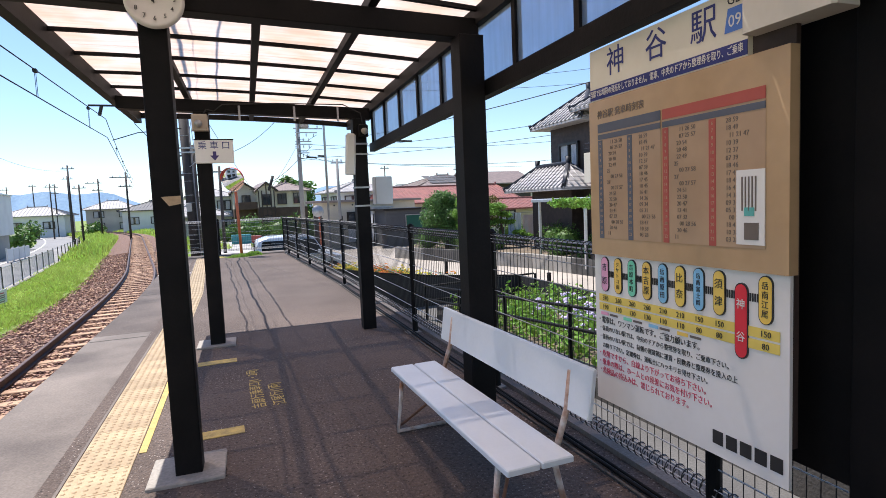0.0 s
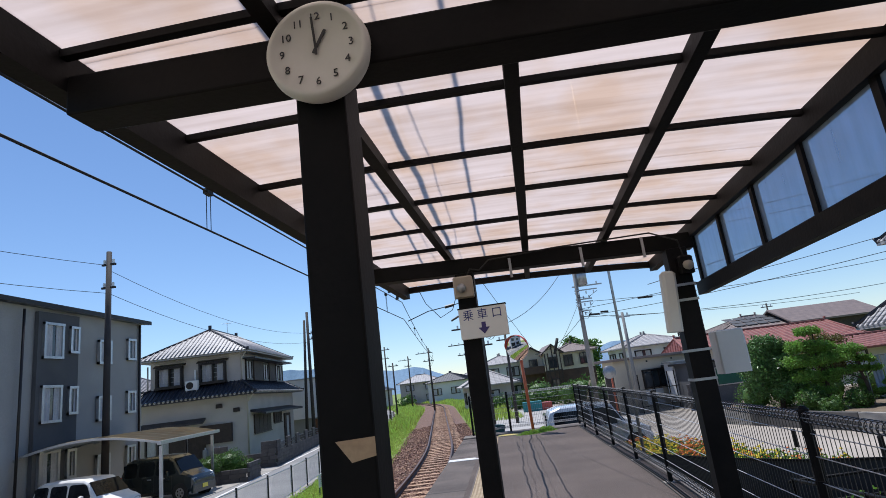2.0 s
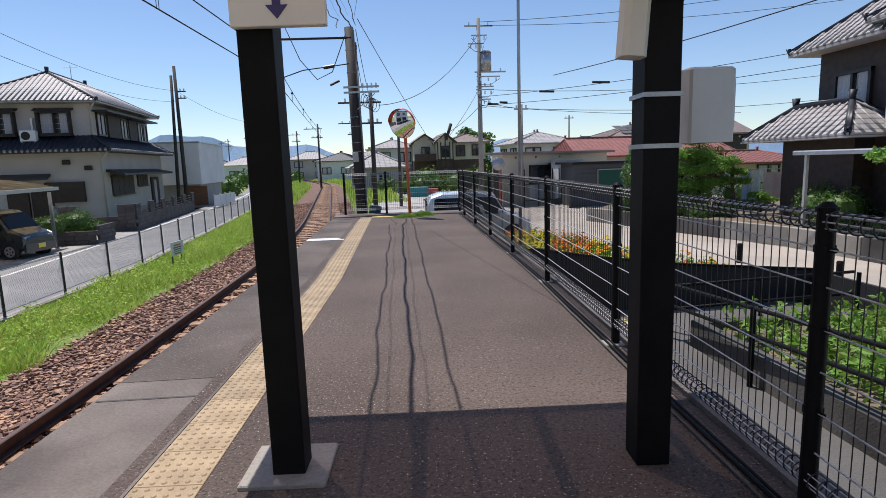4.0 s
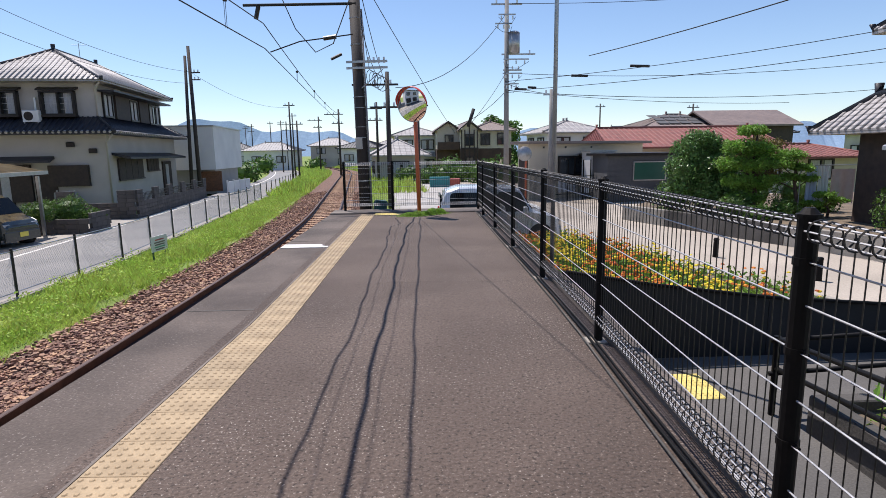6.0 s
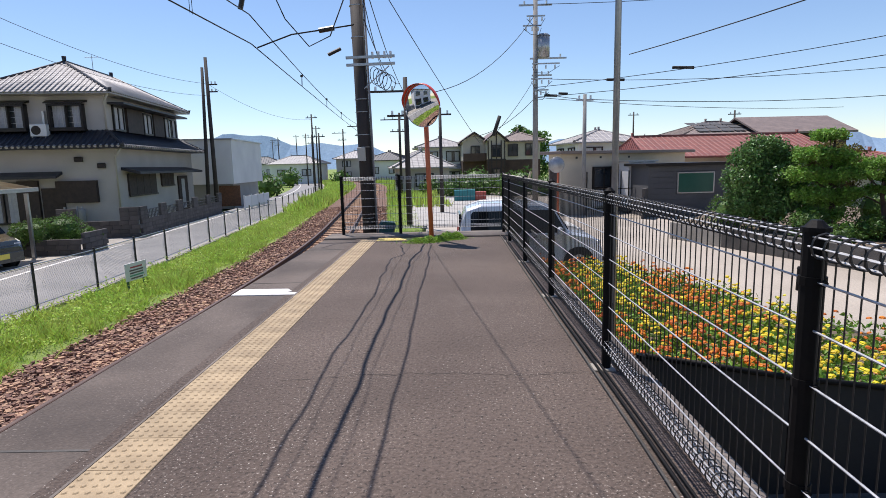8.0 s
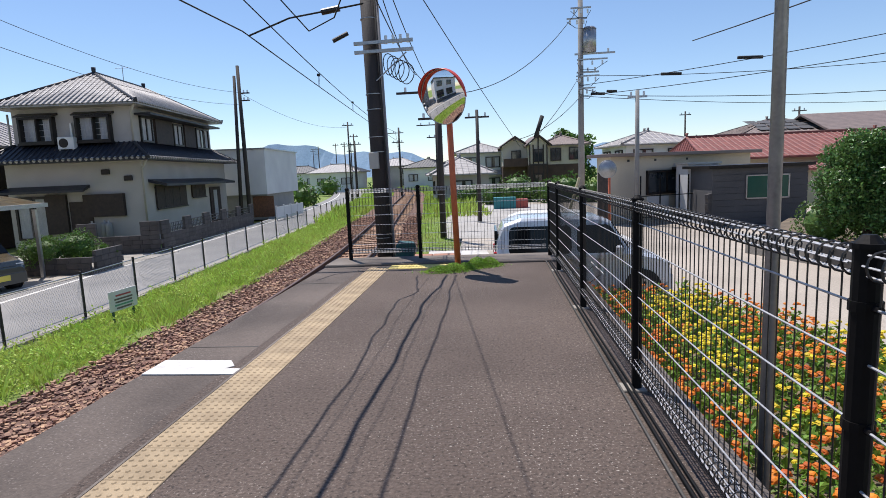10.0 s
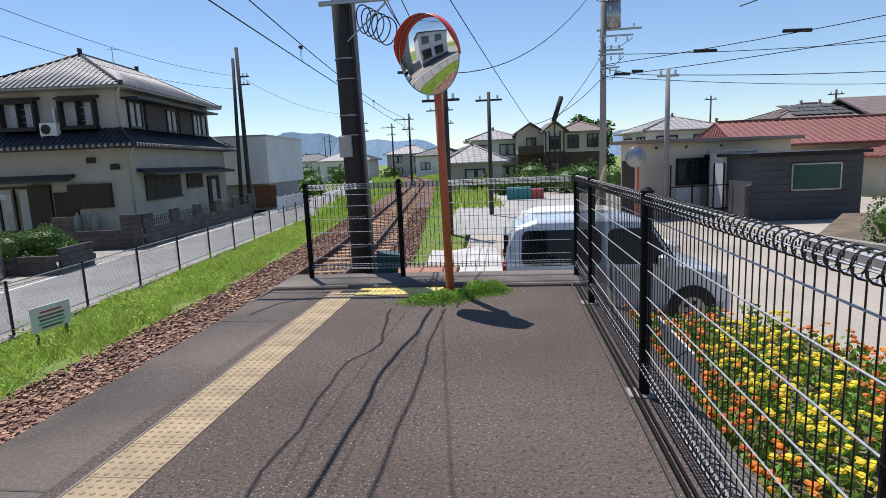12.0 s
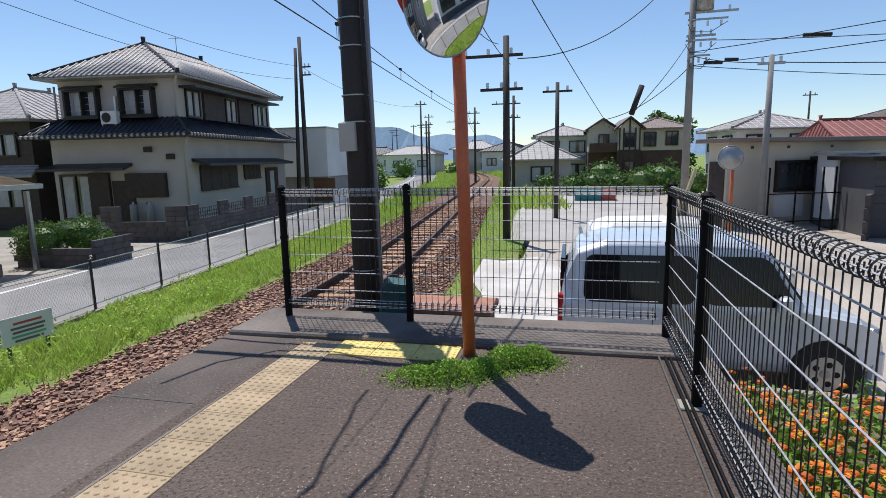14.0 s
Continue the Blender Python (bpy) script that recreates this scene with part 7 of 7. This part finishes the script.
part("roof", Geo().prism([(-0.2, 4.45), (3.6, 5.95), (7.6, 4.45), (7.6, 4.6), (3.6, 6.1), (-0.2, 4.6)], "x", -0.5, 7.9), TILE_BROWN, lg)
small_house("house", 12.6, 61, LOT_Z, 8, 6, 6, 4.3, 1.2, "pale two-storey house with grey roof", WALL_WHITE, TILE, 2, 2)
fh = thing("house", "cream half-timbered house with brown gabled roofs", "house", pose(2.5, 70.0, LOT_Z, 0, 0, 4), "houses")
BRICK = mat("brown_cladding", (0.10, 0.06, 0.045), (0.07, 0.042, 0.034), 0.85, scale=2, fine=20, bump=0.2)
for x0, x1, y0, gable in ((0.0, 2.6, 1.6, True), (2.5, 4.5, 0.0, True), (4.4, 8.4, 0.7, False)):
    part("lower_wall", Geo().box(x0, y0, -0.3, x1, 7.0, 2.95), BRICK, fh)
    part("upper_wall", Geo().box(x0 + 0.02, y0 + 0.02, 2.95, x1 - 0.02, 6.98, 5.0), WALL_CREAM, fh)
    xm = (x0 + x1) / 2
    if gable:
        part("gable_wall", Geo().prism([(x0 + 0.02, 5.0), (x1 - 0.02, 5.0), (xm, 5.85)], "y", y0 + 0.02, y0 + 0.2), WALL_CREAM, fh)
        part("roof", Geo().prism([(x0 - 0.3, 4.85), (xm, 5.9), (x1 + 0.3, 4.85), (x1 + 0.3, 5.0), (xm, 6.06), (x0 - 0.3, 5.0)], "y", y0 - 0.35, 7.2), TILE_BROWN, fh)
        part("bargeboard", Geo().prism([(x0 - 0.32, 4.8), (xm, 5.86), (x1 + 0.32, 4.8), (x1 + 0.32, 4.98), (xm, 6.04), (x0 - 0.32, 4.98)], "y", y0 - 0.42, y0 - 0.36), WOOD_DARK, fh)
hip_roof(fh, 3.6, 0.2, 8.9, 7.2, 4.95, 1.0, 2.2, TILE_BROWN, TILE_BROWN, pitch=0.5)
for x in (2.62, 2.98, 3.5, 4.02, 4.38):
    part("timber", Geo().box(x - 0.06, -0.06, 0.1, x + 0.06, 0.0, 5.0 if x != 3.5 else 5.8), WOOD_DARK, fh)
part("timber", Geo().box(2.5, -0.07, 2.85, 4.5, -0.01, 3.05), WOOD_DARK, fh)
for x, y, z, w in ((1.4, 1.59, 3.9, 0.9), (3.5, -0.08, 3.9, 0.9), (5.4, 0.69, 3.95, 1.0), (7.3, 0.69, 4.0, 1.0), (3.5, -0.08, 1.4, 0.8)):
    window(fh, pose(x, y, z), w, 1.2, curtain=False)
part("balcony", Geo().box(0.0, 0.5, 2.85, 2.5, 1.6, 3.0).box(0.0, 0.5, 3.0, 2.5, 0.58, 3.7), BRICK, fh)
small_house("house", -3.6, 60.5, LOT_Z, 10, 4.6, 5, 2.4, 1.5, "low grey-roofed house beside the track", WALL, TILE, 1, 1)
small_house("house", -2.4, 74, LOT_Z, 6, 5, 6, 4.6, 1.1, "pale house with flat grey roof beyond the track", WALL_WHITE, TILE, 2, 2)
small_house("house", 1.0, 88, LOT_Z, -8, 5, 6, 4.4, 1.5, "blue-grey gabled house in the distance", WALL_GREY, TILE, 1, 2)
for x, y, w, h, c, rt in ((-32, 112, 9, 3.4, WALL_WHITE, TILE), (-21, 118, 8, 4.2, WALL, TILE), (-14, 108, 7, 3.6, WALL_WHITE, TILE_DARK), (-8, 122, 8, 4.4, WALL_GREY, TILE), (-43, 125, 9, 3.6, WALL_WHITE, TILE_DARK), (-55, 132, 9, 3.6, WALL, TILE), (40, 80, 10, 4.5, WALL_CREAM, TILE_DARK), (52, 66, 10, 4.0, WALL, TILE), (26, 90, 9, 4.5, WALL_WHITE, TILE)):
    small_house("house", x, y, LOT_Z, rng.uniform(-12, 12), w, 7, h, 1.5, "distant low house with tiled roof", c, rt, 2, 2 if h > 4 else 1, False)

# ---- the house with a balcony, its wall and garden ----
GZ = -0.85
solid("garden_ground", Geo().prism([(8.5, 27.8), (11.3, 19.5), (12.6, 6.0), (14, -14), (40, -14), (40, 34), (12, 33)], "z", LOT_Z - 0.3, GZ), DIRT, "raised earth of the garden", "garden", kind="structure")
gwl = thing("garden_wall", "weathered grey concrete garden wall", "wall", kind="structure")
for (xa, ya), (xb, yb) in (((8.4, 27.9), (11.25, 19.5)), ((11.25, 19.5), (12.55, 6.0)), ((12.55, 6.0), (13.9, -14))):
    L, an = math.hypot(xb - xa, yb - ya), math.degrees(math.atan2(yb - ya, xb - xa))
    n = int(L / 2.0)
    for i in range(n):
        part("panel", Geo().chamfer(L / n * i + 0.008, -0.1, -0.3, L / n * (i + 1) - 0.008, 0.08, 0.55, 0.012), CONC_DARK if i % 3 else CONC, gwl, m=pose(xa, ya, LOT_Z, 0, 0, an))
hb = thing("house", "two-storey house with cream balcony and silver tiles", "house", pose(14.2, 11.5, GZ))
WALL_TAN = mat("tan_render", (0.40, 0.36, 0.32), (0.33, 0.30, 0.265), 0.92, scale=0.6, fine=40, bump=0.2, fine_amt=0.2)
part("wall", Geo().box(0, 4.4, -0.3, 9, 8, 5.65), WALL_TAN, hb)
part("bay_wall", Geo().box(1.3, 3.6, -0.3, 9, 4.4, 5.65), WALL_TAN, hb)
hip_roof(hb, -0.9, 3.75, 9.9, 8.4, 5.65, 1.5, 2.4, TILE, TILE_DARK, rows=True)
bal = part("balcony", Geo().chamfer(-1.0, 3.4, 2.75, 1.3, 7.4, 3.85, 0.012), WALL_CREAM, hb, "cream rendered balcony")
part("railing", Geo().tube([(-0.95, 3.4, 4.2), (-0.95, 7.4, 4.2)], 0.03, 6).tube([(-0.95, 3.4, 4.02), (-0.95, 7.4, 4.02)], 0.02, 6), FRAME, bal)
for k in range(9):
    part("baluster", Geo().tube([(-0.95, 3.4 + 0.5 * k, 3.85), (-0.95, 3.4 + 0.5 * k, 4.2)], 0.015, 5), FRAME, bal)
window(hb, pose(-0.01, 5.6, 4.35, 0, 0, -90), 1.8, 1.7, curtain=True)
window(hb, pose(3.2, 3.59, 4.55), 1.8, 1.2)
hip_roof(hb, 0.6, 2.4, 9.9, 3.6, 2.75, 0.6, 0.6, TILE, TILE_DARK, name="lower_roof")
window(hb, pose(3.4, 3.59, 1.3), 2.4, 2.0)
window(hb, pose(-0.01, 5.4, 1.3, 0, 0, -90), 2.6, 2.0, curtain=True)
part("porch_post", Geo().box(-0.95, 3.45, -0.2, -0.8, 3.6, 2.75), WALL, hb)
part("wing_wall", Geo().box(-0.15, 8.0, -0.3, 5, 10.9, 5.3), WOOD_DARK, hb)
hip_roof(hb, -0.9, 7.7, 5.6, 11.4, 5.3, 1.4, 1.8, TILE, TILE_DARK, name="wing_roof", rows=True)
window(hb, pose(-0.16, 9.5, 3.75, 0, 0, -90), 1.3, 1.4, curtain=True)
hip_roof(hb, -1.75, 7.7, 0.4, 12.4, 2.63, 0.95, 1.2, TILE, TILE_DARK, name="porch_roof", rows=True)
part("porch_wall", Geo().box(-0.75, 8.6, -0.3, -0.15, 11.6, 2.63), WOOD_DARK, hb)
part("canopy", Geo().chamfer(-2.9, 4.4, 2.08, -0.02, 8.2, 2.2, 0.03), GALV, hb, "flat metal porch canopy")
for y in (5.0, 7.8):
    part("canopy_post", Geo().box(-2.8, y - 0.04, -0.2, -2.72, y + 0.04, 2.09), FRAME_SILVER, hb)
CLOTH_BLUE = mat("pale_blue_cloth", (0.42, 0.52, 0.66), (0.5, 0.58, 0.7), 0.9, scale=6, fine=60, bump=0.05)
CLOTH_PINK = mat("blush_cloth", (0.74, 0.64, 0.63), (0.66, 0.56, 0.55), 0.9, scale=6, fine=60, bump=0.05)
ws = thing("laundry", "towels and a pale sheet hanging on a drying pole", "laundry", pose(12.95, 24.35, GZ))


def hung_cloth(x0, x1, z0, z1, material, folds):
    q, n = Geo(), 24
    for i in range(n + 1):
        x = x0 + (x1 - x0) * i / n
        for z in (z0 + 0.02 * math.sin(i * 1.3), (z0 + z1) / 2, z1):
            amp = 0.05 * (z1 - z) / (z1 - z0) + 0.006
            q.v.append((x, amp * math.sin(6.283 * folds * i / n), z))
    q.v += [(x, y + 0.006, z) for x, y, z in q.v]
    m_ = 3 * (n + 1)
    for i in range(n):
        for k in (0, 1):
            a = 3 * i + k
            q.f += [(a, a + 3, a + 4, a + 1), (m_ + a, m_ + a + 1, m_ + a + 4, m_ + a + 3)]
    return part("cloth", q, material, ws, "", True)


hung_cloth(-0.1, 0.24, 0.40, 1.60, CLOTH_BLUE, 3)
hung_cloth(0.28, 0.6, 0.36, 1.60, WHITE, 3)
hung_cloth(0.7, 1.45, 0.42, 1.48, CLOTH_PINK, 2)
part("rack", Geo().tube([(-0.3, 0, 1.6), (1.7, 0.0, 1.6)], 0.015, 6).tube([(-0.3, 0, 0), (-0.3, 0, 1.6)], 0.015, 6).tube([(1.7, 0.0, 0), (1.7, 0.0, 1.6)], 0.015, 6), GALV, ws)


def pad_tree(name, x, y, z, label, pads, material, bark_r=0.09, leaf_n=900, leaf_s=0.035):
    """A garden tree pruned into pads: bent trunk, a limb to each pad, dense small leaves."""
    r = random.Random(int(x * 131 + y * 17))
    t = thing(name, label, "tree", pose(x, y, z))
    tr, cr = Geo(), Geo()
    top = max(p[2] for p in pads)
    tr.tube([(0, 0, -0.1), (0.08, 0.03, top * 0.3), (-0.06, 0.0, top * 0.6), (0.02, 0.02, top * 0.95)], bark_r, 8, bark_r * 0.35)
    for px, py, pz, w, h in pads:
        c = Vector((px, py, pz))
        tr.tube([(0, 0, pz * 0.7), (px * 0.5, py * 0.5, pz * 0.85), (px, py, pz - h * 0.4)], bark_r * 0.35, 6, bark_r * 0.12)
        for k in range(7):
            a = 0.9 * k + r.uniform(-0.3, 0.3)
            d = w * (0.0 if k == 0 else r.uniform(0.45, 0.75))
            clump(cr, c + Vector((math.cos(a) * d, math.sin(a) * d, r.uniform(-0.25, 0.2) * h)), w * r.uniform(0.42, 0.62), h * r.uniform(0.75, 1.15), leaf_n // 7, leaf_s, r, 0.25)
    part("trunk", tr, BARK, t, "", True)
    part("crown", cr, material, t)
    return t


CAMELLIA = leafy(island(mat("camellia_leaf", (0.085, 0.165, 0.042), (0.12, 0.21, 0.055), 0.35, scale=2, fine=20, bump=0), 0.5, 1.9, 0.02), 0.2)
pad_tree("broadleaf_tree", 10.45, 26.2, GZ, "dense dark glossy camellia tree with a full crown", [(0, 0, 2.45, 0.62, 0.35), (-0.45, 0, 2.1, 0.6, 0.42), (0.45, 0.1, 2.1, 0.62, 0.42), (-0.7, -0.1, 1.55, 0.6, 0.5), (0.0, -0.3, 1.6, 0.7, 0.5), (0.7, 0, 1.55, 0.6, 0.5), (-0.65, -0.2, 0.9, 0.55, 0.5), (0.1, -0.35, 0.85, 0.7, 0.5), (0.75, -0.1, 0.95, 0.5, 0.5)], CAMELLIA, 0.1, 3600, 0.05)
pad_tree("garden_pine", 11.5, 24.9, GZ, "tall layered bright green pruned garden tree", [(-0.15, 0, 2.72, 0.42, 0.17), (-0.6, 0, 2.2, 0.5, 0.22), (0.15, 0, 2.15, 0.55, 0.25), (-0.75, 0, 1.7, 0.5, 0.22), (-0.1, -0.1, 1.65, 0.6, 0.25), (0.5, 0.1, 1.75, 0.5, 0.22), (-0.6, -0.1, 1.15, 0.5, 0.22), (0.1, -0.1, 1.05, 0.5, 0.25), (-0.3, 0, 0.6, 0.5, 0.2)], PINE, 0.08, 2800, 0.042)
pad_tree("garden_pine", 12.55, 24.4, GZ, "low dark cloud-pruned garden tree on a bare trunk", [(-0.15, 0, 1.95, 0.42, 0.17), (-0.5, 0, 1.65, 0.42, 0.15), (0.2, 0, 1.55, 0.38, 0.14), (0.4, 0, 1.2, 0.3, 0.11), (-0.7, 0, 1.2, 0.36, 0.13), (-0.1, 0, 1.25, 0.34, 0.12)], PINE, 0.08, 1500, 0.042)
pad_tree("garden_pine", 13.35, 24.0, GZ, "small spreading dark green pruned tree", [(-0.1, 0, 0.72, 0.34, 0.1), (0.25, 0, 0.55, 0.34, 0.09), (-0.4, 0, 0.45, 0.34, 0.09)], PINE, 0.05, 1200, 0.035)
RUSSET = leafy(island(mat("russet_leaf", (0.16, 0.10, 0.03), (0.12, 0.13, 0.03), 0.55, scale=2, fine=20, bump=0), 0.55, 1.6, 0.03), 0.3)
pad_tree("broadleaf_tree", 13.1, 27.2, GZ, "russet green garden tree behind the pines", [(0, 0, 2.3, 0.7, 0.35), (-0.5, 0, 1.9, 0.6, 0.35), (0.5, 0, 1.8, 0.6, 0.35), (0, 0, 1.2, 0.7, 0.4)], RUSSET, 0.08, 2400, 0.05)
for x, y, r_ in ((10.7, 24.4, 0.5), (11.9, 23.8, 0.4), (9.7, 26.6, 0.7), (11.0, 27.0, 0.8), (12.3, 26.4, 0.8), (13.9, 26.2, 0.8), (14.4, 25.6, 0.6), (13.2, 20.9, 0.75), (12.9, 19.7, 0.7), (13.0, 17.6, 0.6)):
    bush("shrub", x, y, GZ, r_, r_ * 0.9, 1300, 0.045, "loose leafy garden shrub under the trees")
pt = thing("pine_tree", "cloud-pruned garden pine with a long side branch", "tree", pose(11.2, 13.6, GZ))
pq, pc = Geo(), Geo()
pq.tube([(0, 0, -0.1), (0.15, 0, 0.9), (-0.1, 0, 1.8), (0.05, 0, 2.7)], 0.11, 8, 0.05)
pr = random.Random(5)
for x, z, w, h in ((0.0, 2.85, 0.45, 0.22), (0.3, 2.4, 0.5, 0.18), (-0.4, 2.2, 0.5, 0.17), (0.55, 1.95, 0.5, 0.16), (-0.75, 1.95, 0.55, 0.15), (-1.4, 2.0, 0.6, 0.15), (-2.0, 2.05, 0.6, 0.15), (-2.55, 2.08, 0.5, 0.13), (0.6, 1.5, 0.45, 0.15), (-0.3, 1.55, 0.4, 0.14)):
    pq.tube([(0, 0, z - 0.35), (x * 0.5, 0, z - 0.15), (x, 0, z)], 0.05, 6, 0.02)
    clump(pc, Vector((x, pr.uniform(-0.2, 0.2), z)), w, h, 700, 0.06, pr, 0.3)
part("trunk", pq, BARK, pt, "", True)
part("needles", pc, PINE, pt)
for x, y, r_ in ((11.9, 18.8, 0.4), (12.3, 17.6, 0.38), (12.5, 16.4, 0.36), (10.6, 23.0, 0.4), (12.6, 12.6, 0.4), (12.7, 10.8, 0.45)):
    bush("shrub", x, y, GZ, r_, r_ * 0.75, 600, 0.05, "clipped round garden shrub")
hd = thing("garden_fence", "dark slatted garden fence on the wall", "fence", pose(12.35, 9.0, GZ - 0.1, 0, 0, 96))
for k in range(30):
    part("slat", Geo().box(0.25 * k, 0, 0, 0.25 * k + 0.2, 0.03, 0.75), WOOD_DARK, hd)

# ---- trees, hedges and hills in the distance ----
tree("broadleaf_tree", 12.2, 90, LOT_Z, 7.6, 3.2, "broad dark green tree behind the far house", 10, 500, 0.3)
for i, (x, y, r_) in enumerate(((1.2, 55, 1.0), (2.6, 56, 1.1), (4.2, 57, 1.0), (5.6, 55, 1.3), (7.0, 56, 1.5), (8.6, 54, 1.2), (-0.6, 58, 1.0), (3.4, 62, 1.6))):
    bush("shrub", x, y, LOT_Z, r_, r_ * 0.8, 500, 0.13, "leafy hedge shrub at the lot's far edge")
for i, (x, y, r_) in enumerate(((-26, 104, 2.0), (-17, 102, 1.6), (-46, 118, 3.0), (-11, 112, 1.8), (-36, 116, 2.2), (18, 70, 1.8), (29, 52, 1.8), (-62, 128, 3.0), (-20, 62, 1.4), (-18, 68, 1.6))):
    bush("shrub", x, y, LOT_Z - 0.3, r_, r_ * 0.8, 450, 0.22, "distant dark leafy shrub")
tb = thing("skip", "teal and red tarpaulin-covered skip in the lot", "skip", pose(1.9, 50, LOT_Z))
part("body", Geo().box(-0.6, -0.5, 0, 0.9, 0.5, 0.75), flat("teal_paint", (0.03, 0.22, 0.24)), tb)
part("cover", Geo().box(0.9, -0.45, 0, 1.7, 0.5, 0.6), flat("red_cover", (0.4, 0.08, 0.06)), tb)
lean_ = thing("leaning_pole", "pale pole leaning over the parked cars", "pole", pose(3.0, 27.5, LOT_Z))
part("shaft", Geo().tube([(0, 0, 0), (0.75, 0.4, 2.3)], 0.04, 8), flat("pale_timber", (0.5, 0.42, 0.25)), lean_)
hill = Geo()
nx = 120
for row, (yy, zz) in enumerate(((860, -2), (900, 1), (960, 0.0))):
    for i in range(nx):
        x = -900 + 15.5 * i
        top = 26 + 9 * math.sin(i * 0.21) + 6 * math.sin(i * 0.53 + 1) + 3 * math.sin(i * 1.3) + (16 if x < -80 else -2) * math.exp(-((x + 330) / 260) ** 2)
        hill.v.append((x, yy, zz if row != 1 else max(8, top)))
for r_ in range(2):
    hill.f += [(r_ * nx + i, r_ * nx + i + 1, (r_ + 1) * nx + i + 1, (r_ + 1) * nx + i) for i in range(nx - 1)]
# distance haze is mixed into the hills' pale blue base colour
solid("backdrop_hills", hill, mat("haze_tinted_hill", (0.30, 0.42, 0.56), (0.25, 0.37, 0.52), 1.0, scale=0.02, fine=0.3, bump=0), "hills on the horizon, tinted pale blue for haze", "hills", kind="structure")

# ---- grass, ballast: last ----
gr = random.Random(11)
ga = Geo()
for _ in range(100000):
    y = 1 + 49 * gr.random() ** 1.35
    f = gr.random() ** 0.9
    ragged = 0.86 + 0.22 * noise.noise(Vector((3.1, y * 0.9, 0))) + 0.10 * noise.noise(Vector((7.7, y * 3.1, 0)))
    bare = noise.noise(Vector((f * 5.0, y * 0.8, 4.0)))
    if f > ragged and gr.random() < 0.93 or bare < -0.25 and gr.random() < 0.6:
        continue
    xa, xb = fence_x(y) + 0.2, track_x(y) - 1.85
    x = xa + (xb - xa) * f
    z = ROAD_Z + 0.04 + (RAIL_Z - 0.2 - ROAD_Z - 0.04) * min(1.0, f * 1.08)
    n1 = noise.noise(Vector((x * 0.7, y * 0.7, 0)))
    n2 = noise.noise(Vector((x * 2.6, y * 2.6, 9.0)))
    tall = 0.65 + 1.5 * max(0, n1) + 1.1 * max(0, n2)
    s_ = 1 + max(0, y - 18) * 0.02
    blades(ga, x, y, z, gr.uniform(0.06, 0.2) * tall, gr.uniform(0.004, 0.009) * s_, 0.12, gr)
for _ in range(420):
    # broad-leaved weeds scattered through the grass
    y = 7 + 36 * gr.random() ** 1.4
    f = gr.random() * 0.9
    xa, xb = fence_x(y) + 0.2, track_x(y) - 1.85
    x, z = xa + (xb - xa) * f, ROAD_Z + 0.06 + (RAIL_Z - 0.2 - ROAD_Z) * f
    hh = gr.uniform(0.1, 0.34)
    for k in range(30):
        leaf(ga, Vector((x + gr.gauss(0, 0.09), y + gr.gauss(0, 0.09), z + hh * gr.random())), gr.uniform(0.018, 0.04), gr)
for _ in range(20000):
    y = gr.uniform(44, 115)
    x = gr.uniform(fence_x(y) + 0.2, track_x(y) - 2.0) if gr.random() < 0.6 else track_x(y) + gr.uniform(2, 6)
    blades(ga, x, y, RAIL_Z - 0.3, gr.uniform(0.25, 0.55) + 0.6 * max(0, noise.noise(Vector((x * 0.35, y * 0.35, 2.0)))), 0.05, 0.22, gr)
for _ in range(7000):
    y = gr.uniform(21, 45)
    f = gr.random()
    x = track_x(y) + 1.9 + f * 1.6
    if inside(x, y, SLAB) or x > 0.3 - 0.04 * (y - 20) and y > 32:
        continue
    blades(ga, x, y, RAIL_Z - 0.26 - 0.1 * f, gr.uniform(0.06, 0.22), 0.01, 0.08, gr)
solid("grass", ga, GRASS, "bright green grass on the railway bank", "grass", kind="stuff")
st = Geo()
base = [(-1, -1, -1), (1, -1, -1), (1, 1, -1), (-1, 1, -1), (-1, -1, 1), (1, -1, 1), (1, 1, 1), (-1, 1, 1)]
faces = ((3, 2, 1, 0), (4, 5, 6, 7), (0, 1, 5, 4), (1, 2, 6, 5), (2, 3, 7, 6), (3, 0, 4, 7))
for _ in range(64000):
    y = 0.5 + 44.5 * gr.random() ** 1.25
    x = track_x(y) + gr.uniform(-2.05, 1.9 if y > 20.6 else 1.0)
    if y < 20.4 and x > EDGE + bend(y) - 0.02:
        continue
    s = gr.uniform(0.012, 0.030)
    off = track_x(y) - x
    lift = 0.1 * max(0.0, min(1.0, (1.5 - off) / 0.84)) if off > 0.64 else 0.0
    z = RAIL_Z - 0.2 + lift + gr.uniform(0.0, 0.035)
    ca, sa = math.cos(gr.uniform(0, 6.28)), math.sin(gr.uniform(0, 6.28))
    k = [gr.uniform(0.55, 1.1) for _ in range(8)]
    st.add([(x + s * k[i] * (a * ca - b * 0.8), y + s * k[i] * (a * 0.8 + b * ca), z + s * 0.7 * k[i] * (c + 0.4 * a * sa)) for i, (a, b, c) in enumerate(base)], faces)
solid("ballast_stones", st, BALLAST, "loose rusty ballast stones along the track", "ballast", kind="stuff")
